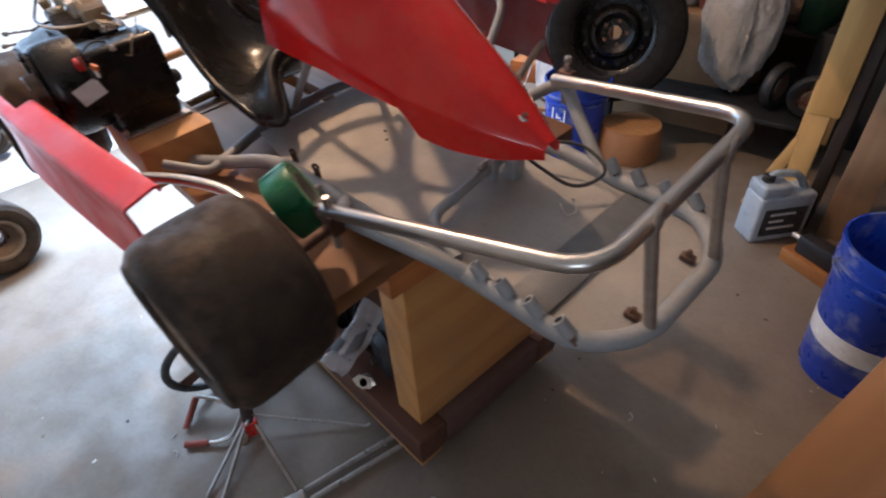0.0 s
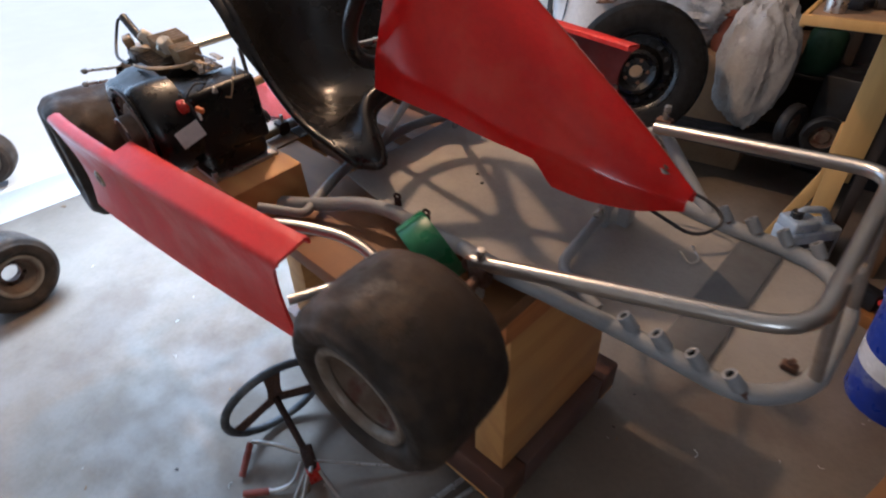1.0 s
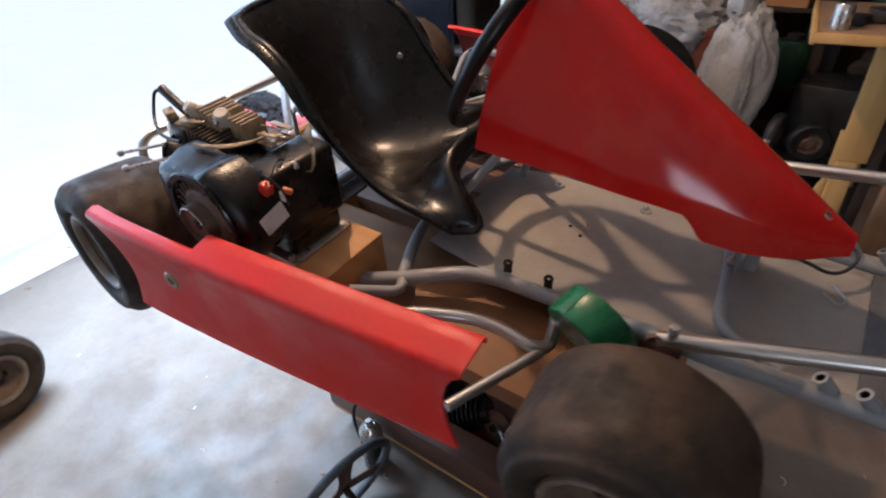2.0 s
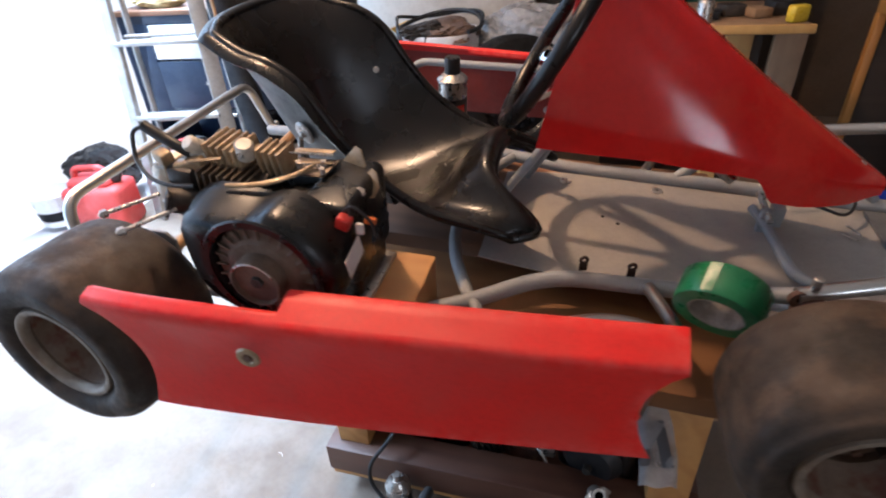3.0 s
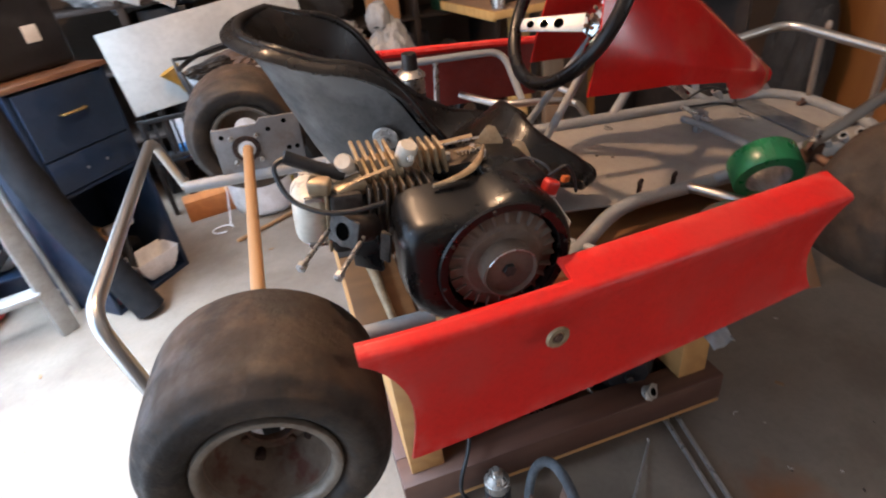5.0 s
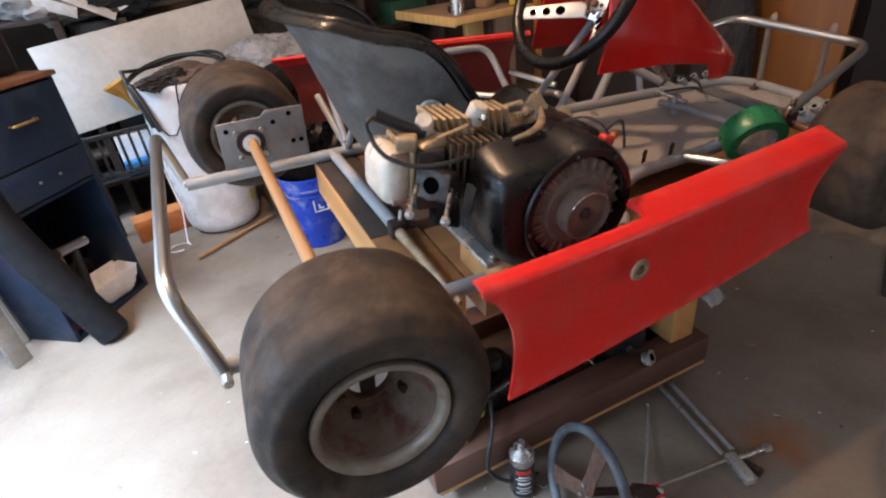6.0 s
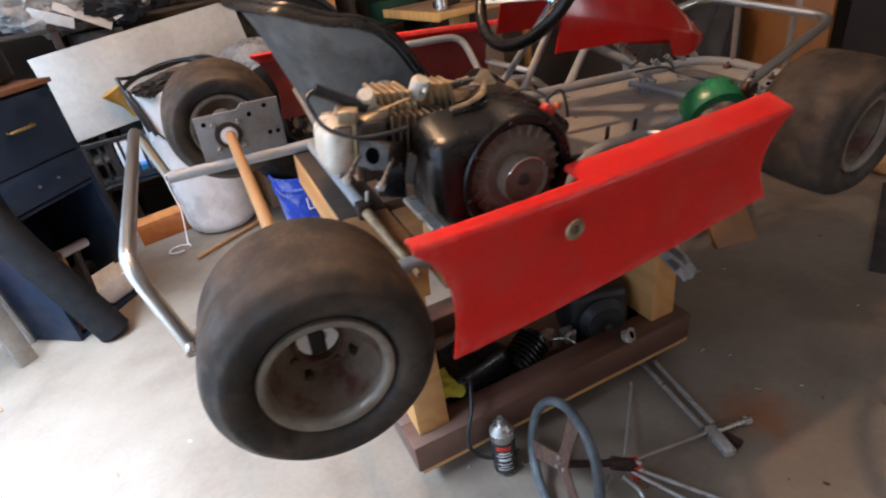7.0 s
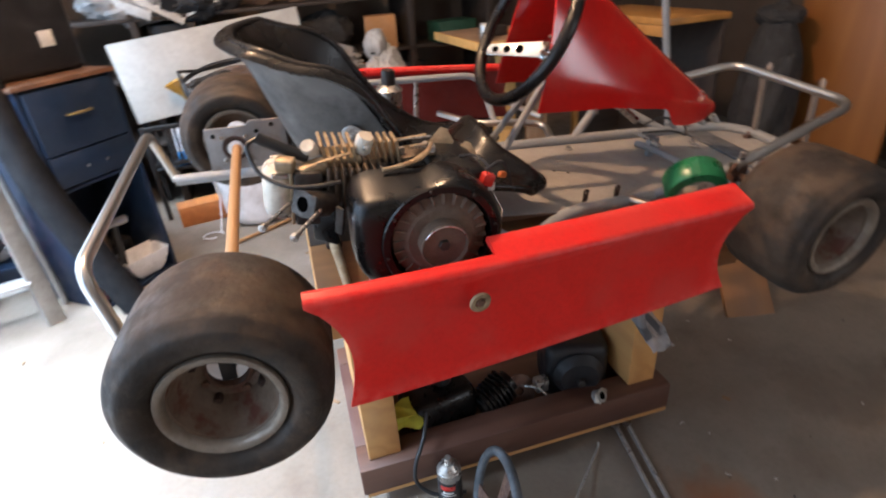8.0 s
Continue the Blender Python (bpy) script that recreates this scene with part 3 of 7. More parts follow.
for x, s in BOSS:
    at = Matrix.Translation((x + 0.016, s * 0.170, 0.008)) @ pose(0, 0, 0, -s * 8, -42, 0)
    part("boss", moved(lathe([(0.0062, 0.0), (0.0105, 0.0), (0.0105, 0.028), (0.0062, 0.028), (0.0062, 0.004)], 14, True), at), GREY, kart, "short grey tube boss with a dark bore")
    part("bore", moved(rod((0, 0, 0.012), (0, 0, 0.0262), 0.0062, 10), at), HOLE, kart)
    part("boss_foot", moved(rod((0, 0, -0.016), (0, 0, 0.002), 0.0065, 10), at), RUST, kart, "rusty stud under the boss")
for y in (-0.075, 0.075):
    part("front_clip", box(0.600, 0.622, y - 0.007, y + 0.007, -0.012, -0.002, 0.002), RUST, kart)
    part("front_clip_bolt", rod((0.61, y, -0.003), (0.612, y, 0.008), 0.004, 8), RUST, kart)
# pedal tube and brackets
part("pedal_tube", tube([(0.235, 0.085, 0.008), (0.245, 0.02, 0.014), (0.262, -0.13, 0.012), (0.32, -0.155, 0.008), (0.36, -0.165, 0.004)], 0.0095, radius=0.03), GREY, kart)
part("pedal_bracket", box(0.236, 0.256, 0.030, 0.046, -0.012, 0.036, 0.003), GREY, kart)
part("pedal_bracket", box(0.262, 0.285, 0.055, 0.085, -0.012, 0.03, 0.003), GREY, kart)
part("pedal_pivot", rod((0.245, 0.005, 0.03), (0.245, 0.11, 0.03), 0.006), STEEL, kart)
part("brake_cable", tube([(0.25, 0.09, 0.035), (0.33, 0.06, 0.045), (0.40, 0.08, 0.012), (0.43, 0.14, 0.03), (0.36, 0.16, 0.05), (0.28, 0.13, 0.04)], 0.0032, seg=8, radius=0.05), RUBBER2, kart, "loose black cable")
part("cable_end", tube([(0.40, 0.075, 0.0), (0.425, 0.055, -0.006), (0.415, 0.035, -0.008), (0.39, 0.055, -0.006)], 0.0018, seg=6, radius=0.01), STEEL, kart)

# bumpers
part("front_bumper", tube([(0.204, -0.287, 0.096), (0.612, -0.192, 0.170), (0.605, 0.19, 0.176), (0.222, 0.245, 0.097)], 0.0115, seg=14, radius=0.055), CHROME, kart, "bent chromed steel bumper hoop, rust-flecked")
for y in (-0.087, 0.085):
    part("bumper_post", tube([(0.642, y, 0.006), (0.612, y, 0.172)], 0.0085, radius=0), POST, kart, "dull brown steel post")
    part("post_tab", moved(prism([(-0.009, 0), (0.009, 0), (0.009, 0.030), (0.004, 0.038), (-0.004, 0.038), (-0.009, 0.030)], 0.005, 0.001), Matrix.Translation((0.618, y - 0.002, 0.165)) @ pose(0, 0, 0, 90, 0, 90)), POST, kart, "flat brown steel tab")
part("bumper_end", moved(lathe([(0.004, 0), (0.013, 0), (0.013, 0.008), (0.004, 0.008)], 16, True), Matrix.Translation((0.205, -0.287, 0.094)) @ pose(0, 0, 0, 90, 0, 10)), RUST, kart)
part("rear_bumper", tube([(-1.0, -0.345, -0.055), (-1.040, -0.305, 0.082), (-1.030, 0.315, 0.082), (-1.0, 0.345, -0.055)], 0.0115, seg=14, radius=0.04), CHROME, kart, "bent chromed rear bumper hoop")
for s in (-1, 1):
    part("bumper_bolt", rod((-1.0, s * 0.325, -0.052), (-1.0, s * 0.372, -0.052), 0.008, 8), STEEL, kart)
# nerf bars that carry the pods
for s in (-1, 1):
    part("nerf_bar", tube([(0.03, s * 0.20, 0.0), (0.075, s * 0.335, -0.006 if s > 0 else 0.02), (-0.03, s * 0.335, 0.012 if s > 0 else 0.045), (-0.14, s * 0.37 if s > 0 else s * 0.40, 0.004 if s > 0 else 0.06), (-0.22, s * 0.50, 0.004 if s > 0 else 0.07)], 0.0105, radius=0.05), CHROME, kart, "bent chromed side bar")
    part("nerf_bar", tube([(0.06, s * 0.33, 0.02), (0.0, s * 0.49, 0.03)], 0.0085), CHROME, kart, "straight chromed stay")
    if s > 0:
        part("nerf_bar", tube([(-0.60, s * 0.33, -0.045), (-0.62, s * 0.50, 0.05)], 0.0095), GREY, kart)
part("pod_hoop", tube([(-0.60, 0.34, -0.03), (-0.60, 0.485, 0.12), (-0.10, 0.47, 0.125), (-0.08, 0.36, 0.0)], 0.010, radius=0.05), GREY, kart, "dull steel hoop behind the pod")
part("pod_stay", tube([(-0.30, 0.475, 0.12), (-0.30, 0.48, -0.02)], 0.0085), STEEL, kart)


def pod(s):
    """A side pod: an outer face with hollow ends, a rounded ridge and a top flange that is wide ahead of the engine."""
    def ends(h):  # h: 0 at the bottom, 1 at the top
        c = 0.030 * math.sin(math.pi * min(1, h * 0.9)) if h < 1 else 0.0
        back = -0.669 - 0.044 * h**2.6 + c * 0.55
        fore = 0.010 + 0.028 * h**2.0 + 0.018 * (1 - h) ** 3 - c * 0.6
        return back, fore

    def face(a, h):
        x0, x1 = ends(h)
        x = x0 + (x1 - x0) * a
        y = -0.579 + 0.066 * max(0.0, (x + 0.664)) ** 1.3 / 0.61 + 0.010 * math.sin(math.pi * h)
        lo, hi = -0.051 + 0.024 * a, 0.138 - 0.003 * a
        return x, y + 0.004, lo + (hi - lo) * h

    ridge = 0.010
    bm = bmesh.new()
    n = 44
    cols = []
    step = (0.713 - 0.444) / 0.751
    for a in sorted([i / n for i in range(n + 1)] + [step - 0.0008, step + 0.0008]):
        col = [Vector(face(a, h)) for h in [k / 12 for k in range(13)]]
        top = col[-1]
        x = top.x
        width = 0.046 if a > step else 0.010
        arc = [top + Vector((0, ridge * (1 - math.cos(t)), ridge * math.sin(t))) for t in (0.5, 1.05, 1.57)]
        flat = [arc[-1] + Vector((0, width * f, 0.012 * f * width / 0.046)) for f in (0.25, 0.6, 0.95)]
        lip = [flat[-1] + Vector((0, 0.006, -0.003)), flat[-1] + Vector((0, 0.008, -0.012 if width > 0.02 else -0.004))]
        cols.append([bm.verts.new((p.x, -s * p.y if s > 0 else p.y, p.z)) for p in col + arc + flat + lip])
    for p, q in zip(cols, cols[1:]):
        for k in range(len(p) - 1):
            bm.faces.new((p[k], q[k], q[k + 1], p[k + 1]))
    bmesh.ops.recalc_face_normals(bm, faces=bm.faces)
    # make the normals look outwards before giving it thickness
    f0 = min(bm.faces, key=lambda f: (f.calc_center_median() - Vector((-0.3, s * 0.57, 0.045))).length)
    if f0.normal.y * s < 0:
        bmesh.ops.reverse_faces(bm, faces=bm.faces)
    bmesh.ops.solidify(bm, geom=list(bm.faces), thickness=0.005)
    return bm


right_pod = part("side_pod", pod(-1), RED, kart, "faded red plastic side pod with stepped top flange", smooth=50)
left_pod = part("side_pod", pod(1), PODBACK, kart, "red plastic side pod with a raw inside, darkened for shade", smooth=50)
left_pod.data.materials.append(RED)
# Inner faces keep the darker raw red, with their unlit look painted in.
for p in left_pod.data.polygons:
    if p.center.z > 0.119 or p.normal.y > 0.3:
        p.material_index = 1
part("pod_washer", moved(lathe([(0.007, 0.001), (0.009, 0.003), (0.0145, 0.003), (0.0165, 0.0), (0.007, 0.0)], 24, True), Matrix.Translation((-0.477, -0.573, 0.097)) @ pose(0, 0, 0, 90, 0, 4)), TAN, right_pod, "dull brassy cup washer")
part("pod_bolt", moved(lathe([(0, 0.004), (0.006, 0.0035), (0.0075, 0.0), (0, 0.0)], 6), Matrix.Translation((-0.477, -0.573, 0.097)) @ pose(0, 0, 0, 90, 0, 4)), RUST, right_pod)


# nose fairing: hollow, widest at the back, with an undercut towards its tip
def nose_shape(a, b):
    """a along from the back to the tip, b round from the right lower edge over the ridge to the left one."""
    x = -0.185 + 0.575 * a
    ridge = 0.512 - 0.375 * a
    edge = curve_at([(-0.185, 0.196), (0.0, 0.190), (0.13, 0.172), (0.168, 0.164), (0.182, 0.146), (0.198, 0.121), (0.25, 0.110), (0.33, 0.104), (0.40, 0.112)], x)[0]
    low = curve_at([(-0.185, 0.196), (0.0, 0.190), (0.13, 0.172), (0.22, 0.154), (0.30, 0.138), (0.40, 0.122)], x)[0]
    half = float(spline([(0.122,), (0.124,), (0.124,), (0.123,), (0.121,), (0.116,), (0.106,), (0.093,), (0.076,), (0.050,), (0.018,)], a)[0])
    w = 2 * b - 1
    y = half * math.copysign(min(1.0, abs(w) * 1.12) ** 0.75, w) * (1 - 0.08 * (1 - abs(w)))
    lift = max(0.0, 1 - abs(w) ** 2.1)
    shoulder = 0.90 + 0.10 * lift
    z = low + (ridge - low) * lift * shoulder - (low - edge) * max(0.0, (abs(w) - 0.87) / 0.13)
    back = 0.10 * lift * (1 - a) ** 2
    return Vector((x + back * 0.5, y + 0.020 * a, z))


bm = grid(nose_shape, 64, 60)
nose = part("nose_cone", thick(bm, 0.004), NOSE, kart, "scratched red fibreglass nose fairing", smooth=60)
part("nose_washer", moved(lathe([(0.004, 0.0), (0.004, 0.004), (0.011, 0.003), (0.0125, 0.0)], 20, True), Matrix.Translation((0.340, 0.012, 0.163)) @ pose(0, 0, 0, -14, 26, 0)), STEEL, nose)
part("nose_bolt", moved(lathe([(0, 0.006), (0.005, 0.005), (0.006, 0.0)], 6), Matrix.Translation((0.340, 0.012, 0.165)) @ pose(0, 0, 0, -14, 26, 0)), RUST, nose)

# steering: column, stays and wheel
RING = Vector((-0.178, -0.006, 0.340))
AXIS = Vector((-math.cos(radians(28.7)), -0.036, math.sin(radians(28.7)))).normalized()
DISH = 0.084
HUB = RING - AXIS * DISH
part("steering_column", tube([HUB - AXIS * 0.004, HUB - AXIS * 0.30 + Vector((0, 0, -0.05))], 0.0095), STEEL, kart)
for y in (-0.13, 0.13):
    part("column_stay", tube([HUB - AXIS * 0.02 + Vector((0, y * 0.08, 0)), (-0.220 if y > 0 else -0.285, y if y > 0 else -0.06, 0.0)], 0.0085), GREY, kart, "grey painted column stay")
steer = thing("steering_wheel", "", "", Matrix())
steer.parent = kart
SIDE = Vector((0, -1, 0))
SIDE = (SIDE - AXIS * SIDE.dot(AXIS)).normalized()
TOP = AXIS.cross(SIDE)
steer.matrix_local = Matrix.Translation(RING) @ Matrix((SIDE, TOP, AXIS)).transposed().to_4x4()
R = 0.155
part("rim", tube([(R * math.cos(2 * math.pi * k / 48), R * math.sin(2 * math.pi * k / 48), 0) for k in range(48)], 0.0135, seg=14, radius=0, closed=True), BLACK, steer, "thick glossy black wheel rim")
rise, run = DISH - 0.006, R - 0.028
L = math.hypot(rise, run)
for ang in (90, 210, 330):
    sp = prism([(0.0, -0.020), (L, -0.0135), (L, 0.0135), (0.0, 0.020)], 0.004, 0.0008)
    o = part("spoke", sp, POLISH, steer, "polished dished spoke with three holes", m=pose(0, 0, 0, 0, 0, ang) @ Matrix.Translation((0.020, 0, -DISH + 0.003)) @ pose(0, 0, 0, 0, -math.degrees(math.atan2(rise, run)), 0))
    for f, r in ((0.42, 0.0105), (0.63, 0.0092), (0.83, 0.0078)):
        part("spoke_hole", rod((f * L, 0, 0.0036), (f * L, 0, 0.0046), r, 18), HOLE, o)
part("hub_plate", lathe([(0, -DISH), (0.034, -DISH), (0.034, -DISH + 0.010), (0.031, -DISH + 0.012), (0, -DISH + 0.012)], 28), POLISH, steer)
for k in range(6):
    p = Vector((0.021 * math.cos(1.047 * k), 0.021 * math.sin(1.047 * k), -DISH + 0.011))
    part("hub_bolt", rod(p, p + Vector((0, 0, 0.005)), 0.0042, 6), RUST, steer)
part("hub_nut", rod((0, 0, -DISH + 0.011), (0, 0, -DISH + 0.020), 0.008, 6), RUST, steer)

# bucket seat
CENTRE = [(-0.268, 0.120), (-0.282, 0.146), (-0.32, 0.112), (-0.40, 0.035), (-0.50, 0.012), (-0.595, 0.030), (-0.662, 0.115), (-0.705, 0.21), (-0.740, 0.298), (-0.774, 0.362)]
EDGE = [(-0.248, 0.056), (-0.252, 0.064), (-0.285, 0.075), (-0.37, 0.095), (-0.455, 0.155), (-0.51, 0.220), (-0.56, 0.292), (-0.61, 0.327), (-0.665, 0.340), (-0.722, 0.360)]
HALF = [(0.172,), (0.180,), (0.186,), (0.190,), (0.191,), (0.189,), (0.186,), (0.182,), (0.175,), (0.156,)]


def seat_shape(a, b):
    w = 2 * b - 1
    c, e, h = spline(CENTRE, a), spline(EDGE, a), float(spline(HALF, a)[0])
    f = abs(w) ** 2.0
    p = c * (1 - f) + e * f
    y = h * w * (1.12 - 0.12 * abs(w))
    # two leg hollows either side of a raised saddle at the front
    fore = max(0.0, 1 - a / 0.42)
    dip = fore * math.exp(-((abs(w) - 0.80) / 0.22) ** 2)
    return Vector((p[0] + 0.088 * dip, y, p[1] - 0.030 * dip))


bm = grid(seat_shape, 48, 60)
bmesh.ops.recalc_face_normals(bm, faces=bm.faces)
seat = part("seat", thick(bm, 0.005), BLACK, kart, "glossy black moulded bucket seat, dusty", smooth=60)
edge_pts = [seat_shape(a / 40, 0.0) for a in range(41)] + [seat_shape(1, b / 16) for b in range(1, 17)] + [seat_shape(1 - a / 40, 1.0) for a in range(1, 41)] + [seat_shape(0, 1 - b / 40) for b in range(1, 40)]
shell = grid(lambda a, b: seat_shape(0.40 + 0.585 * a, 0.015 + 0.97 * b), 36, 36)
bmesh.ops.recalc_face_normals(shell, faces=shell.faces)
shell.normal_update()
for v in shell.verts:
    out = v.co - Vector((-0.48, 0, 0.32))
    v.co += v.normal * (0.0085 if v.normal.dot(out) > 0 else -0.0085)
part("seat_shell", thick(shell, 0.002), DUST, seat, "dusty grey outer shell of the seat", smooth=60)
part("seat_rim", tube([p + Vector((0, 0, -0.003)) for p in edge_pts], 0.0095, seg=10, radius=0, closed=True), BLACK, seat, "rolled black rim")
# wide rolled flange round the back and the sides
flange = bmesh.new()
path = [seat_shape(0.42 + 0.58 * a / 24, 0.0) for a in range(25)] + [seat_shape(1, b / 24) for b in range(1, 24)] + [seat_shape(1 - 0.58 * a / 24, 1.0) for a in range(25)]
rows = []
for k, p in enumerate(path):
    out = Vector((min(0.0, p.x + 0.55) * 1.3, p.y, 0)).normalized()
    w = 0.026 * min(1.0, k / 8, (len(path) - 1 - k) / 8) + 0.002
    rows.append([flange.verts.new(p + out * w * f + Vector((0, 0, 0.006 * math.sin(math.pi * f * 0.7) - 0.012 * f * f))) for f in (0, 0.3, 0.6, 0.85, 1.0)])
for a, b in zip(rows, rows[1:]):
    for j in range(4):
        flange.faces.new((a[j], a[j + 1], b[j + 1], b[j]))
part("seat_flange", thick(flange, 0.005), BLACK, seat, "wide glossy black rolled flange", smooth=60)
part("seat_washer", moved(lathe([(0.005, 0), (0.021, 0), (0.022, 0.002), (0.020, 0.005), (0.008, 0.006), (0.005, 0.006)], 28, True), Matrix.Translation((-0.5815, -0.1680, 0.2055)) @ Vector((-0.43, -0.864, -0.259)).to_track_quat("Z", "Y").to_matrix().to_4x4()), ZINC, seat, "large steel washer")
part("seat_bolt", rod((-0.576, -0.157, 0.209), (-0.5862, -0.1775, 0.2027), 0.0065, 6), STEEL, seat)
part("seat_bolt", rod((-0.580, 0.172, 0.205), (-0.570, 0.148, 0.210), 0.007, 10), STEEL, seat)
part("seat_tab", rod((-0.586, -0.180, 0.200), (-0.602, -0.172, 0.128), 0.005, 10), ZINC, seat, "thin pale tab under the washer")
part("seat_stay", tube([(-0.60, 0.33, -0.045), (-0.59, 0.26, 0.06), (-0.587, 0.195, 0.19)], 0.009, radius=0.04), GREY, kart)


def wheel(parent_m, r, width, rim_r, label, inner=True):
    """A slick kart wheel about its own y axis, its outer side at -y."""
    w = thing("wheel", label, "wheel", parent_m)
    h = width / 2
    prof = [(rim_r - 0.006, -h * 0.80), (rim_r + 0.006, -h * 0.86), (rim_r + 0.3 * (r - rim_r), -h * 1.0), (rim_r + 0.62 * (r - rim_r), -h * 1.02), (r - 0.016, -h * 0.93), (r - 0.005, -h * 0.80), (r - 0.001, -h * 0.55), (r, 0), (r - 0.001, h * 0.55), (r - 0.005, h * 0.80), (r - 0.016, h * 0.93), (rim_r + 0.62 * (r - rim_r), h * 1.02), (rim_r + 0.3 * (r - rim_r), h), (rim_r + 0.006, h * 0.86), (rim_r - 0.006, h * 0.80)]
    turn = pose(0, 0, 0, -90, 0, 0)
    prof = [tuple(spline(prof, k / 56)) for k in range(57)]
    part("tyre", moved(lathe(prof, 72, True), turn), RUBBER, w, "worn smooth slick tyre, dusty brown-black", smooth=50)
    q = rim_r
    rim = [(q + 0.003, -h * 0.92), (q + 0.003, -h * 0.84), (q - 0.010, -h * 0.76), (q - 0.014, -h * 0.62), (q - 0.020, -h * 0.46), (q - 0.029, -h * 0.30), (0.046, -h * 0.15), (0.031, -h * 0.10), (0.031, h * 0.16), (0.055, h * 0.24), (q - 0.018, h * 0.30), (q - 0.008, h * 0.74), (q + 0.003, h * 0.84), (q + 0.003, h * 0.92)]
    lip = [(q - 0.009, -h * 0.80), (q - 0.007, -h * 0.90), (q - 0.002, -h * 0.945), (q + 0.004, -h * 0.94), (q + 0.006, -h * 0.88), (q + 0.002, -h * 0.80)]
    ro = part("rim", moved(lathe(rim, 48), turn), RIM, w, "dull cast rim with rusty hub", smooth=40)
    part("rim_lip", moved(lathe(lip, 48, True), turn), LIP, ro, "pale scuffed rim lip", smooth=50)
    part("rim_lip", moved(lathe([(r_, -z_) for r_, z_ in lip], 48, True), turn), LIP, ro, "pale scuffed rim lip", smooth=50)
    part("hub", moved(lathe([(0.0295, -0.010), (0.034, -0.010), (0.036, 0.002), (0.055, 0.005), (0.057, 0.010), (0.0295, 0.010)], 28, True), turn @ Matrix.Translation((0, 0, -h * 0.06))), RUST, ro, "rusty wheel hub")
    for k in range(4):
        a = 2 * math.pi * k / 4 + 0.5
        p = Vector((0.041 * math.cos(a), -h * 0.06, 0.041 * math.sin(a)))
        part("hub_nut", rod(p + Vector((0, 0.006, 0)), p - Vector((0, 0.012, 0)), 0.006, 6), RUST, ro)
    for k in range(4):
        a = 2 * math.pi * k / 4 + 1.1
        p = Vector((0.62 * q * math.cos(a), -h * 0.24, 0.62 * q * math.sin(a)))
        part("rim_bolt", rod(p + Vector((0, 0.010, 0)), p - Vector((0, 0.006, 0)), 0.0075, 6), RUSTDARK, ro, "dark rusted rim bolt")
    a = 1.2
    part("valve_stem", rod((0.056 * math.cos(a), -h * 0.10, 0.056 * math.sin(a)), (0.05 * math.cos(a), -h * 0.45, 0.05 * math.sin(a)), 0.004, 8), RUBBER2, ro)
    return w


def as_part(w, m):
    w.parent = kart
    w.matrix_local = m
    for key in ("category",):
        if key in w:
            del w[key]
    return w


as_part(wheel(Matrix(), 0.1525, 0.194, 0.0820, "wide worn slick rear wheel, tyre dusty brown-black"), pose(-0.832, -0.472, -0.0155, -3, 0, -4))
as_part(wheel(Matrix(), 0.149, 0.190, 0.0815, "wide worn slick rear wheel, inner side showing"), pose(-0.832, 0.478, 0.017, 0, 0, 180))
as_part(wheel(Matrix(), 0.134, 0.168, 0.072, "worn slick front wheel with pale cast rim"), pose(0.232, -0.462, 0.060, 0, 2, 4))
# stub axle of the right front wheel
part("stub_axle", rod((0.222, -0.29, 0.075), (0.232, -0.47, 0.060), 0.009), RUST, kart)
# axle plates
for s in (-1, 1):
    front = -0.70 if s > 0 else -0.775
    plate = prism([(-0.905, -0.06), (-0.79, -0.06), (front, -0.055), (front, 0.09 if s > 0 else 0.06), (-0.79, 0.09 if s > 0 else 0.075), (-0.80, 0.075), (-0.905, 0.075)], 0.006, 0.0015)
    o = part("axle_plate", moved(plate, Matrix.Translation((0, s * 0.335, 0)) @ pose(0, 0, 0, 90, 0, 0)), PLATE, kart, "grey painted axle bearing plate with bolt holes")
    part("bearing", moved(lathe([(0.022, -0.006), (0.032, -0.006), (0.034, 0.0), (0.032, 0.006), (0.022, 0.006)], 28, True), Matrix.Translation((-0.835, s * 0.335 - 0.004, 0.019)) @ pose(0, 0, 0, 90, 0, 0)), RUSTDARK, o, "dark bearing ring")
    for x, z in ((-0.735, 0.075), (-0.735, 0.005), (-0.715, 0.005), (-0.775, 0.06), (-0.885, 0.055))[0 if s > 0 else 4:]:
        part("bolt_hole", rod((x, s * 0.335 - 0.0072, z), (x, s * 0.335 + 0.0015, z), 0.006, 12), HOLE, o)
    for x, z in ((-0.805, 0.05), (-0.865, 0.05), (-0.805, -0.012), (-0.865, -0.012)):
        part("bearing_bolt", rod((x, s * 0.335 - 0.006, z), (x, s * 0.335 - 0.014, z), 0.006, 8), STEEL, o)

broom = thing("broom_handle", "pale wooden broom handle standing in for the kart's rear axle", "handle", KART)
part("shaft", tube([(-0.832, 0.40, 0.020), (-0.834, -0.478, -0.004)], 0.0122, seg=18), DOWEL, broom)
for y0, y1, r in ((0.326, 0.352, 0.0225), (-0.470, -0.488, 0.0290)):
    ring = lathe([(0.0124, 0), (r, 0), (r, abs(y1 - y0)), (0.0124, abs(y1 - y0))], 28, True)
    part("sleeve", moved(ring, Matrix.Translation((-0.832, max(y0, y1), 0.017 if y0 > 0 else -0.004)) @ pose(0, 0, 0, 90, 0, 0)), WHITEPL, broom, "white plastic sleeve round the handle")
# Added dark box: paints the shade on the handle's end inside the hub.
part("end_cap", box(-0.845, -0.823, -0.4905, -0.478, -0.032, 0.024, 0.003), RUBBER2, broom, "dark piece painting the handle end's shade")

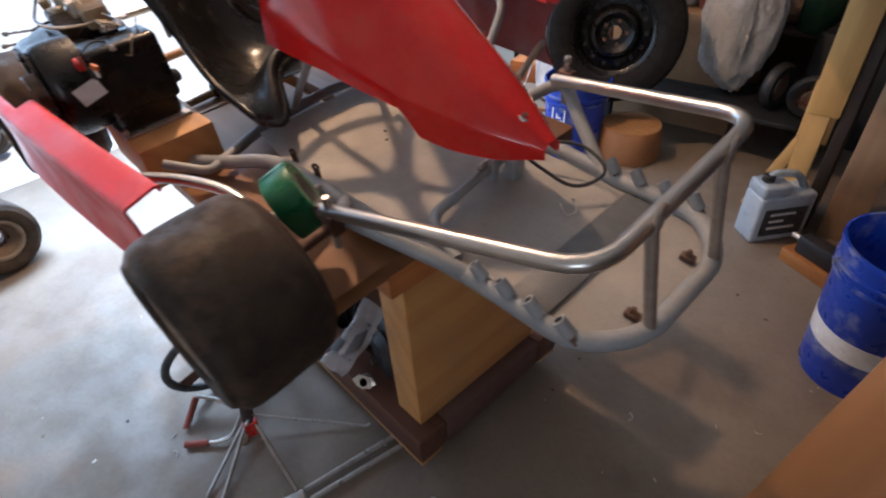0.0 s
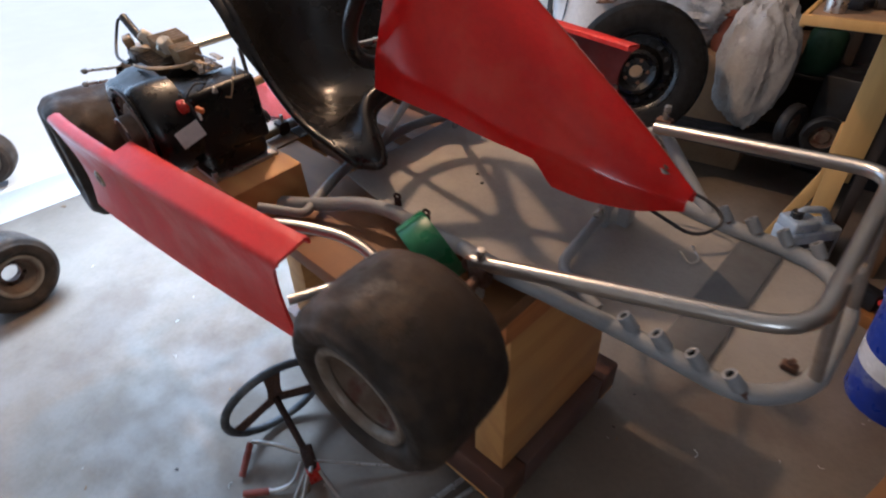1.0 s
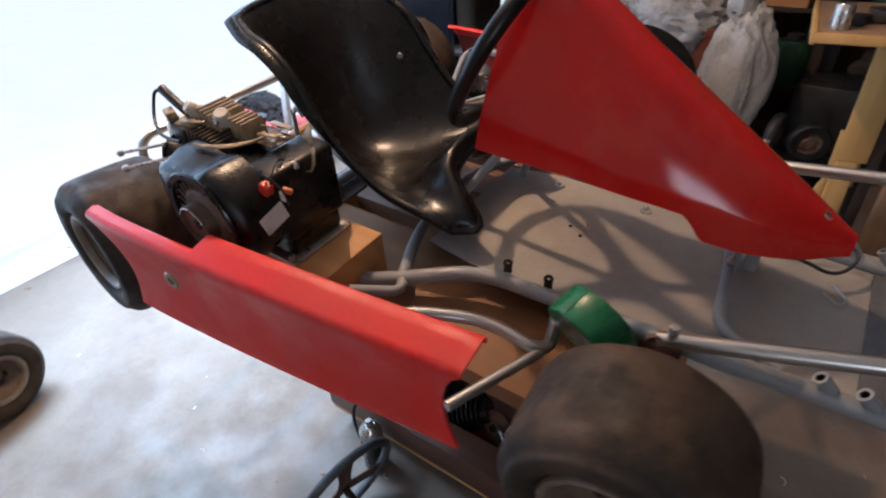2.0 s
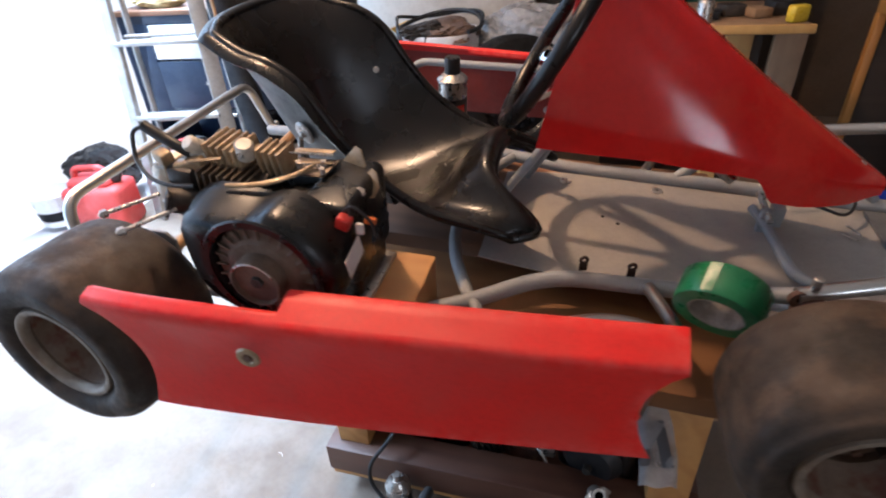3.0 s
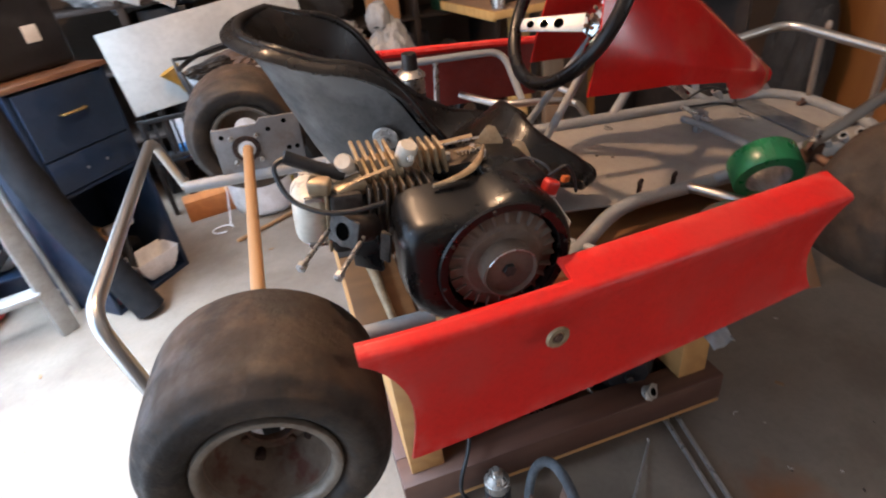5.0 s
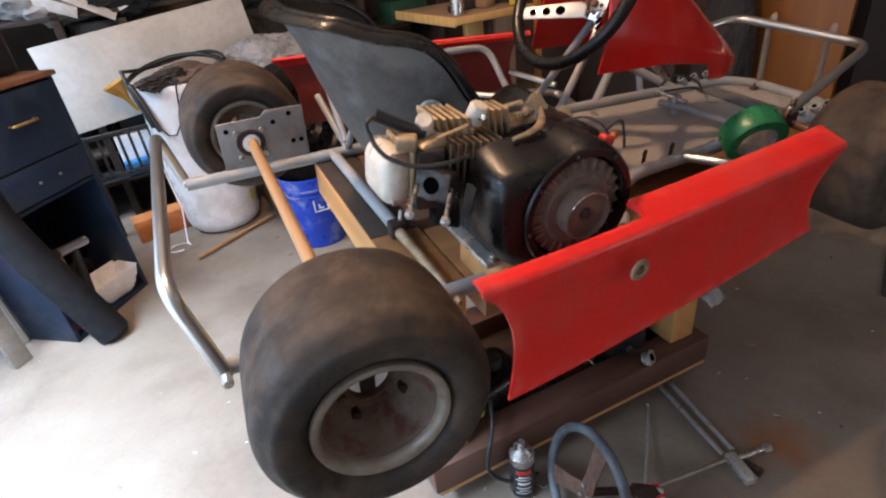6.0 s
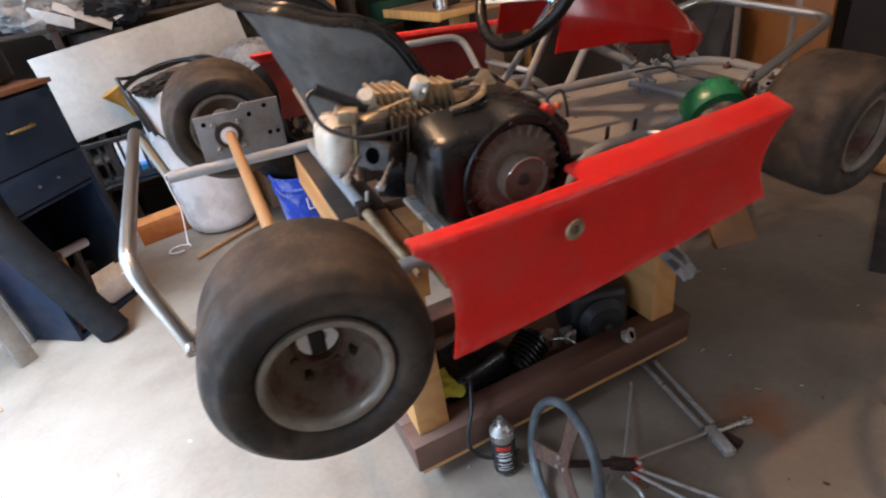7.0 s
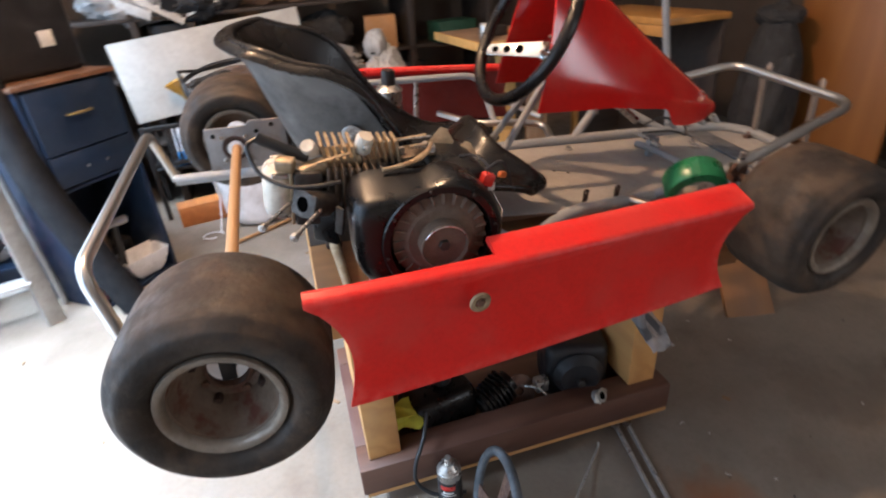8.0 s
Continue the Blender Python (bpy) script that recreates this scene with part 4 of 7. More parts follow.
# ---------------------------------------------------------------- the engine on its block
solo("engine_block_wood", box(-0.565, -0.33, -0.40, -0.235, -0.066, 0.028, 0.004), PINEX, "short pine block propping the engine on the stand", "wood block", KART)
engine = thing("engine", "partly stripped black and aluminium petrol engine on a pine block", "engine", KART @ Matrix.Translation((-0.503, -0.448, 0.144)))


# engine coordinates: fan centre at the origin, y into the engine
# blower housing: round about the fan, squared off towards the cylinder
house = []
for k in range(48):
    a = 2 * math.pi * k / 48
    ux, uz = math.cos(a), math.sin(a)
    r = 0.106 - 0.011 * max(0.0, uz)
    if ux < 0.25:
        lim_x = 0.128 if ux < 0 else 9.0
        lim_z = 0.077 if uz > 0 else 0.098
        sharp = 7.0 if uz > -0.1 else 2.6
        far = ((abs(ux) / lim_x) ** sharp + (abs(uz) / lim_z) ** sharp) ** (-1 / sharp)
        f = min(1.0, (0.25 - ux) * 2.4)
        r = r + (far - r) * f
    house.append((r * ux, r * uz))
bm = bmesh.new()
levels = [(0.060, 0.97, 0.014), (0.034, 1.0, 0.009), (0.010, 1.0, 0.0), (-0.004, 0.985, 0.0), (-0.014, 0.945, 0.0), (-0.019, 0.885, 0.0)]
rings = [[bm.verts.new((x * f, d, z * f + (up * min(1.0, max(0.0, 0.2 - x * 14)) if z > 0 else 0.0))) for x, z in house] for d, f, up in levels]
inner = [[bm.verts.new((r * math.cos(2 * math.pi * k / 48), d, r * math.sin(2 * math.pi * k / 48))) for k in range(48)] for r, d in ((0.082, -0.024), (0.077, -0.020), (0.076, 0.02))]
for a, b in zip(rings + inner, (rings + inner)[1:]):
    for k in range(48):
        bm.faces.new((a[k], a[(k + 1) % 48], b[(k + 1) % 48], b[k]))
bm.faces.new(rings[0])
part("blower_housing", bm, BLKPAINT, engine, "glossy black pressed steel fan housing", smooth=50)
part("guard_ring", moved(lathe([(0.078, 0), (0.088, 0), (0.090, 0.003), (0.088, 0.006), (0.078, 0.005)], 48, True), pose(0, -0.022, 0, 90, 0, 0)), BLKPAINT, engine, "black rim round the fan")
for k in range(8):
    a = 2 * math.pi * k / 8 + 0.2
    part("rim_screw", rod((0.084 * math.cos(a), -0.026, 0.084 * math.sin(a)), (0.084 * math.cos(a), -0.031, 0.084 * math.sin(a)), 0.0024, 8), GRIME, engine)
# flywheel fan
fan = part("flywheel", moved(lathe([(0, -0.012), (0.072, -0.012), (0.072, 0.006), (0.054, 0.009), (0.050, 0.013), (0, 0.013)], 40), pose(0, 0, 0, 90, 0, 0)), FANMAT, engine, "dusty brown flywheel fan", m=pose(0, -0.009, 0))
blade = bmesh.new()
box(-0.0014, 0.0014, -0.0135, 0.004, 0.056, 0.0725, 0.0006, blade, 1)
moved(blade, pose(0, 0, 0, 0, 0, 24))
first = part("fan_blade", blade, FANMAT, fan)
for k in range(1, 24):
    again(first, fan, pose(0, 0, 0, 0, 15 * k, 0))
part("starter_cup", moved(lathe([(0.036, 0.010), (0.037, 0.036), (0.0345, 0.037), (0.033, 0.030), (0.0, 0.028)], 36), pose(0, 0, 0, 90, 0, 0)), FANMAT, fan, "dusty starter cup")
part("cup_ring", moved(tube([(0.030 * math.cos(a), 0.030 * math.sin(a), 0) for a in [0.5 + 0.10 * k for k in range(22)]], 0.0011, seg=6, radius=0), pose(0, -0.0375, 0, 90, 0, 0) @ Matrix.Scale(1.15, 4)), STEEL, fan, "bright wire ring")
part("crank_nut", rod((0, -0.026, 0), (0, -0.034, 0), 0.009, 6), GRIME, fan)
# crankcase, cylinder, head
part("crankcase", box(-0.085, 0.095, 0.06, 0.19, -0.110, 0.055, 0.014, seg=3), BLKPAINT, engine, "grimy black crankcase")
foot = part("mount_foot", box(-0.10, 0.105, 0.05, 0.20, -0.118, -0.108, 0.003), ALU, engine)
for x in (-0.085, 0.09):
    part("foot_bolt", rod((x, 0.058, -0.110), (x, 0.058, -0.098), 0.0065, 6), ZINC, foot)
part("crankcase_cover", box(0.02, 0.100, 0.055, 0.20, -0.07, 0.070, 0.012, seg=3), BLKPAINT, engine)
tilt = pose(-0.055, 0.122, 0.034, 0, -85, 0)
part("cylinder", moved(lathe([(0, 0), (0.040, 0), (0.040, 0.10), (0, 0.10)], 28), tilt), GRIME, engine)
for k in range(8):
    fin = box(-0.046, 0.046, -0.050, 0.050, 0.012 + 0.0115 * k, 0.016 + 0.0115 * k, 0.0012, seg=1)
    part("cooling_fin", moved(fin, tilt), FINMAT, engine, "thin grimy cooling fin")
part("head", moved(box(-0.044, 0.044, -0.052, 0.050, 0.103, 0.146, 0.007), tilt), GRIME, engine, "grimy cylinder head")
cover = part("valve_cover", moved(box(-0.038, 0.038, -0.044, 0.044, 0.145, 0.190, 0.021, seg=5), tilt), CREAM, engine, "rounded bare aluminium valve cover")
part("cover_flange", moved(box(-0.042, 0.042, -0.048, 0.048, 0.146, 0.151, 0.002), tilt), TAN, cover)
for x, y in ((-0.030, -0.040), (0.034, -0.036), (-0.030, 0.040), (0.034, 0.036)):
    part("cover_bolt", moved(rod((x, y, 0.148), (x, y, 0.176), 0.0045, 6), tilt), STEEL, cover)
# upright fins over the cylinder, with a round lug at each end
for k in range(5):
    part("upper_fin", moved(box(-0.0030, 0.0030, -0.034, 0.034, -0.022, 0.020 - 0.0015 * k, 0.0026, seg=2), pose(-0.146 + 0.0112 * k, 0.140, 0.095, 0, -12, 0)), TAN, engine, "chunky oily cast fin")
for k in range(4):
    part("upper_fin", moved(box(-0.0028, 0.0028, -0.026, 0.022, -0.030, 0.012 - 0.001 * k, 0.0024, seg=2), pose(-0.066 + 0.0112 * k, 0.140, 0.098, 0, -8, 0)), TAN, engine, "chunky oily cast fin")
part("fin_root", moved(box(-0.032, 0.034, -0.034, 0.030, -0.016, 0.004, 0.006), pose(-0.124, 0.142, 0.086, 0, -6, 0)), TAN, engine)
part("lug", moved(lathe([(0, 0), (0.010, 0), (0.0125, 0.003), (0.0125, 0.036), (0.010, 0.040), (0, 0.040)], 20), pose(-0.160, 0.128, 0.090, 40, -20, 0)), CREAM, engine, "pale cast lug")
part("lug", moved(lathe([(0, 0), (0.011, 0), (0.014, 0.003), (0.014, 0.026), (0.011, 0.030), (0, 0.030)], 20), pose(-0.088, 0.122, 0.094, 20, 15, 0)), CREAM, engine, "pale cast lug")
part("lug_screw", rod((-0.085, 0.108, 0.104), (-0.083, 0.098, 0.108), 0.005, 8), STEEL, engine)
part("breather_block", moved(box(-0.022, 0.022, -0.012, 0.012, -0.012, 0.012, 0.005, seg=3), pose(-0.168, 0.092, 0.084, 0, -10, 15)), TAN, engine, "oily cast breather block")
part("breather_block", moved(box(-0.014, 0.014, -0.010, 0.010, -0.010, 0.010, 0.004, seg=3), pose(-0.205, 0.085, 0.100, 10, 5, -20)), TAN, engine)
part("stay_strip", moved(box(-0.026, 0.026, -0.004, 0.004, 0, 0.002, 0.0006), pose(-0.135, 0.088, 0.100, 0, -6, 10)), TAN, engine)
# intake port with its studs
port = part("intake_port", moved(lathe([(0.011, 0), (0.020, 0), (0.020, 0.05), (0.011, 0.05)], 20, True), pose(-0.1505, 0.074, 0.034, 70, 0, -55)), GRIME, engine)
part("port_flange", moved(box(-0.026, 0.026, -0.019, 0.019, 0.044, 0.051, 0.004), pose(-0.1505, 0.074, 0.034, 70, 0, -55)), GRIME, port, "grimy flange round the intake port")
part("port_bore", moved(rod((0, 0, 0.0505), (0, 0, 0.0520), 0.0115, 18), pose(-0.1505, 0.074, 0.034, 70, 0, -55)), HOLE, port)
for p, q in (((-0.205, 0.055, 0.053), (-0.249, -0.019, 0.055)), ((-0.166, 0.036, 0.044), (-0.211, -0.035, 0.042))):
    stud = part("stud", rod(p, q, 0.0030, 10), STEEL, engine, "long bright stud")
    part("stud_nut", rod(Vector(q) + (Vector(p) - Vector(q)) * 0.14, Vector(q) + (Vector(p) - Vector(q)) * 0.03, 0.0062, 6), STEEL, stud)
part("gasket_plate", moved(box(-0.022, 0.022, -0.004, 0.004, -0.040, 0.020, 0.002), pose(-0.160, 0.070, 0.010, 0, 0, -40)), BLKPAINT, engine)
part("bracket_tab", moved(box(-0.006, 0.009, -0.0025, 0.0025, -0.030, 0.016, 0.001), pose(-0.140, 0.035, 0.030, 0, 10, -50)), GRIME, engine)
part("plug_boot", tube([(-0.240, 0.104, 0.138), (-0.208, 0.104, 0.118), (-0.172, 0.106, 0.099)], 0.0088, radius=0.02), RUBBER2, engine, "black rubber plug boot")
part("plug", rod((-0.176, 0.106, 0.100), (-0.152, 0.112, 0.092), 0.0055, 10), PAPER, engine, "white spark plug insulator")
part("plug_lead", tube([(-0.236, 0.104, 0.137), (-0.256, 0.096, 0.132), (-0.246, 0.072, 0.094), (-0.205, 0.050, 0.078), (-0.165, 0.045, 0.078), (-0.132, 0.048, 0.080)], 0.0032, seg=8, radius=0.03), RUBBER2, engine)
# throttle lever, a tapering crescent, and the governor arm behind it
lever = []
for k in range(15):
    f = k / 14
    p = spline([(-0.071, 0.040, 0.094), (-0.046, 0.046, 0.094), (-0.018, 0.060, 0.094), (0.004, 0.082, 0.094), (0.018, 0.102, 0.095), (0.026, 0.116, 0.098)], f)
    lever.append((Vector(p), 0.0025 + 0.0038 * math.sin(math.pi * min(1, f * 1.15))))
bm = bmesh.new()
rings = []
for (p, r), (p0, _), (p1, _) in zip(lever, [lever[0]] + lever[:-1], lever[1:] + [lever[-1]]):
    d = (p1 - p0).normalized()
    side = d.cross(Vector((0, 0, 1))).normalized()
    up = side.cross(d)
    rings.append([bm.verts.new(p + side * r * math.cos(2 * math.pi * j / 10) + up * 0.003 * math.sin(2 * math.pi * j / 10)) for j in range(10)])
for a, b in zip(rings, rings[1:]):
    for j in range(10):
        bm.faces.new((a[j], a[(j + 1) % 10], b[(j + 1) % 10], b[j]))
bm.faces.new(rings[0])
bm.faces.new(rings[-1])
part("throttle_lever", bm, TAN, engine, "curved bright cast lever")
part("governor_plate", moved(box(-0.05, 0.05, -0.024, 0.024, 0, 0.003, 0.001), pose(-0.012, 0.150, 0.070, 4, -6, -8)), FINMAT, engine, "oil-browned sheet plate")
part("governor_arm", moved(box(-0.040, 0.040, -0.006, 0.006, 0, 0.003, 0.001), pose(-0.008, 0.180, 0.082, 0, -9, -12)), TAN, engine, "flat oily arm")
part("governor_link", moved(box(-0.026, 0.026, -0.004, 0.004, 0, 0.0025, 0.0008), pose(0.012, 0.142, 0.084, 0, 8, 28)), TAN, engine, "short oily link")
part("governor_rod", tube([(-0.085, 0.128, 0.098), (-0.03, 0.146, 0.096), (0.035, 0.158, 0.092)], 0.0018, seg=6), STEEL, engine)
for k, (x, y, z) in enumerate(((-0.018, 0.146, 0.076), (0.022, 0.150, 0.080), (0.030, 0.128, 0.080))):
    part("plate_screw", rod((x, y, z - 0.006), (x, y - 0.001, z + 0.007), 0.0048, 6), ZINC, engine)
part("linkage_spring", tube([(-0.010 + 0.0011 * k, 0.128 + 0.0034 * math.cos(1.3 * k), 0.088 + 0.0034 * math.sin(1.3 * k)) for k in range(40)], 0.0008, seg=5, radius=0), STEEL, engine)
# two folded sheet brackets ahead of the linkage
for at, wide, tall in ((pose(0.052, 0.176, 0.058, -20, 12, -24), 0.024, 0.040), (pose(0.086, 0.148, 0.046, -24, 16, -30), 0.022, 0.034)):
    brk = part("bracket", moved(prism([(-wide, 0), (wide, 0), (wide, tall * 0.55), (wide * 0.3, tall), (-wide * 0.2, tall)], 0.0022, 0.0005), at @ pose(0, 0, 0, 90, 0, 0)), TAN, engine, "folded dull sheet bracket")
    part("bracket_foot", moved(box(-wide, wide, -0.020, 0.0, -0.001, 0.0014, 0.0005), at), TAN, brk)
part("bracket_bolt", rod((0.092, 0.118, 0.056), (0.095, 0.108, 0.066), 0.0075, 8), ZINC, engine, "bright bolt head")
part("coil_wire", tube([(0.070, 0.110, 0.070), (0.085, 0.085, 0.084), (0.100, 0.060, 0.076), (0.104, 0.048, 0.060)], 0.0020, seg=6, radius=0.02), RUBBER2, engine)
part("orange_terminal", moved(box(-0.008, 0.008, -0.004, 0.004, -0.005, 0.005, 0.002), pose(0.128, 0.062, 0.052, 0, 20, 30)), ORANGE, engine, "orange wire terminal")
part("switch", moved(box(-0.0105, 0.0105, -0.009, 0.009, -0.0105, 0.0105, 0.0045, seg=3), pose(0.096, 0.046, 0.055, 0, 20, 0)), PLASTICRED, engine, "red plastic stop switch")
part("wire_plug", box(0.104, 0.116, 0.060, 0.066, 0.026, 0.044, 0.002), PAPER, engine, "white wire connector")
part("wire", tube([(0.095, 0.05, 0.07), (0.115, 0.04, 0.09), (0.135, 0.05, 0.06), (0.14, 0.05, 0.035)], 0.0022, seg=6, radius=0.02), RUBBER2, engine)
part("label_sticker", moved(box(-0.0006, 0.0006, -0.025, 0.025, -0.018, 0.018, 0), pose(0.1095, 0.036, 0.006, 14, 0, 0)), PAPER, engine, "pale paper label", smooth=0)
part("oil_filler", rod((0.06, 0.17, -0.05), (0.085, 0.21, -0.03), 0.014, 16), BLKPLASTIC, engine)

# ---------------------------------------------------------------- the stand
STAND = pose(-0.005, 0.379, 0.0, 0, 0, -4.8)
stand = thing("wooden_stand", "home-made wooden kart stand of brown beams and pine boards", "stand", STAND)
CROSSWOOD = wood("brown_painted_cross_beam", (0.098, 0.046, 0.036), (0.065, 0.03, 0.025), "y", rough=0.55, dirt=(0.16, 0.11, 0.09), dirt_amount=0.5)
part("base_beam", box(0.0, 0.918, 0.0, 0.088, 0.028, 0.119, 0.006), BASEWOOD, stand, "chipped brown painted beam")
part("base_beam", box(0.0, 0.918, 0.44, 0.528, 0.028, 0.119, 0.006), BASEWOOD, stand, "chipped brown painted beam")
for x in (0.0, 0.830):
    part("base_beam", box(x, x + 0.088, 0.0885, 0.4395, 0.028, 0.117, 0.004), CROSSWOOD, stand, "chipped brown painted beam")
part("skid", box(0.01, 0.915, 0.002, 0.07, 0.016, 0.028, 0.001), PINEX, stand, "thin pale strip under the beam")
part("skid", box(0.01, 0.915, 0.46, 0.526, 0.016, 0.028, 0.001), PINEX, stand)
for x in (0.10, 0.78):
    for y in (0.06, 0.43):
        part("foot", box(x, x + 0.06, y, y + 0.05, FLOOR, 0.016, 0.004), DECKWOOD, stand, "dark wooden block under the base")
part("floor_board", box(0.088, 0.830, 0.089, 0.439, 0.03, 0.046, 0.002), DECKWOOD, stand)
part("upright", box(0.797, 0.884, 0.036, 0.455, 0.119, 0.570, 0.004), PINEY, stand, "wide pine upright board")
part("upright", box(0.030, 0.115, 0.030, 0.450, 0.119, 0.598, 0.004), PINEY, stand, "wide pine upright board")
part("cap_board", box(0.772, 0.897, 0.00, 0.46, 0.571, 0.650, 0.004), CEDAR, stand, "red-brown cap beam")
deck_m = STAND.inverted() @ KART
for y0, y1, x0, x1 in ((-0.36, -0.100, -0.58, 0.22), (-0.060, 0.060, -0.58, 0.22), (0.100, 0.215, -0.58, 0.24), (0.255, 0.36, -0.58, 0.20)):
    part("deck_plank", moved(box(x0, x1, y0, y1, -0.108, -0.068, 0.003), deck_m), DECKPINE if y1 < -0.05 else DECKWOOD, stand, "stained brown deck plank")
part("cap_beam", moved(box(-0.690, -0.585, -0.30, 0.345, -0.160, -0.072, 0.003), deck_m), PINEY, stand, "pale pine cap beam")
part("cap_cover", moved(box(-0.688, -0.585, -0.085, 0.344, -0.0715, -0.066, 0.001), deck_m), SHELFWOOD, stand, "dark stained cover strip")
part("cap_cover", moved(box(-0.688, -0.585, -0.299, -0.087, -0.0715, -0.0665, 0.001), deck_m), DECKPINE, stand, "stained brown cover strip")

# things lying in the stand's base
def lump(r, seed, squash=(1, 1, 1), rough=0.25, sub=3):
    bm = bmesh.new()
    bmesh.ops.create_icosphere(bm, subdivisions=sub, radius=1)
    for v in bm.verts:
        n = noise.noise(v.co * 1.6 + Vector((seed, 2.1 * seed, 0))) * rough + noise.noise(v.co * 4.2 + Vector((0, seed, seed))) * rough * 0.4
        v.co = Vector((v.co.x * squash[0], v.co.y * squash[1], v.co.z * squash[2])) * r * (1 + n)
    return bm


def crumple(r, seed, squash=(1, 1, 1), deep=0.35, sub=4, drape=1.0):
    """Folded sheeting: sharp ridges over a lump that sags onto its base."""
    bm = bmesh.new()
    bmesh.ops.create_icosphere(bm, subdivisions=sub, radius=1)
    for v in bm.verts:
        c = v.co.copy()
        q = Vector((c.x, c.y, c.z * drape)) * 1.5 + Vector((seed, 1.7 * seed, 0.3 * seed))
        n = noise.noise(q) * 0.8
        for f, g in ((2.3, 0.55), (4.7, 0.32), (9.5, 0.16)):
            n += (0.5 - abs(noise.noise(q * f + Vector((seed, 0, f))))) * g * 1.4 - 0.35 * g
        k = 1 + deep * n
        c = Vector((c.x * squash[0], c.y * squash[1], c.z * squash[2])) * r * k
        v.co = c
    return bm


def on_stand(x, y, z=0.04, rz=0):
    return STAND @ pose(x, y, z, 0, 0, rz)


cyl = thing("spare_cylinder", "black finned engine cylinder lying in the stand base", "engine part", on_stand(0.37, 0.125, 0.098, 20) @ pose(0, 0, 0, 0, 70, 0))
part("barrel", lathe([(0, 0), (0.035, 0), (0.035, 0.12), (0, 0.12)], 24), BLKPAINT, cyl)
for k in range(7):
    part("fin", lathe([(0.034, 0.012 + 0.014 * k), (0.052, 0.013 + 0.014 * k), (0.052, 0.017 + 0.014 * k), (0.034, 0.018 + 0.014 * k)], 28, True), BLKPAINT, cyl)
tank = thing("fuel_tank", "black fuel tank lying in the stand base", "fuel tank", on_stand(0.255, 0.178, 0.126, 12))
part("shell", box(-0.10, 0.10, -0.08, 0.08, -0.08, 0.06, 0.035, seg=4), BLKPAINT, tank)
part("filler_cap", rod((0.02, 0, 0.055), (0.02, 0, 0.085), 0.028, 20), BLKPLASTIC, tank)
mot = thing("spare_engine", "dark grimy small engine case lying in the stand base", "engine part", on_stand(0.695, 0.19, 0.146, -15))
part("case", box(-0.095, 0.095, -0.08, 0.08, -0.10, 0.09, 0.03, seg=4), CLUTTERDARK, mot)
part("cover", moved(lathe([(0, 0), (0.07, 0), (0.075, 0.012), (0.055, 0.035), (0, 0.04)], 28), pose(0, -0.078, 0, 90, 0, 0)), CLUTTERDARK, mot)
part("shaft", rod((0, -0.11, 0), (0, -0.135, 0), 0.011), GRIME, mot)
gear = thing("gear_part", "greasy dark steel gear and linkage in the stand base", "engine part", on_stand(0.50, 0.15, 0.10, 0))
part("gear", moved(lathe([(0.012, 0), (0.05, 0), (0.05, 0.014), (0.012, 0.014)], 30, True), pose(0, 0, 0, 60, 10, 0)), RUST, gear)
part("link", tube([(0.0, 0.0, 0.02), (0.05, -0.04, 0.03), (0.07, -0.06, 0.0)], 0.004, radius=0.02), STEEL, gear)
part("clamp", box(0.045, 0.085, -0.035, 0.0, 0.0, 0.04, 0.005), STEEL, gear)
solo("hose", tube([(0.20, 0.06, 0.20), (0.17, 0.0, 0.165), (0.14, -0.025, 0.13), (0.13, -0.03, 0.06), (0.18, -0.05, 0.012), (0.26, -0.06, 0.010)], 0.0052, seg=10, radius=0.05), RUBBER2, "black rubber hose hanging over the stand beam", "hose", STAND)
rag = solo("yellow_rag", lump(0.05, 4, (1.2, 0.8, 0.5), 0.6), mat("yellow_green_cloth", (0.55, 0.55, 0.06), 0.8, size=20), "crumpled yellow-green rag in the stand base", "rag", on_stand(0.125 + 0.03, 0.12, 0.155))
fl = thing("carburettor_flange", "cast aluminium two-bolt flange lying on the beam", "flange", on_stand(0.690, 0.012, 0.122, 30) @ pose(0, 0, 0.016, 55, 0, 0))
part("body", lathe([(0.011, -0.016), (0.018, -0.016), (0.018, 0.008), (0.011, 0.008)], 20, True), ALU, fl)
part("ears", prism([(-0.034, 0), (-0.018, -0.016), (0.018, -0.016), (0.034, 0), (0.018, 0.016), (-0.018, 0.016)], 0.004, 0.001), ALU, fl)
part("bore", rod((0, 0, 0.0040), (0, 0, 0.0090), 0.0112, 18), HOLE, fl)
def bag_sheet(a, b):
    """A flat zip bag that juts out beside the upright, drooping, with a few soft folds."""
    fold = 0.007 * math.sin(6 * a + 2 * b) + 0.004 * math.sin(15 * b + 4 * a)
    return Vector((-0.034 + 0.068 * a + 0.010 * math.sin(3 * b), -0.150 * b, -0.064 * b + fold * (0.3 + b) - 0.022 * (2 * a - 1) ** 2 * b))


bag = thing("parts_bag", "clear plastic parts bag jutting out beside the stand's upright", "bag", on_stand(0.757, 0.045, 0.440, 8))
part("bag", thick(grid(bag_sheet, 20, 24), 0.0012), CLEARBAG, bag)
for k, (x, w) in enumerate(((-0.018, 0.010), (0.006, 0.007), (0.024, 0.012))):
    part("spare_part", moved(box(-w, w, -0.045, 0.045, -0.006, 0.002, 0.002), pose(x * 0.8, -0.080, -0.038, 23, 0, 6 * k - 6)), STRAP if k != 1 else ZINC, bag, "dark metal strip inside")

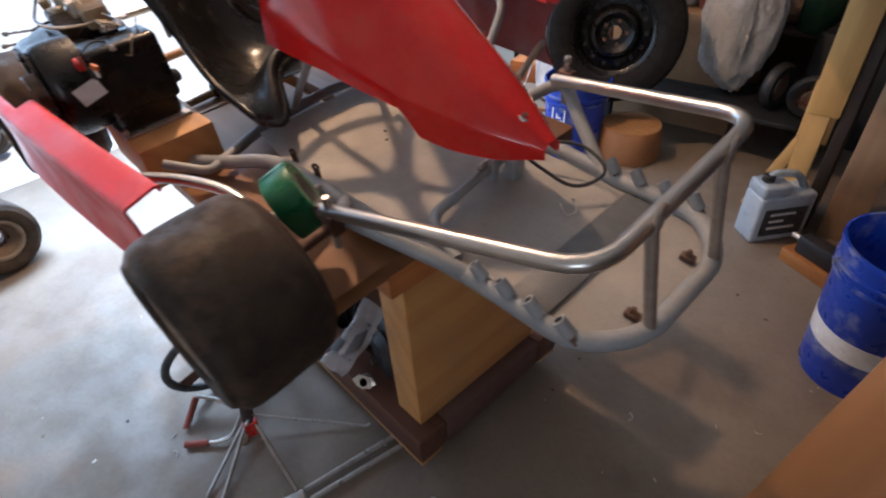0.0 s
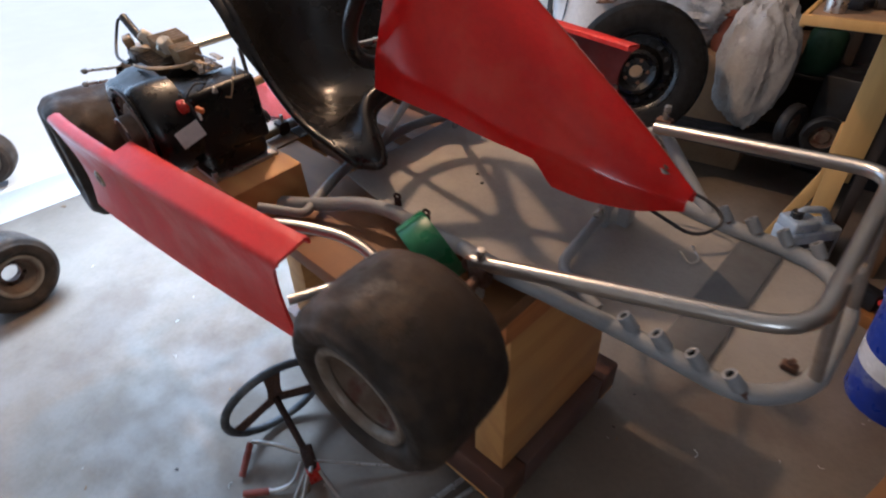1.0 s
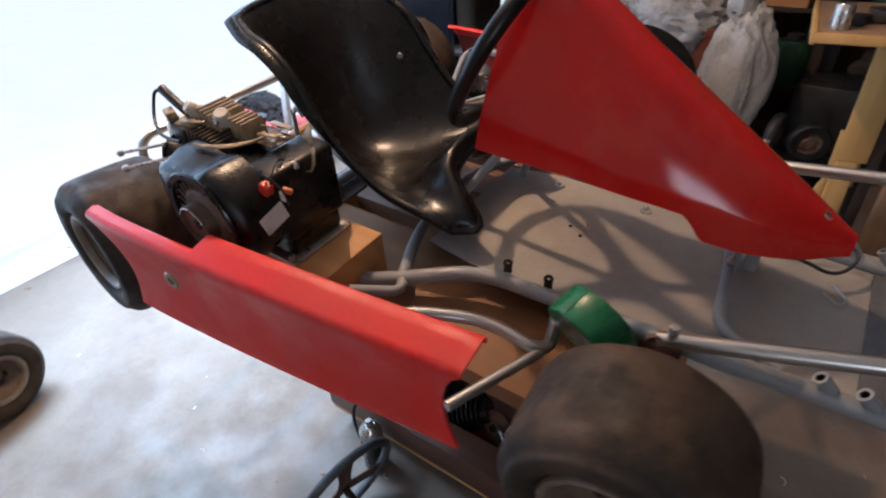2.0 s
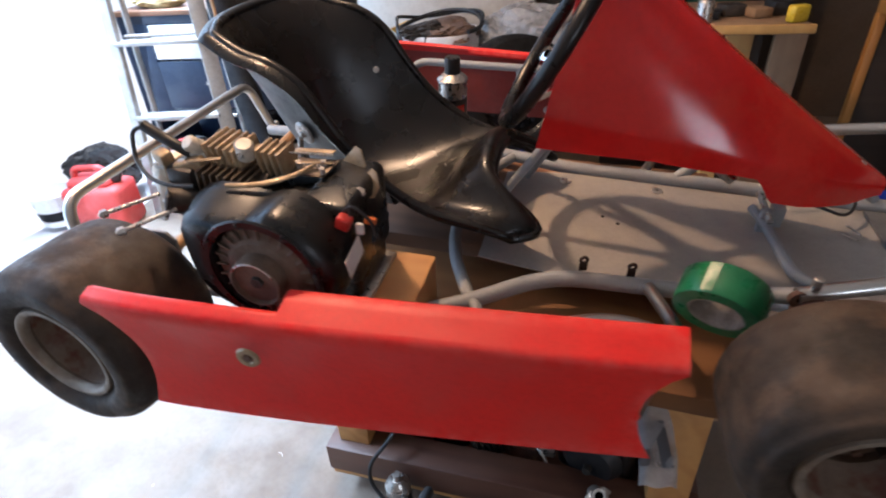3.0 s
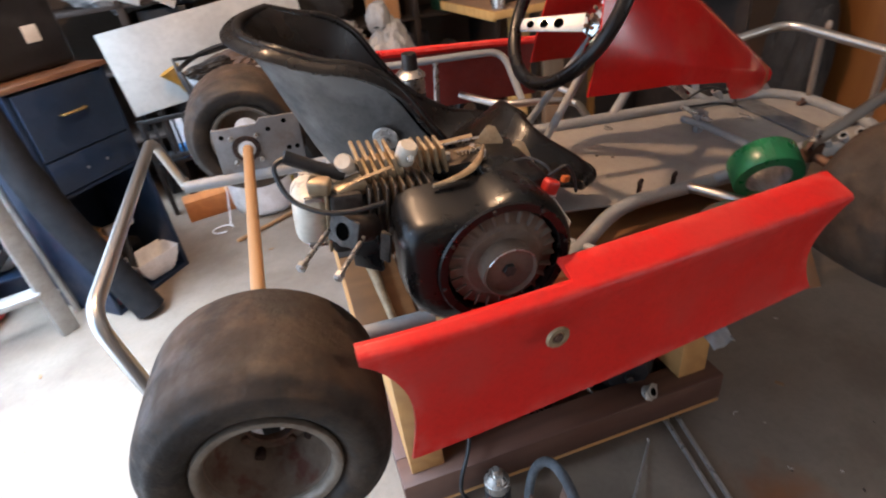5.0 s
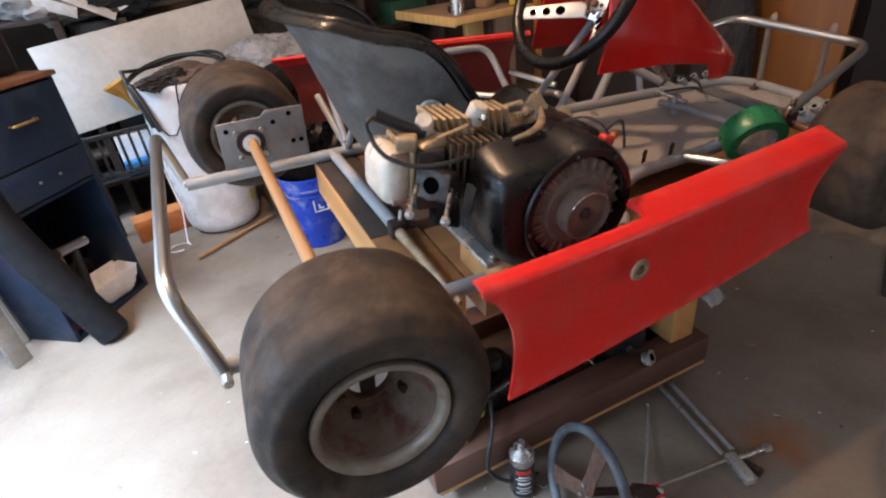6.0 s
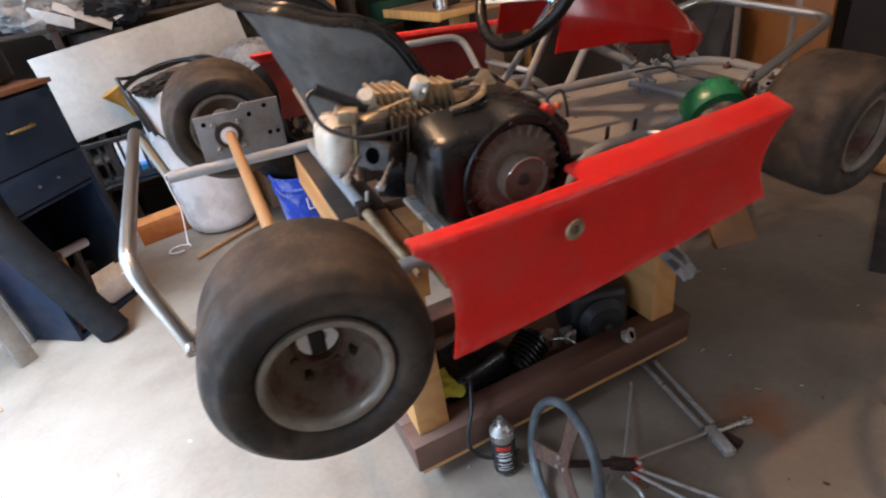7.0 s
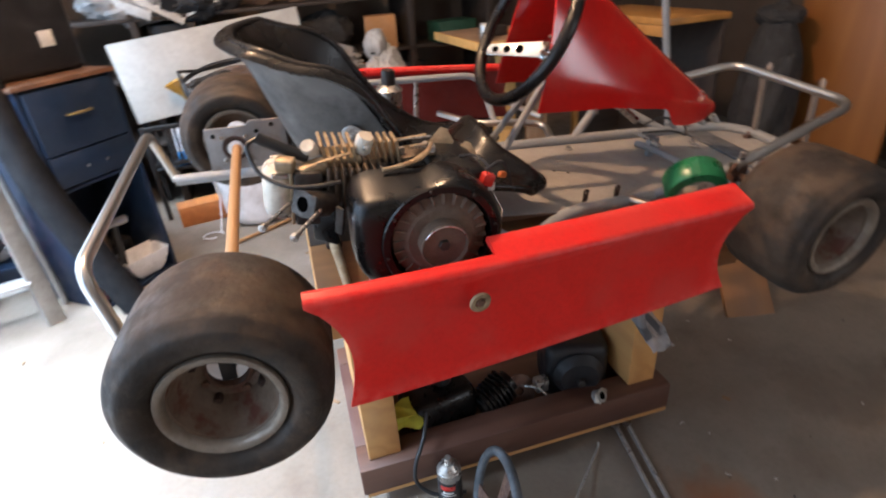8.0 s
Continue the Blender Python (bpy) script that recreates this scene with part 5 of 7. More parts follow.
# tape roll by the front wheel
tape = thing("tape_roll", "roll of green masking tape propped by the front wheel", "tape", KART @ pose(0.116, -0.285, 0.066, 0, 0, 0) @ pose(0, 0, 0, 0, 0, -20) @ pose(0, 0, 0, 114, 0, 0))
part("tape", lathe([(0.040, -0.026), (0.060, -0.026), (0.0615, -0.024), (0.0615, 0.024), (0.060, 0.026), (0.040, 0.026)], 48, True), GREENTAPE, tape, "green paper tape")
part("core", lathe([(0.0365, -0.0255), (0.0398, -0.0255), (0.0398, 0.0255), (0.0365, 0.0255)], 40, True), CORE, tape, "pale printed card core")
part("tape_end", moved(box(-0.008, 0.008, -0.0004, 0.0004, -0.0235, 0.0235, 0), pose(0.0, 0.0620, 0.0, 0, 0, 0)), GREENTAPE, tape, "loose green end", m=pose(0, 0, 0, 0, 0, 20))

# ---------------------------------------------------------------- on the floor beside the stand
def spray(m, label, cap=False, height=0.125, radius=0.027, body=None):
    c = thing("spray_can", label, "spray can", m)
    h, r = height, radius
    part("body", lathe([(0, 0), (r - 0.003, 0), (r, 0.004), (r, h), (r - 0.002, h + 0.002), (0, h + 0.002)], 32), body or STEEL, c, "printed tin body")
    part("label", lathe([(r + 0.0003, 0.012), (r + 0.0006, 0.014), (r + 0.0006, h * 0.82), (r + 0.0003, h * 0.84)], 32), BLKPLASTIC, c, "black printed label with unreadable white lines")
    for k, (z, w, tall) in enumerate(((0.68, 1.2, 0.10), (0.60, 0.9, 0.035), (0.54, 1.3, 0.025), (0.43, 1.0, 0.055), (0.33, 1.2, 0.022), (0.27, 0.8, 0.022), (0.20, 1.3, 0.022))):
        bars = bmesh.new()
        arc = [(-0.5 * w + w * j / 6) for j in range(7)]
        lo = [bars.verts.new(((r + 0.0011) * math.sin(a), -(r + 0.0011) * math.cos(a), h * z)) for a in arc]
        hi = [bars.verts.new(((r + 0.0011) * math.sin(a), -(r + 0.0011) * math.cos(a), h * (z + tall))) for a in arc]
        for j in range(6):
            bars.faces.new((lo[j], lo[j + 1], hi[j + 1], hi[j]))
        part("print_line", bars, PLASTICRED if k == 0 else PAPER, c)
    part("shoulder", lathe([(r - 0.002, h + 0.002), (r * 0.85, h + 0.010), (r * 0.55, h + 0.018), (r * 0.5, h + 0.022), (r * 0.42, h + 0.022), (0, h + 0.020)], 28), STEEL, c)
    if cap:
        part("collar", lathe([(r - 0.003, h + 0.002), (r + 0.002, h + 0.003), (r + 0.002, h + 0.007), (r - 0.004, h + 0.013), (r * 0.62, h + 0.020), (r * 0.5, h + 0.020)], 36), STEEL, c, "bright rolled collar")
        part("cap", lathe([(0, h + 0.056), (r * 0.50, h + 0.0555), (r * 0.53, h + 0.052), (r * 0.55, h + 0.018), (0, h + 0.018)], 28), BLKPLASTIC, c, "black cap")
    else:
        part("nozzle", lathe([(0, h + 0.040), (r * 0.28, h + 0.040), (r * 0.32, h + 0.036), (r * 0.32, h + 0.020), (0, h + 0.020)], 18), STEEL, c)
    return c


spray(pose(0.210, 0.312, FLOOR, 0, 0, -30), "small black and silver spray can with no cap on the floor", height=0.150, radius=0.0315)

# the old steering assembly that lies on the floor
old = thing("old_steering_assembly", "old black steering wheel and tie rods lying on the floor", "steering wheel", Matrix())
wheel_c = Vector((0.261, 0.140, 0.108))
n_axis = Vector((-0.946, 0.195, 0.259)).normalized()
wm = Matrix.Translation(wheel_c) @ n_axis.to_track_quat("Z", "Y").to_matrix().to_4x4()
RW = 0.142
part("rim", moved(tube([(RW * math.cos(2 * math.pi * k / 40), RW * math.sin(2 * math.pi * k / 40), 0) for k in range(40)], 0.0115, seg=12, radius=0, closed=True), wm), WORNRIM, old, "worn grey rubber rim")
for ang in (90, 210, 330):
    part("spoke", moved(prism([(0.0, -0.022), (0.05, -0.017), (RW - 0.008, -0.024), (RW - 0.004, 0.0), (RW - 0.008, 0.024), (0.05, 0.017), (0.0, 0.022)], 0.004, 0.001), wm @ pose(0, 0, -0.002, 0, 0, ang)), RUST, old, "brown rusty spoke")
for k in range(3):
    part("hub_bolt", moved(rod((0.016 * math.cos(2.1 * k), 0.016 * math.sin(2.1 * k), 0.0), (0.016 * math.cos(2.1 * k), 0.016 * math.sin(2.1 * k), 0.010), 0.005, 6), wm), STEEL, old)
Z = FLOOR
hubp = Vector((0.425, 0.105, 0.02))
part("shaft", tube([wheel_c, hubp], 0.0095, radius=0), RUSTDARK, old, "rusty steel shaft")
part("hub_tube", rod((0.395, 0.118, 0.030), (0.452, 0.092, 0.002), 0.017, 14), RUSTDARK, old, "dark rusty socket")
part("clevis", moved(box(-0.012, 0.012, -0.018, 0.018, -0.034, 0.018, 0.003), pose(0.452, 0.094, -0.004, 0, 0, -20)), PLASTICRED, old, "red painted clevis")
part("clevis_pin", rod((0.440, 0.110, 0.016), (0.458, 0.080, 0.016), 0.006, 8), STEEL, old)
part("drag_link", rod((0.452, 0.105, 0.006), (0.690, 0.070, Z + 0.016), 0.0055), POST, old, "thin dull steel rod")
part("link_rod", tube([(0.440, 0.118, 0.006), (0.678, 0.312, Z + 0.006), (0.682, 0.320, Z + 0.012)], 0.0036, seg=8, radius=0.004), ZINC, old, "thin bent wire rod")
for (x0, y0), (x1, y1) in (((0.764, 0.338), (0.700, 0.086)), ((0.800, 0.330), (0.732, 0.080))):
    rod_part = part("tie_rod", rod((x0, y0, Z + 0.013), (x1, y1, Z + 0.013), 0.0068), ZINC, old, "dull bright tie rod")
    part("rod_end", moved(lathe([(0.004, -0.006), (0.012, -0.006), (0.013, 0.0), (0.012, 0.006), (0.004, 0.006)], 18, True), pose(x0 + 0.003, y0 + 0.014, Z + 0.013)), STEEL, rod_part, "ball joint eye")
part("spindle", moved(box(-0.016, 0.016, -0.050, 0.040, 0.0, 0.026, 0.007), pose(0.700, 0.040, Z, 0, 0, -18)), ZINC, old, "dull steel stub axle body")
part("spindle_arm", moved(box(-0.010, 0.010, -0.040, 0.030, 0.0, 0.018, 0.004), pose(0.726, 0.036, Z, 0, 0, 8)), RUSTDARK, old)
part("spindle_axle", rod((0.715, 0.055, Z + 0.018), (0.800, 0.034, Z + 0.018), 0.008), STEEL, old, "bare steel axle stub")
part("spindle_nut", rod((0.793, 0.036, Z + 0.018), (0.814, 0.030, Z + 0.018), 0.013, 6), STEEL, old)
part("pedal_rod", tube([(0.405, 0.090, 0.0), (0.424, 0.045, Z + 0.020), (0.400, 0.006, Z + 0.014), (0.382, -0.010, Z + 0.013)], 0.0055, radius=0.03), CHROME, old, "bent chromed pedal rod")
part("pedal_grip", rod((0.386, -0.006, Z + 0.013), (0.338, -0.054, Z + 0.012), 0.0090), GRIP, old, "worn red rubber grip")
part("pedal_rod", tube([(0.385, 0.108, 0.004), (0.300, 0.070, 0.010), (0.252, 0.044, 0.004)], 0.0055, radius=0.03), CHROME, old, "bent chromed pedal rod")
grip = part("pedal_grip", rod((0.246, 0.040, 0.0), (0.292, -0.028, Z + 0.011), 0.0090), GRIP, old, "worn red rubber grip")
for k in range(6):
    f = 0.12 + 0.15 * k
    p = Vector((0.246, 0.040, 0.0)).lerp(Vector((0.292, -0.028, Z + 0.011)), f)
    d = (Vector((0.292, -0.028, Z + 0.011)) - Vector((0.246, 0.040, 0.0))).normalized()
    part("grip_ring", rod(p, p + d * 0.004, 0.0102, 12), GRIP, grip)
part("leg_rod", rod((0.430, 0.104, 0.010), (0.565, -0.075, Z + 0.006), 0.0055), ZINC, old, "thin rust-flecked steel rod")
part("leg_rod", rod((0.425, 0.100, 0.004), (0.520, -0.090, Z + 0.006), 0.0048), ZINC, old, "thin rust-flecked steel rod")

# ---------------------------------------------------------------- the clutter round the walls
spray(KART @ pose(-0.427, 0.262, -0.067, 0, 0, 30), "black spray can with a black cap standing inside the far pod", cap=True, height=0.222, radius=0.034)

# blue drawer cabinet
WEST = plan(-0.338, 2.235, -0.008, 0.021, -0.4, 0.997)
MIDDLE = plan(1.118, 1.999, -0.062, -0.014, 2.1, 0.982)
EAST = plan(1.939, 1.837, -0.016, 0.022, 2.4, 0.982)
DOORSIDE = plan(-1.535, 1.887, -0.038, 0.034, -0.8, 1.02)
PLACE = WEST
cab = thing("drawer_cabinet", "navy blue wooden drawer cabinet with a brass handle and open shelf", "cabinet", pose(-0.69, 1.99, 0, 0, 0, 47))
W, D, H = 0.42, 0.42, 0.97
part("side_panel", box(-W / 2, -W / 2 + 0.02, 0, D, 0, H, 0.002), NAVY, cab)
part("side_panel", box(W / 2 - 0.02, W / 2, 0, D, 0, H, 0.002), NAVY, cab)
part("back_panel", box(-W / 2 + 0.02, W / 2 - 0.02, D - 0.015, D, 0.05, H, 0.001), NAVY, cab)
part("top_board", box(-W / 2 - 0.01, W / 2 + 0.01, -0.015, D, H, H + 0.018, 0.002), DECKWOOD, cab, "raw wooden top edge")
drw = part("drawer", box(-W / 2 + 0.024, W / 2 - 0.024, -0.012, 0.38, H - 0.26, H - 0.012, 0.004), NAVY, cab, "navy blue drawer")
part("handle", tube([(-0.05, -0.012, H - 0.12), (-0.05, -0.034, H - 0.12), (0.05, -0.034, H - 0.12), (0.05, -0.012, H - 0.12)], 0.0055, radius=0.012), BRASS, drw, "brass pull handle")
low_drawer = part("drawer", box(-W / 2 + 0.024, W / 2 - 0.024, -0.012, 0.38, 0.575, H - 0.266, 0.004), NAVY, cab, "shallow navy blue drawer")
for x in (-0.045, 0.045):
    part("screw", rod((x, -0.012, 0.635), (x, -0.018, 0.635), 0.006, 10), STEEL, low_drawer, "small bright screw head")
part("shelf", box(-W / 2 + 0.02, W / 2 - 0.02, 0.0, D - 0.015, 0.552, 0.568, 0.002), NAVY, cab)
part("bottom_board", box(-W / 2 + 0.02, W / 2 - 0.02, 0.0, D - 0.015, 0.0, 0.02, 0.002), NAVY, cab)
in_cab = pose(-0.69, 1.99, 0, 0, 0, 47)
mallet = thing("hammer", "steel-headed hammer with a black handle in the open cabinet", "hammer", in_cab @ pose(-0.035, 0.05, 0.0215, 0, 6, 0))
part("grip", rod((0, 0, 0.0), (0, 0, 0.30), 0.017, 16), RUBBER2, mallet, "black rubber grip")
part("head", rod((-0.075, 0, 0.315), (0.065, 0, 0.315), 0.020, 16), CHROME, mallet, "bright steel head")
solo("pink_rag", crumple(0.055, 83, (1.2, 0.9, 0.6), 0.35, 4), mat("pink_cloth", (0.50, 0.10, 0.12), 0.9, other=(0.34, 0.07, 0.08), size=20), "small crumpled pink rag in the open cabinet", "rag", in_cab @ pose(-0.11, 0.05, 0.045))
tool = thing("tool_case", "dark plastic tool case on top of the blue cabinet", "case", pose(-0.78, 2.05, 0.993, 0, 0, 47))
part("case", box(-0.20, 0.21, 0.0, 0.26, 0, 0.30, 0.02, seg=3), CLUTTERDARK, tool)
part("tag", box(0.05, 0.11, -0.003, 0.0, 0.10, 0.16, 0.001), PAPER, tool)
box_in = thing("shelf_box", "brown carton with a paper tag in the open cabinet", "box", in_cab @ pose(-0.095, 0.20, 0.0205))
part("carton", box(-0.09, 0.09, -0.08, 0.08, 0, 0.30, 0.006), CARDBOARD, box_in)
part("tag", box(-0.02, 0.05, -0.083, -0.081, 0.20, 0.25, 0.0005), PAPER, box_in, "white paper tag")
solo("shelf_box", box(-0.05, 0.05, -0.06, 0.06, 0, 0.16, 0.012), CLUTTERDARK, "dark plastic box in the open cabinet", "box", in_cab @ pose(0.10, 0.24, 0.0205))

# white board leaning on the wall, on a black slatted rack
wb_m = pose(-0.632, 2.888, 0.574, -5, -5.3, 4)
solo("white_board", box(0, 1.06, 0, 0.018, 0, 0.435, 0.002), WHITEBD, "dirty white melamine board leaning at the wall", "board", wb_m)
rack = thing("slatted_rack", "black metal rack with upright slats holding the white board", "rack", pose(-0.63, 2.80, 0, 0, 0, 4))
for z in (0.555, 0.34):
    part("rail", box(0, 0.95, -0.012, 0.012, z - 0.012, z + 0.012, 0.002), BLKPLASTIC, rack)
for k in range(19):
    part("slat", box(0.02 + 0.05 * k, 0.035 + 0.05 * k, -0.006, 0.006, 0.352, 0.543, 0.001), BLKPLASTIC, rack)
for x in (0.0, 0.93):
    part("leg", box(x, x + 0.025, -0.0125, 0.0125, 0, 0.57, 0.002), BLKPLASTIC, rack)
    part("leg", box(x, x + 0.025, 0.35, 0.375, 0, 0.57, 0.002), BLKPLASTIC, rack)
part("shelf", box(0.0, 0.95, 0.013, 0.36, 0.29, 0.308, 0.002), BLKPLASTIC, rack)
solo("blue_folder_box", box(0, 0.30, -0.02, 0.05, 0, 0.07, 0.006), mat("bright_blue_box", (0.03, 0.22, 0.55), 0.5, size=10), "bright blue and white box on the rack", "box", pose(-0.48, 2.86, 0.309, 0, 0, 4))
solo("white_carton", box(-0.26, 0.2, 0.06, 0.2, 0, 0.2, 0.004), WHITEPL, "white carton on the rack", "box", pose(-0.22, 2.88, 0.309, 0, 0, 4))
solo("floor_plank", box(-0.25, 0.30, -0.06, 0.06, 0, 0.12, 0.003), CEDAR, "orange-brown wooden beam lying under the rack", "plank", pose(-0.30, 2.72, 0.0, 0, 0, 8))

# white bin, its hose and rags
BIN = (-0.09, 2.60)
tub = thing("white_bin", "tall white plastic bin with a rounded base, rags inside", "bin", pose(BIN[0], BIN[1], 0.0))
part("body", lathe([(0, 0.0), (0.135, 0.0), (0.165, 0.008), (0.186, 0.030), (0.195, 0.065), (0.208, 0.35), (0.212, 0.77), (0.219, 0.785), (0.217, 0.80), (0.208, 0.795), (0.203, 0.76), (0.199, 0.35), (0.186, 0.065), (0.15, 0.02), (0, 0.015)], 52), WHITEPL, tub, smooth=45)
part("yellow_mark", moved(box(-0.012, 0.012, -0.001, 0.001, -0.032, 0.032, 0), pose(0.1525, -0.1373, 0.16, 3, 0, 48)), YELLOWTAPE, tub, "yellow sticker")
solo("rag", crumple(0.185, 9, (1.05, 1.05, 0.42), 0.34, 5), BROWNCLOTH, "heaped brown and grey rag filling the white bin", "rag", pose(BIN[0], BIN[1], 0.775))
solo("rag", crumple(0.10, 19, (1.3, 0.8, 0.45), 0.4, 5), GRIME, "grey oily cloth draped on the rags in the bin", "rag", pose(BIN[0] - 0.06, BIN[1] - 0.12, 0.815, 0, 0, 25))


def round_bin(r, turns):
    return [(BIN[0] + r * math.cos(math.radians(a)), BIN[1] + r * math.sin(math.radians(a)), z) for a, z in turns]


solo("bin_hose", tube(round_bin(0.230, [(8 * k - 40, 0.812 + 0.055 * math.sin(math.pi * min(1.0, k / 28)) ** 2) for k in range(31)] + [(206, 0.775), (213, 0.72), (219, 0.66), (224, 0.60)]), 0.012, seg=10, radius=0), RUBBER2, "black rubber hose looped round the rim of the white bin", "hose")
solo("bin_hose", tube(round_bin(0.236, [(8 * k - 10, 0.838 + 0.035 * math.sin(0.16 * k + 0.6) ** 2) for k in range(26)] + [(197, 0.80), (205, 0.745), (212, 0.68), (217, 0.62)]), 0.009, seg=10, radius=0), RUBBER2, "thinner black hose looped round the rim of the white bin", "hose")
solo("thin_cable", tube(round_bin(0.222, [(214, 0.70), (222, 0.62), (232, 0.575), (242, 0.575), (250, 0.62), (256, 0.70), (260, 0.79), (262, 0.812)]), 0.0035, seg=8, radius=0), RUBBER2, "thin black cable hanging in a loop on the bin", "cable")
solo("loose_string", tube(round_bin(0.224, [(196, 0.42), (200, 0.30), (206, 0.18)]) + [(-0.31, 2.475, 0.08), (-0.325, 2.43, 0.02)] + [(-0.37 + 0.055 * math.cos(x), 2.41 + 0.045 * math.sin(x), 0.0055 + 0.001 * x) for x in [0.42 * k for k in range(13)]], 0.004, seg=8, radius=0), WHITEPL, "thin white string trailing from the bin to the floor", "string")
solo("yellow_funnel", moved(lathe([(0.012, 0), (0.014, 0.10), (0.07, 0.20), (0.075, 0.20), (0.018, 0.09), (0.010, 0)], 28, True), Matrix.Scale(0.80, 4)), mat("amber_plastic", (0.55, 0.30, 0.04), 0.4, size=12), "amber yellow plastic funnel beside the white bin", "funnel", pose(-0.318, 2.795, 0.650, 0, -22, 0))
solo("plastic_sheet", crumple(0.22, 12, (1.4, 0.9, 0.8), 0.32, 5), BAGPL, "crumpled grey plastic sheeting heaped by the wall", "plastic sheet", pose(0.42, 2.75, 0.72))
solo("heap_crate", box(-0.16, 0.5, -0.2, 0.3, 0, 0.56, 0.01), CARDBOARD, "large brown carton under the sheeting", "box", pose(0.32, 2.75, 0.0, 0, 0, 4))
solo("plant_pot", lathe([(0, 0), (0.085, 0), (0.090, 0.006), (0.118, 0.175), (0.128, 0.178), (0.130, 0.205), (0.122, 0.207), (0.116, 0.18), (0.085, 0.012), (0, 0.010)], 40), mat("brown_pot_plastic", (0.20, 0.055, 0.028), 0.5, other=(0.13, 0.04, 0.022), amount=0.5, size=9, fine=90, bump=0.08), "empty red-brown plant pot on a carton", "pot", pose(0.62, 2.70, 0.562))
solo("floor_stick", tube([(-0.304, 2.216, 0.012), (0.13, 2.44, 0.012)], 0.011), DOWEL, "thin wooden stick lying on the floor", "stick")


def bucket(m, label, h, r0, r1, band):
    k = thing("bucket", label, "bucket", m)
    part("body", lathe([(0, 0), (r0, 0), (r0 + 0.004, 0.01), (r1, h), (r1 + 0.006, h), (r1 + 0.006, h - 0.012), (r1 + 0.003, h - 0.014), (r1 - 0.004, h - 0.002), (r0 - 0.004, 0.012), (0, 0.010)], 44), BLUEPL, k, "scuffed blue plastic")
    for z in (h - 0.06, h - 0.09):
        rr = r0 + (r1 - r0) * z / h
        part("rib", lathe([(rr, z - 0.004), (rr + 0.008, z - 0.004), (rr + 0.008, z + 0.004), (rr, z + 0.004)], 44, True), BLUEPL, k)
    if band:
        z0, z1 = band
        ra, rb = r0 + (r1 - r0) * z0 / h + 0.003, r0 + (r1 - r0) * z1 / h + 0.003
        part("band", lathe([(ra - 0.002, z0), (ra, z0), (rb, z1), (rb - 0.002, z1)], 44, True), WHITEPL, k, "pale worn band")
    part("bail", tube([((r1 + 0.012) * math.cos(a), (r1 + 0.012) * math.sin(a) * 0.55, h - 0.04 - (r1 + 0.012) * math.sin(a) * 0.7) for a in [math.pi * j / 12 for j in range(13)]], 0.0025, seg=8, radius=0), STEEL, k, "thin wire bail")
    return k


b2 = bucket(pose(0.285, 2.03, 0.0, 0, 0, 200), "blue plastic bucket with a white outlined mark on the floor", 0.37, 0.125, 0.148, None)
mark = bmesh.new()
for x0, x1, z0, z1 in ((-0.035, 0.035, 0.0, 0.006), (-0.035, 0.035, 0.054, 0.06), (-0.035, -0.029, 0.0, 0.06), (0.029, 0.035, 0.0, 0.06), (-0.012, -0.005, 0.014, 0.046), (-0.012, 0.012, 0.014, 0.021)):
    box(x0, x1, -0.0015, 0.0, z0, z1, 0, mark)
part("printed_mark", moved(mark, pose(0, 0, 0, 0, 0, 0)), WHITEPL, b2, "white outlined square mark", m=pose(0.053, 0.131, 0.20, -3.5, 0, 158), smooth=0)
PLACE = MIDDLE
bucket(pose(1.67, 1.33, 0.0, 0, 0, 30), "blue plastic bucket with a pale worn band on the floor", 0.45, 0.128, 0.158, (0.135, 0.20))
PLACE = Matrix()
VENEER = wood("veneer_flat", (0.25, 0.108, 0.032), (0.17, 0.070, 0.020), "y", rough=0.55, rings=10)
rise = (Vector((1.655, 1.06, 0.42)) - Vector((1.495, 0.62, FLOOR))).normalized()
across = Vector((0.96, -0.26, 0.0)).normalized()
across = (across - rise * across.dot(rise)).normalized()
sheet_m = Matrix.Translation((1.495, 0.62, FLOOR + 0.004)) @ Matrix((across, rise, across.cross(rise))).transposed().to_4x4()
solo("plywood_sheet", box(0.0, 0.19, 0.0, 0.66, -0.018, 0.0, 0.001), VENEER, "orange-brown plywood sheet leaning over the blue bucket", "plywood", sheet_m)
PLACE = EAST
slab = thing("door_slab", "upright orange-brown veneered door slab by the east wall", "door slab", pose(2.62, 1.40, 0.0, 0, 0, 3))
part("slab", box(0, 0.036, -0.52, 0.0, 0, 1.95, 0.003), PANELWOOD, slab)
coat = thing("grey_coat", "dark grey coat bundled beside the door slab", "coat", pose(2.42, 1.36, 0.50))
part("body", crumple(0.30, 51, (0.45, 0.50, 1.70), 0.17, 5, 0.35), DARKCLOTH, coat)
part("sleeve", moved(crumple(0.21, 57, (0.28, 0.30, 1.45), 0.20, 4, 0.35), pose(-0.10, -0.10, 0.02, 8, 6, 0)), DARKCLOTH, coat, "hanging dark sleeve")
part("collar", moved(crumple(0.10, 59, (1.0, 1.1, 0.5), 0.25, 4), pose(0.0, 0.0, 0.47)), DARKCLOTH, coat)
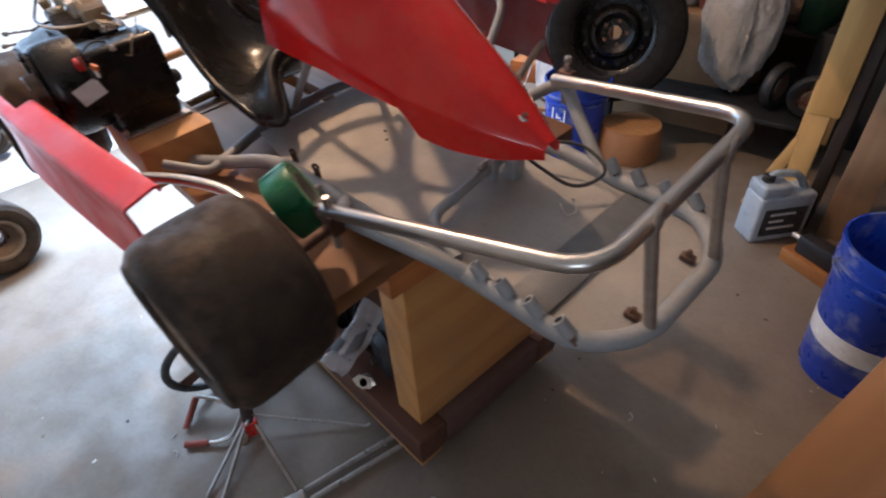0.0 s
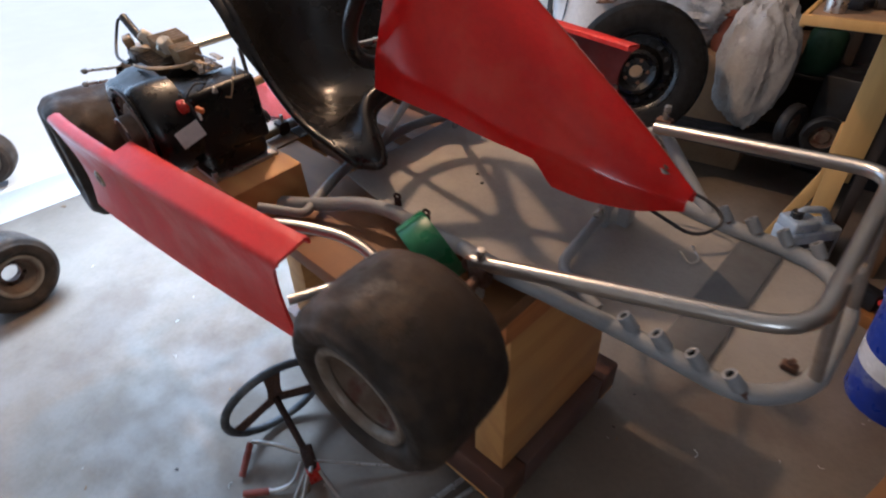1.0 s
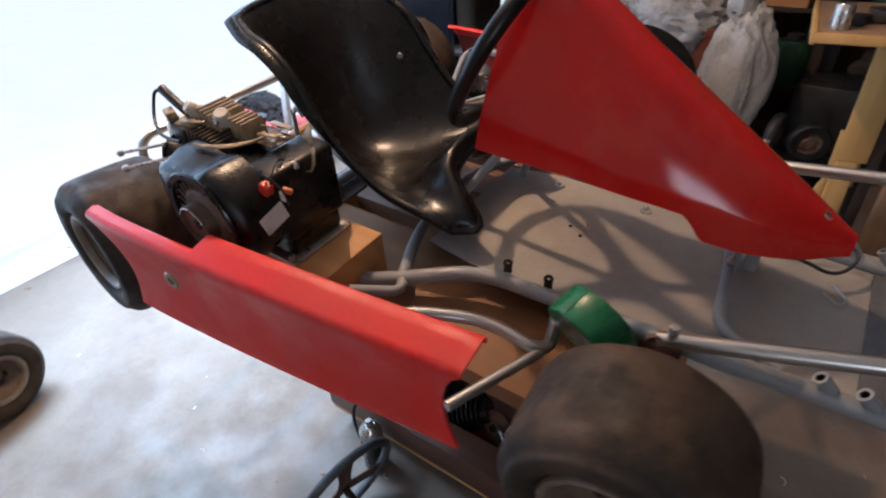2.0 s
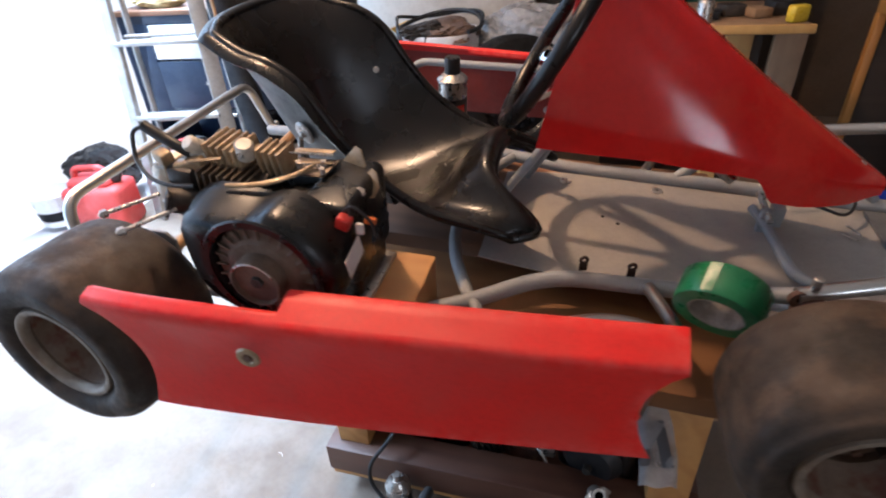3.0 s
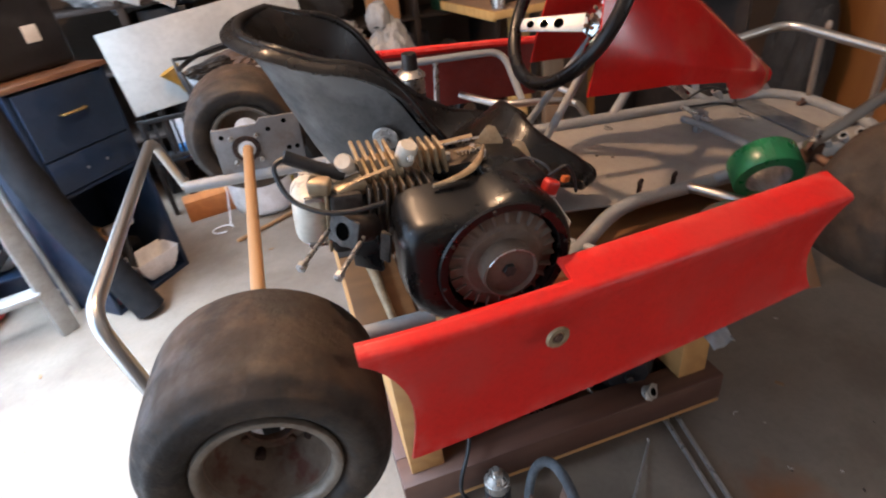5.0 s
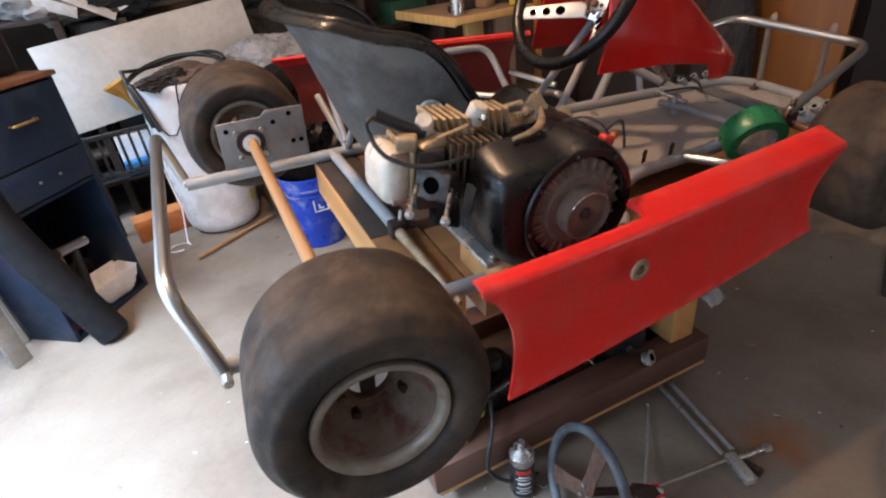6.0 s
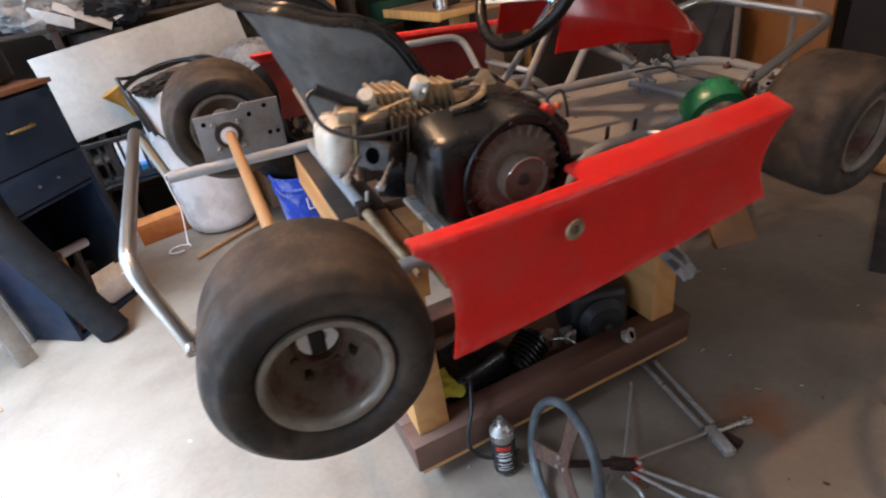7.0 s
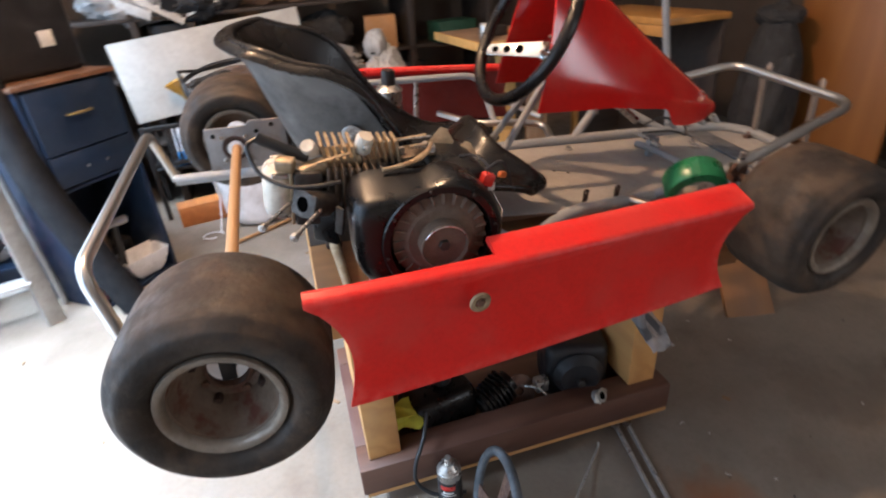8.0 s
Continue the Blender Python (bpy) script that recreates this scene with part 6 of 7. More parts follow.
# stump, car wheel, sacks
PLACE = MIDDLE
st = thing("log_slice", "short sawn log slice standing on the floor", "log", pose(0.575, 2.20, 0.0) @ Matrix.Scale(1.07, 4))
part("bark", lathe([(0, 0), (0.134, 0), (0.141, 0.02), (0.137, 0.08), (0.132, 0.145), (0.128, 0.15), (0, 0.15)], 40), wood("bark_wood", (0.33, 0.150, 0.058), (0.19, 0.080, 0.032), "z", rings=10), st)
part("cut_face", lathe([(0, 0.1505), (0.126, 0.1505), (0.127, 0.1525), (0, 0.1535)], 40), wood("cut_end", (0.37, 0.20, 0.085), (0.26, 0.13, 0.052), "z", rings=60), st, "sawn end with rings")
cw = thing("car_wheel", "spare car tyre on a black steel rim propped among the clutter", "car wheel", pose(0.405, 2.25, 0.55, 0, 0, 22) @ pose(0, 0, 0, -8, 0, 0))
turn = pose(0, 0, 0, -90, 0, 0)
part("tyre", moved(lathe([(0.185, -0.075), (0.20, -0.088), (0.25, -0.095), (0.29, -0.085), (0.305, -0.06), (0.308, 0), (0.305, 0.06), (0.29, 0.085), (0.25, 0.095), (0.20, 0.088), (0.185, 0.075)], 64, True), turn), TYRE, cw, "black road tyre")
steelrim = part("steel_rim", moved(lathe([(0.180, -0.075), (0.190, -0.078), (0.186, -0.065), (0.165, -0.05), (0.158, -0.01), (0.12, -0.018), (0.10, -0.048), (0.085, -0.052), (0.06, -0.03), (0.03, -0.03), (0.03, 0.0), (0.16, 0.01), (0.185, 0.075)], 56), turn), BLKPAINT, cw, "black pressed steel rim")
for k in range(14):
    a = 2 * math.pi * k / 14
    part("rim_slot", rod((0.138 * math.cos(a), -0.0185, 0.138 * math.sin(a)), (0.138 * math.cos(a), -0.006, 0.138 * math.sin(a)), 0.011, 12), RUBBER2, steelrim)
for k in range(5):
    a = 2 * math.pi * k / 5
    part("lug_hole", rod((0.052 * math.cos(a), -0.034, 0.052 * math.sin(a)), (0.052 * math.cos(a), -0.020, 0.052 * math.sin(a)), 0.009, 10), RUST, steelrim)
low = thing("low_rack", "low dark rack under the car wheel and the sack", "rack", pose(0.30, 2.36, 0.0))
part("top", box(0.0, 1.05, 0.0, 0.42, 0.222, 0.243, 0.003), CLUTTERDARK, low)
for x, y in ((0.02, 0.36), (0.98, 0.36), (0.5, 0.36), (0.02, 0.06)):
    part("leg", box(x, x + 0.04, y, y + 0.04, 0, 0.222, 0.002), CLUTTERDARK, low)
sack = thing("white_sack", "tall crumpled white plastic sack tied shut beside the car wheel", "sack", pose(0.84, 2.60, 0.0))
part("sack", moved(crumple(0.20, 21, (0.80, 0.60, 1.55), 0.22, 5, 0.35), Matrix.Translation((0, 0, 0.57))), SACKPL, sack)
part("neck", moved(crumple(0.07, 25, (0.9, 0.8, 1.3), 0.3, 4, 0.3), Matrix.Translation((-0.03, 0.02, 0.90))), SACKPL, sack, "gathered neck")
part("tie", moved(lathe([(0.040, 0), (0.050, 0.004), (0.050, 0.012), (0.040, 0.016)], 20, True), pose(-0.03, 0.02, 0.855)), DARKCLOTH, sack)
for x, y, z, r, rz in ((1.08, 2.52, 0.343, 0.10, 70), (1.22, 2.48, 0.333, 0.09, 10)):
    sw = thing("cart_wheel", "small black cart wheel among the clutter", "wheel", pose(x, y, z, 0, 0, rz), group="cart wheels")
    part("tyre", moved(lathe([(r * 0.6, -0.02), (r * 0.9, -0.024), (r, -0.012), (r, 0.012), (r * 0.9, 0.024), (r * 0.6, 0.02)], 36, True), turn), RUBBER2, sw)
    part("disc", moved(lathe([(0, -0.015), (r * 0.3, -0.014), (r * 0.35, -0.006), (r * 0.62, -0.01), (r * 0.62, 0.01), (0, 0.01)], 30), turn), RIM, sw)
solo("blue_grey_crate", box(-0.2, 0.2, -0.15, 0.15, 0, 0.5, 0.012), CLUTTERDARK, "dark box at the wall", "box", pose(1.35, 2.95, 0.0, 0, 0, -10))

# bench of raw timber
bench = thing("work_bench", "small bench knocked together from raw pale timber", "bench", pose(1.045, 1.74, 0.0, 0, 0, -2))
part("bench_top", box(0.016, 0.43, 0.023, 0.62, 0.930, 0.962, 0.002), DULLWOOD, bench, "brown bench top")
part("front_edge", box(0.0, 0.43, 0.0, 0.022, 0.936, 0.966, 0.003), BENCHWOOD, bench, "pale raw timber front edge")
part("end_edge", box(0.0, 0.0155, 0.0225, 0.62, 0.925, 0.966, 0.003), BENCHWOOD, bench)
part("leg", box(0.215, 0.315, 0.26, 0.30, 0.46, 0.925, 0.003), BENCHWOOD, bench, "wide pale timber leg")
part("leg", box(0.22, 0.29, 0.262, 0.298, 0.0, 0.459, 0.003), BENCHWOOD, bench, "narrower spliced lower leg")
part("splice", box(0.205, 0.305, 0.301, 0.325, 0.34, 0.56, 0.003), BENCHWOOD, bench, "pale splice block")
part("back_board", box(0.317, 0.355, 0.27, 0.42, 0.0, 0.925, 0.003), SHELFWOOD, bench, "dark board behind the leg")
part("brace", moved(box(-0.022, 0.022, -0.015, 0.015, 0.0, 0.62, 0.003), pose(0.115, 0.33, 0.0, 0, 18, 0)), BENCHWOOD, bench, "slanting pale brace")
part("leg", box(0.395, 0.515, 0.262, 0.300, 0.0, 0.925, 0.003), DULLWOOD, bench, "wide dull brown timber leg")
jug = thing("oil_jug", "silver-blue plastic oil jug with a handle on the floor", "jug", pose(1.295, 1.90, 0.0, 0, 0, 48))
body = box(-0.11, 0.11, -0.055, 0.055, 0.0, 0.20, 0.014, seg=3)
part("body", body, JUG, jug)
part("neck_block", moved(box(-0.11, 0.0, -0.05, 0.05, 0.0, 0.05, 0.012, seg=3), pose(0, 0, 0.195, 0, 0, 0)), JUG, jug)
part("handle", tube([(-0.09, 0, 0.235), (-0.06, 0, 0.275), (0.04, 0, 0.262), (0.095, 0, 0.185)], 0.014, radius=0.03), JUG, jug)
part("cap", rod((-0.075, 0, 0.24), (-0.075, 0, 0.272), 0.022, 20), BLKPLASTIC, jug)
part("label", box(-0.085, 0.085, -0.0565, -0.0552, 0.03, 0.15, 0), mat("jug_label", (0.035, 0.038, 0.045), 0.4, size=30), jug, "dark label", smooth=0)
for k, w in enumerate((0.10, 0.06, 0.11)):
    part("label_line", box(-0.06, -0.06 + w, -0.0575, -0.0567, 0.12 - 0.03 * k, 0.13 - 0.03 * k, 0), PAPER, jug, smooth=0)
vise = thing("bench_clamp", "dark steel clamp tool on a wooden block on the floor", "clamp", pose(1.50, 1.74, 0.0, 0, 0, -30))
part("block", box(-0.12, 0.12, -0.05, 0.07, 0, 0.05, 0.003), PANELWOOD, vise)
part("jaw", box(-0.09, 0.09, -0.03, 0.03, 0.05, 0.12, 0.008), CLUTTERDARK, vise)
part("screw", rod((-0.13, 0, 0.09), (0.14, 0, 0.09), 0.012), STEEL, vise)
part("red_grip", rod((0.10, -0.02, 0.10), (0.15, -0.04, 0.16), 0.012), PLASTICRED, vise)
solo("tape_measure", box(-0.035, 0.035, -0.02, 0.02, 0, 0.06, 0.01, seg=3), mat("yellow_plastic", (0.65, 0.47, 0.03), 0.4, size=20), "yellow tape measure on the bench", "tape measure", pose(1.43, 1.80, 0.963, 0, 0, 20))
solo("bench_can", lathe([(0, 0), (0.03, 0), (0.03, 0.07), (0.026, 0.078), (0, 0.078)], 24), STEEL, "small tin on the bench", "tin", pose(1.12, 1.84, 0.963))

rng = random.Random(41)
for k in range(4):
    w, h = rng.uniform(0.05, 0.09), rng.uniform(0.02, 0.06)
    solo("bench_box", box(-w / 2, w / 2, -0.04, 0.04, 0, h, 0.006), (CLUTTERDARK, GRIME, CARDBOARD)[k % 3], ("dark plastic box on the bench", "grimy metal part on the bench", "small brown carton on the bench")[k % 3], "box", pose(1.17 + 0.085 * k, 1.93 + 0.05 * (k % 2), 0.963, 0, 0, rng.uniform(-30, 30)), group="clutter on the bench")

# desk end of orange veneer beside the bench, and the grey pipe in front of it
PLACE = Matrix.Translation((0, 0, FLOOR))
DESKWOOD = wood("orange_desk_veneer", (0.50, 0.235, 0.055), (0.38, 0.165, 0.036), "z", rough=0.45, rings=14)
desk = thing("old_desk", "old orange-veneered desk with a dark open knee space", "desk", pose(1.82, 1.50, 0.0))
part("desk_top", box(0.0, 0.38, 0.0, 0.74, 0.955, 0.985, 0.003), DESKWOOD, desk, "orange veneered top")
part("apron", box(0.004, 0.024, 0.006, 0.734, 0.905, 0.954, 0.002), DESKWOOD, desk, "orange veneered apron")
part("post", box(0.002, 0.036, 0.700, 0.735, 0.0, 0.904, 0.003), DESKWOOD, desk, "orange corner post")
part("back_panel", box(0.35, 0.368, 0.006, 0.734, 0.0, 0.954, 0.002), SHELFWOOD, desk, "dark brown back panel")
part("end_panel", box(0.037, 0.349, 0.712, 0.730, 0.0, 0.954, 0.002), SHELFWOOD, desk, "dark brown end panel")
pipe = thing("steel_pipe", "dull grey steel pipe leaning beside the desk", "pipe", pose(1.955, 1.455, 0.0, 0, -10.6, 0))
part("pipe", lathe([(0.013, 0.003), (0.016, 0.003), (0.016, 1.75), (0.013, 1.75)], 24, True), GREY, pipe)
part("end_cap", lathe([(0, 0.0), (0.0175, 0.0), (0.0175, 0.03), (0.0162, 0.03)], 24), RUBBER2, pipe, "black rubber cap")

# aluminium step ladder
PLACE = DOORSIDE
lad = thing("step_ladder", "grey aluminium step ladder standing folded near the door", "ladder", Matrix())
feet = (Vector((-1.48, 1.74, 0.0)), Vector((-1.01, 1.835, 0.0)))
tops = (Vector((-1.41, 1.86, 1.75)), Vector((-1.06, 1.92, 1.75)))
for a, b in zip(feet, tops):
    d = (b - a)
    m = Matrix.Translation(a) @ d.to_track_quat("Z", "Y").to_matrix().to_4x4() @ pose(0, 0, 0, 0, 0, 100)
    part("rail", moved(box(-0.012, 0.012, -0.035, 0.035, 0, d.length, 0.003), m), ALUPAINT, lad)
for k in range(5):
    f = (0.22 + 0.335 * k) / 1.75
    p, q = feet[0].lerp(tops[0], f), feet[1].lerp(tops[1], f)
    d = q - p
    m = Matrix.Translation(p) @ Matrix.Rotation(math.atan2(d.y, d.x), 4, "Z")
    part("tread", moved(box(0.012, d.length - 0.012, -0.045, 0.04, -0.018, 0.0, 0.003), m), ALUPAINT, lad)
for k, (a, b) in enumerate(zip(feet, tops)):
    off = Vector((0.02 - 0.02 * k, 0.16, 0))
    part("rear_leg", tube([a + off, b + Vector((0, 0.05, 0))], 0.014, seg=8), ALUPAINT, lad)
for z in (0.12, 0.5, 0.9):
    part("rear_bar", rod(feet[0] + Vector((0.05, 0.16 - 0.05 * z, z)), feet[1] + Vector((-0.02, 0.16 - 0.05 * z, z)), 0.009), ALUPAINT, lad)
# black foam tube leaning beside the ladder
PLACE = WEST
foam = thing("black_tube", "thick black foam-covered tube leaning beside the ladder", "tube", Matrix())
part("foam", tube([(-0.700, 1.79, 0.02), (-0.882, 1.84, 0.58), (-0.950, 1.90, 1.35)], 0.064, seg=24, radius=0.2), FOAM, foam)
part("seam_tape", tube([(-0.925, 1.815, 1.0), (-0.957, 1.839, 1.34)], 0.011, seg=10), mat("brown_tape", (0.24, 0.12, 0.04), 0.4, size=20), foam, "strip of brown tape along the seam")
solo("clear_tub", thick(grid(lambda a, b: Vector((0.22 * (a - 0.5) * (0.8 + 0.2 * max(abs(2 * a - 1), abs(2 * b - 1)) ** 5), 0.15 * (b - 0.5), 0.12 * max(abs(2 * a - 1), abs(2 * b - 1)) ** 5)), 20, 20), 0.002), WHITEPL, "cloudy white plastic tub at the foot of the open cabinet", "tub", in_cab @ pose(0.075, 0.06, 0.0225, 0, 0, -8))

# gas can and things by the door
PLACE = DOORSIDE
gas = thing("gas_can", "red plastic petrol can on the floor by the door", "gas can", pose(-1.72, 1.66, 0.0, 0, 0, 12))
part("body", box(-0.15, 0.15, -0.10, 0.10, 0, 0.24, 0.035, seg=4), GASRED, gas)
part("shoulder", box(-0.12, 0.10, -0.07, 0.07, 0.22, 0.28, 0.03, seg=4), GASRED, gas)
part("handle", tube([(-0.10, 0, 0.25), (-0.09, 0, 0.32), (0.05, 0, 0.32), (0.08, 0, 0.26)], 0.016, radius=0.03), GASRED, gas)
part("cap", rod((0.10, 0, 0.25), (0.125, 0, 0.31), 0.03, 20), BLKPLASTIC, gas)
gas2 = copy_thing(gas, PLACE @ pose(-1.45, 2.02, 0.0, 0, 0, 70))
chest = thing("blue_work_cabinet", "navy blue cabinet with a white drawer and cluttered open shelf", "cabinet", pose(-1.33, 2.20, 0.0, 0, 0, 4))
CW = 0.40
for x in (-CW, CW - 0.03):
    part("side_panel", box(x, x + 0.03, 0, 0.42, 0, 0.94, 0.003), NAVY, chest)
part("back_panel", box(-CW + 0.031, CW - 0.031, 0.405, 0.42, 0.05, 0.94, 0.002), NAVY, chest)
part("top_board", box(-CW - 0.01, CW + 0.01, -0.015, 0.43, 0.941, 0.965, 0.003), DECKWOOD, chest, "worn wooden top board")
part("top_rail", box(-CW + 0.031, CW - 0.031, 0.0, 0.025, 0.90, 0.94, 0.002), NAVY, chest)
part("white_drawer", box(-0.23, 0.04, -0.008, 0.012, 0.725, 0.895, 0.004), WHITEPL, chest, "white drawer front")
part("drawer", box(0.07, CW - 0.035, -0.008, 0.012, 0.725, 0.895, 0.004), NAVY, chest)
part("stile", box(-CW + 0.031, -0.24, 0.0, 0.025, 0.45, 0.90, 0.002), NAVY, chest)
part("door", box(-0.235, 0.06, -0.008, 0.014, 0.46, 0.712, 0.004), NAVY, chest)
part("door", box(0.07, CW - 0.035, -0.008, 0.014, 0.46, 0.712, 0.004), NAVY, chest)
for x in (0.03, 0.10):
    part("knob", rod((x, -0.008, 0.60), (x, -0.026, 0.60), 0.009, 12), STEEL, chest)
part("shelf", box(-CW + 0.031, CW - 0.031, 0.0, 0.40, 0.430, 0.450, 0.002), NAVY, chest)
part("bottom_shelf", box(-CW + 0.031, CW - 0.031, 0.0, 0.40, 0.115, 0.135, 0.002), NAVY, chest)
part("plinth", box(-CW + 0.031, CW - 0.031, 0.02, 0.04, 0.0, 0.114, 0.002), NAVY, chest)
on_chest = pose(-1.33, 2.20, 0.0, 0, 0, 4)
solo("brown_box", box(-0.07, 0.07, -0.05, 0.05, -0.04, 0.04, 0.004), CARDBOARD, "brown carton tipped on the cabinet's open shelf", "box", on_chest @ pose(-0.10, 0.10, 0.215, 0, -38, 15))
solo("white_scrap", crumple(0.065, 71, (1.3, 0.7, 0.8), 0.4, 4), PAPER, "crumpled white paper on the cabinet's open shelf", "paper", on_chest @ pose(-0.24, 0.08, 0.19))
solo("white_scrap", crumple(0.05, 73, (1.2, 0.8, 0.9), 0.4, 4), PAPER, "crumpled white paper on the cabinet's open shelf", "paper", on_chest @ pose(0.02, 0.12, 0.18))
solo("black_bar", box(-0.15, 0.15, -0.014, 0.014, -0.018, 0.018, 0.004), CLUTTERDARK, "black bar leaning in the cabinet's open shelf", "bar", on_chest @ pose(0.08, 0.06, 0.235, 0, -42, 0))
solo("grey_tool", box(-0.11, 0.11, -0.04, 0.04, -0.035, 0.035, 0.012, seg=3), JUG, "grey power tool on the cabinet's open shelf", "tool", on_chest @ pose(0.23, 0.14, 0.172, 0, 0, 20))
solo("yellow_cloth", crumple(0.09, 77, (1.6, 0.9, 0.45), 0.35, 4), mat("faded_yellow_cloth", (0.46, 0.38, 0.20), 0.85, other=(0.34, 0.26, 0.14), size=14), "faded yellow cloth on the blue cabinet", "cloth", on_chest @ pose(-0.20, 0.12, 1.0))
pail = thing("white_pail", "white plastic pail with a dark band by the petrol cans", "pail", pose(-2.03, 1.66, 0.0))
part("body", lathe([(0, 0), (0.085, 0), (0.095, 0.01), (0.11, 0.17), (0.114, 0.175), (0.108, 0.178), (0.09, 0.02), (0, 0.015)], 32), WHITEPL, pail)
part("band", lathe([(0.094, 0.03), (0.097, 0.032), (0.103, 0.09), (0.100, 0.092)], 32, True), FOAM, pail)
solo("dark_bag", crumple(0.18, 31, (1.2, 0.9, 0.8), 0.32, 5), DARKCLOTH, "dark green rubbish bag by the door", "bag", pose(-2.05, 2.05, 0.13))

# loose kart wheels by the door
PLACE = plan(-0.88, -0.12, -0.13, 0.0, 2.0, 1.10)
w1 = wheel(pose(-0.88, -0.12, 0.135, 0, 0, 100), 0.135, 0.14, 0.07, "loose slick kart wheel standing on the floor by the door")
w2 = wheel(pose(-2.03, 0.17, 0.125, 0, 0, 60), 0.125, 0.14, 0.07, "loose slick kart wheel standing on the floor by the door")
PLACE = EAST
solo("door_mat", box(-0.40, 0.40, -0.25, 0.25, 0, 0.008, 0.002), DARKCLOTH, "dark rubber mat on the floor", "mat", pose(2.13, 0.05, 0.0, 0, 0, 20))
solo("bowl_sack", crumple(0.14, 41, (1.0, 0.9, 0.9), 0.32, 5), BAGPL, "crumpled white bag by the east wall", "bag", pose(2.70, 0.62, 0.12))
solo("brown_bowl", lump(0.11, 43, (1.0, 0.9, 0.7), 0.12, 4), mat("tan_paper", (0.42, 0.235, 0.09), 0.7, other=(0.30, 0.16, 0.06), size=9), "rounded brown paper parcel on the floor", "parcel", pose(2.56, 0.46, 0.07))
cup = thing("dark_cabinet", "dark brown-black cupboard with two doors at the east wall", "cupboard", pose(2.98, 0.38, 0.0, 0, 0, 90))
CUPB = wood("black_brown_cupboard", (0.014, 0.009, 0.007), (0.009, 0.006, 0.005), "z", rough=0.7)
part("body", box(-0.45, 0.45, -0.3, 0.28, 0, 1.5, 0.006), CUPB, cup)
for x in (-0.225, 0.225):
    d = part("door", box(x - 0.220, x + 0.220, 0.281, 0.300, 0.06, 1.47, 0.004), CUPB, cup)
    part("knob", rod((x - math.copysign(0.18, x), 0.30, 0.8), (x - math.copysign(0.18, x), 0.325, 0.8), 0.012, 14), BRASS, d)

# shelves and dark clutter along the north wall
PLACE = WEST
shelf = thing("wall_shelf", "dark wooden shelving against the wall", "shelves", pose(0.9, 3.2, 0.0))
for z in (0.40, 0.78, 1.10, 1.55):
    part("board", box(-2.2, 0.74, -0.2, 0.24, z, z + 0.02, 0.002), SHELFWOOD, shelf)
for x in (-2.2, -1.42, 0.2, 0.76):
    part("post", box(x - 0.02, x + 0.02, -0.2, 0.24, 0, 1.9, 0.002), SHELFWOOD, shelf)
rng = random.Random(5)
kinds = [(CLUTTERDARK, "black plastic box on the shelves"), (CLUTTERDARK, "dark plastic box on the shelves"), (DARKCLOTH, "dark bundle on the shelves"), (BROWNCLOTH, "brown bundle on the shelves")]
for z in (0.421, 0.801, 1.121):
    x = -0.45 if z < 1 else 0.1
    while x < 1.3:
        w, h = rng.uniform(0.16, 0.34), rng.uniform(0.14, 0.36)
        mm, nm = kinds[rng.randrange(4)]
        h = min(h, 0.27)
        if z > 0.5 and z < 1 and (x + w > 0.76 and x < 1.06 or x + w > 1.24 and x < 1.56):
            x += 0.08
            continue
        if mm in (DARKCLOTH, BROWNCLOTH):
            solo("cloth_roll", crumple(w * 0.5, x * 7 + z, (1, 0.7, min(0.9, h / w)), 0.35, 4), mm, nm, "cloth", pose(x + w / 2, 3.2, z + w * 0.5 * min(0.9, h / w) * 0.85), group="clutter on the shelves")
        else:
            solo("carton", box(-w / 2, w / 2, -0.14, 0.16, 0, h, 0.006), mm, nm, "box", pose(x + w / 2, 3.2, z, 0, 0, rng.uniform(-9, 9)), group="clutter on the shelves")
        x += w + rng.uniform(0.03, 0.1)

solo("orange_carton", box(-0.10, 0.10, -0.08, 0.08, 0, 0.20, 0.004), mat("orange_card", (0.46, 0.225, 0.085), 0.8, other=(0.36, 0.165, 0.06), size=8), "orange-brown cardboard carton on the shelves", "box", pose(0.91, 3.10, 0.801, 0, 0, -12))
solo("green_box", box(-0.14, 0.14, -0.10, 0.10, 0, 0.13, 0.008), GREENBOX, "dark green box on the shelves", "box", pose(1.40, 3.06, 0.801, 0, 0, 6))
# plastic bags and pale offcuts heaped on the upper shelf
solo("plastic_bag", crumple(0.20, 61, (1.5, 0.7, 0.85), 0.4, 5), BAGPL, "crumpled grey-white plastic bag heaped on the shelf", "plastic bag", pose(-0.46, 3.12, 1.26))
solo("dark_jacket", crumple(0.17, 67, (1.3, 0.7, 0.7), 0.4, 5), CLUTTERDARK, "black jacket heaped on the shelf", "jacket", pose(-0.16, 3.06, 1.21))
for k, (x, z, rx, ry, rz, length, w) in enumerate(((-0.50, 1.165, 20, 24, -12, 0.10, 0.030), (-0.36, 1.150, -15, 32, 8, 0.13, 0.022), (-0.26, 1.160, 30, 15, 20, 0.09, 0.035), (-0.12, 1.165, -25, -20, -10, 0.12, 0.024))):
    solo("offcut", box(-length, length, -0.003, 0.003, -w, w, 0.002), PAPER if k != 2 else CLUTTERDARK, "pale trim offcut lying in the heap" if k != 2 else "black trim offcut lying in the heap", "offcut", pose(x, 2.985, z, rx, ry, rz), group="offcuts on the shelf")
can = thing("grey_canister", "dark grey-green canister on the shelves", "canister", pose(0.98, 3.08, 0.421))
part("body", lathe([(0, 0), (0.085, 0), (0.09, 0.01), (0.09, 0.19), (0.075, 0.215), (0, 0.22)], 28), GREENBOX, can)
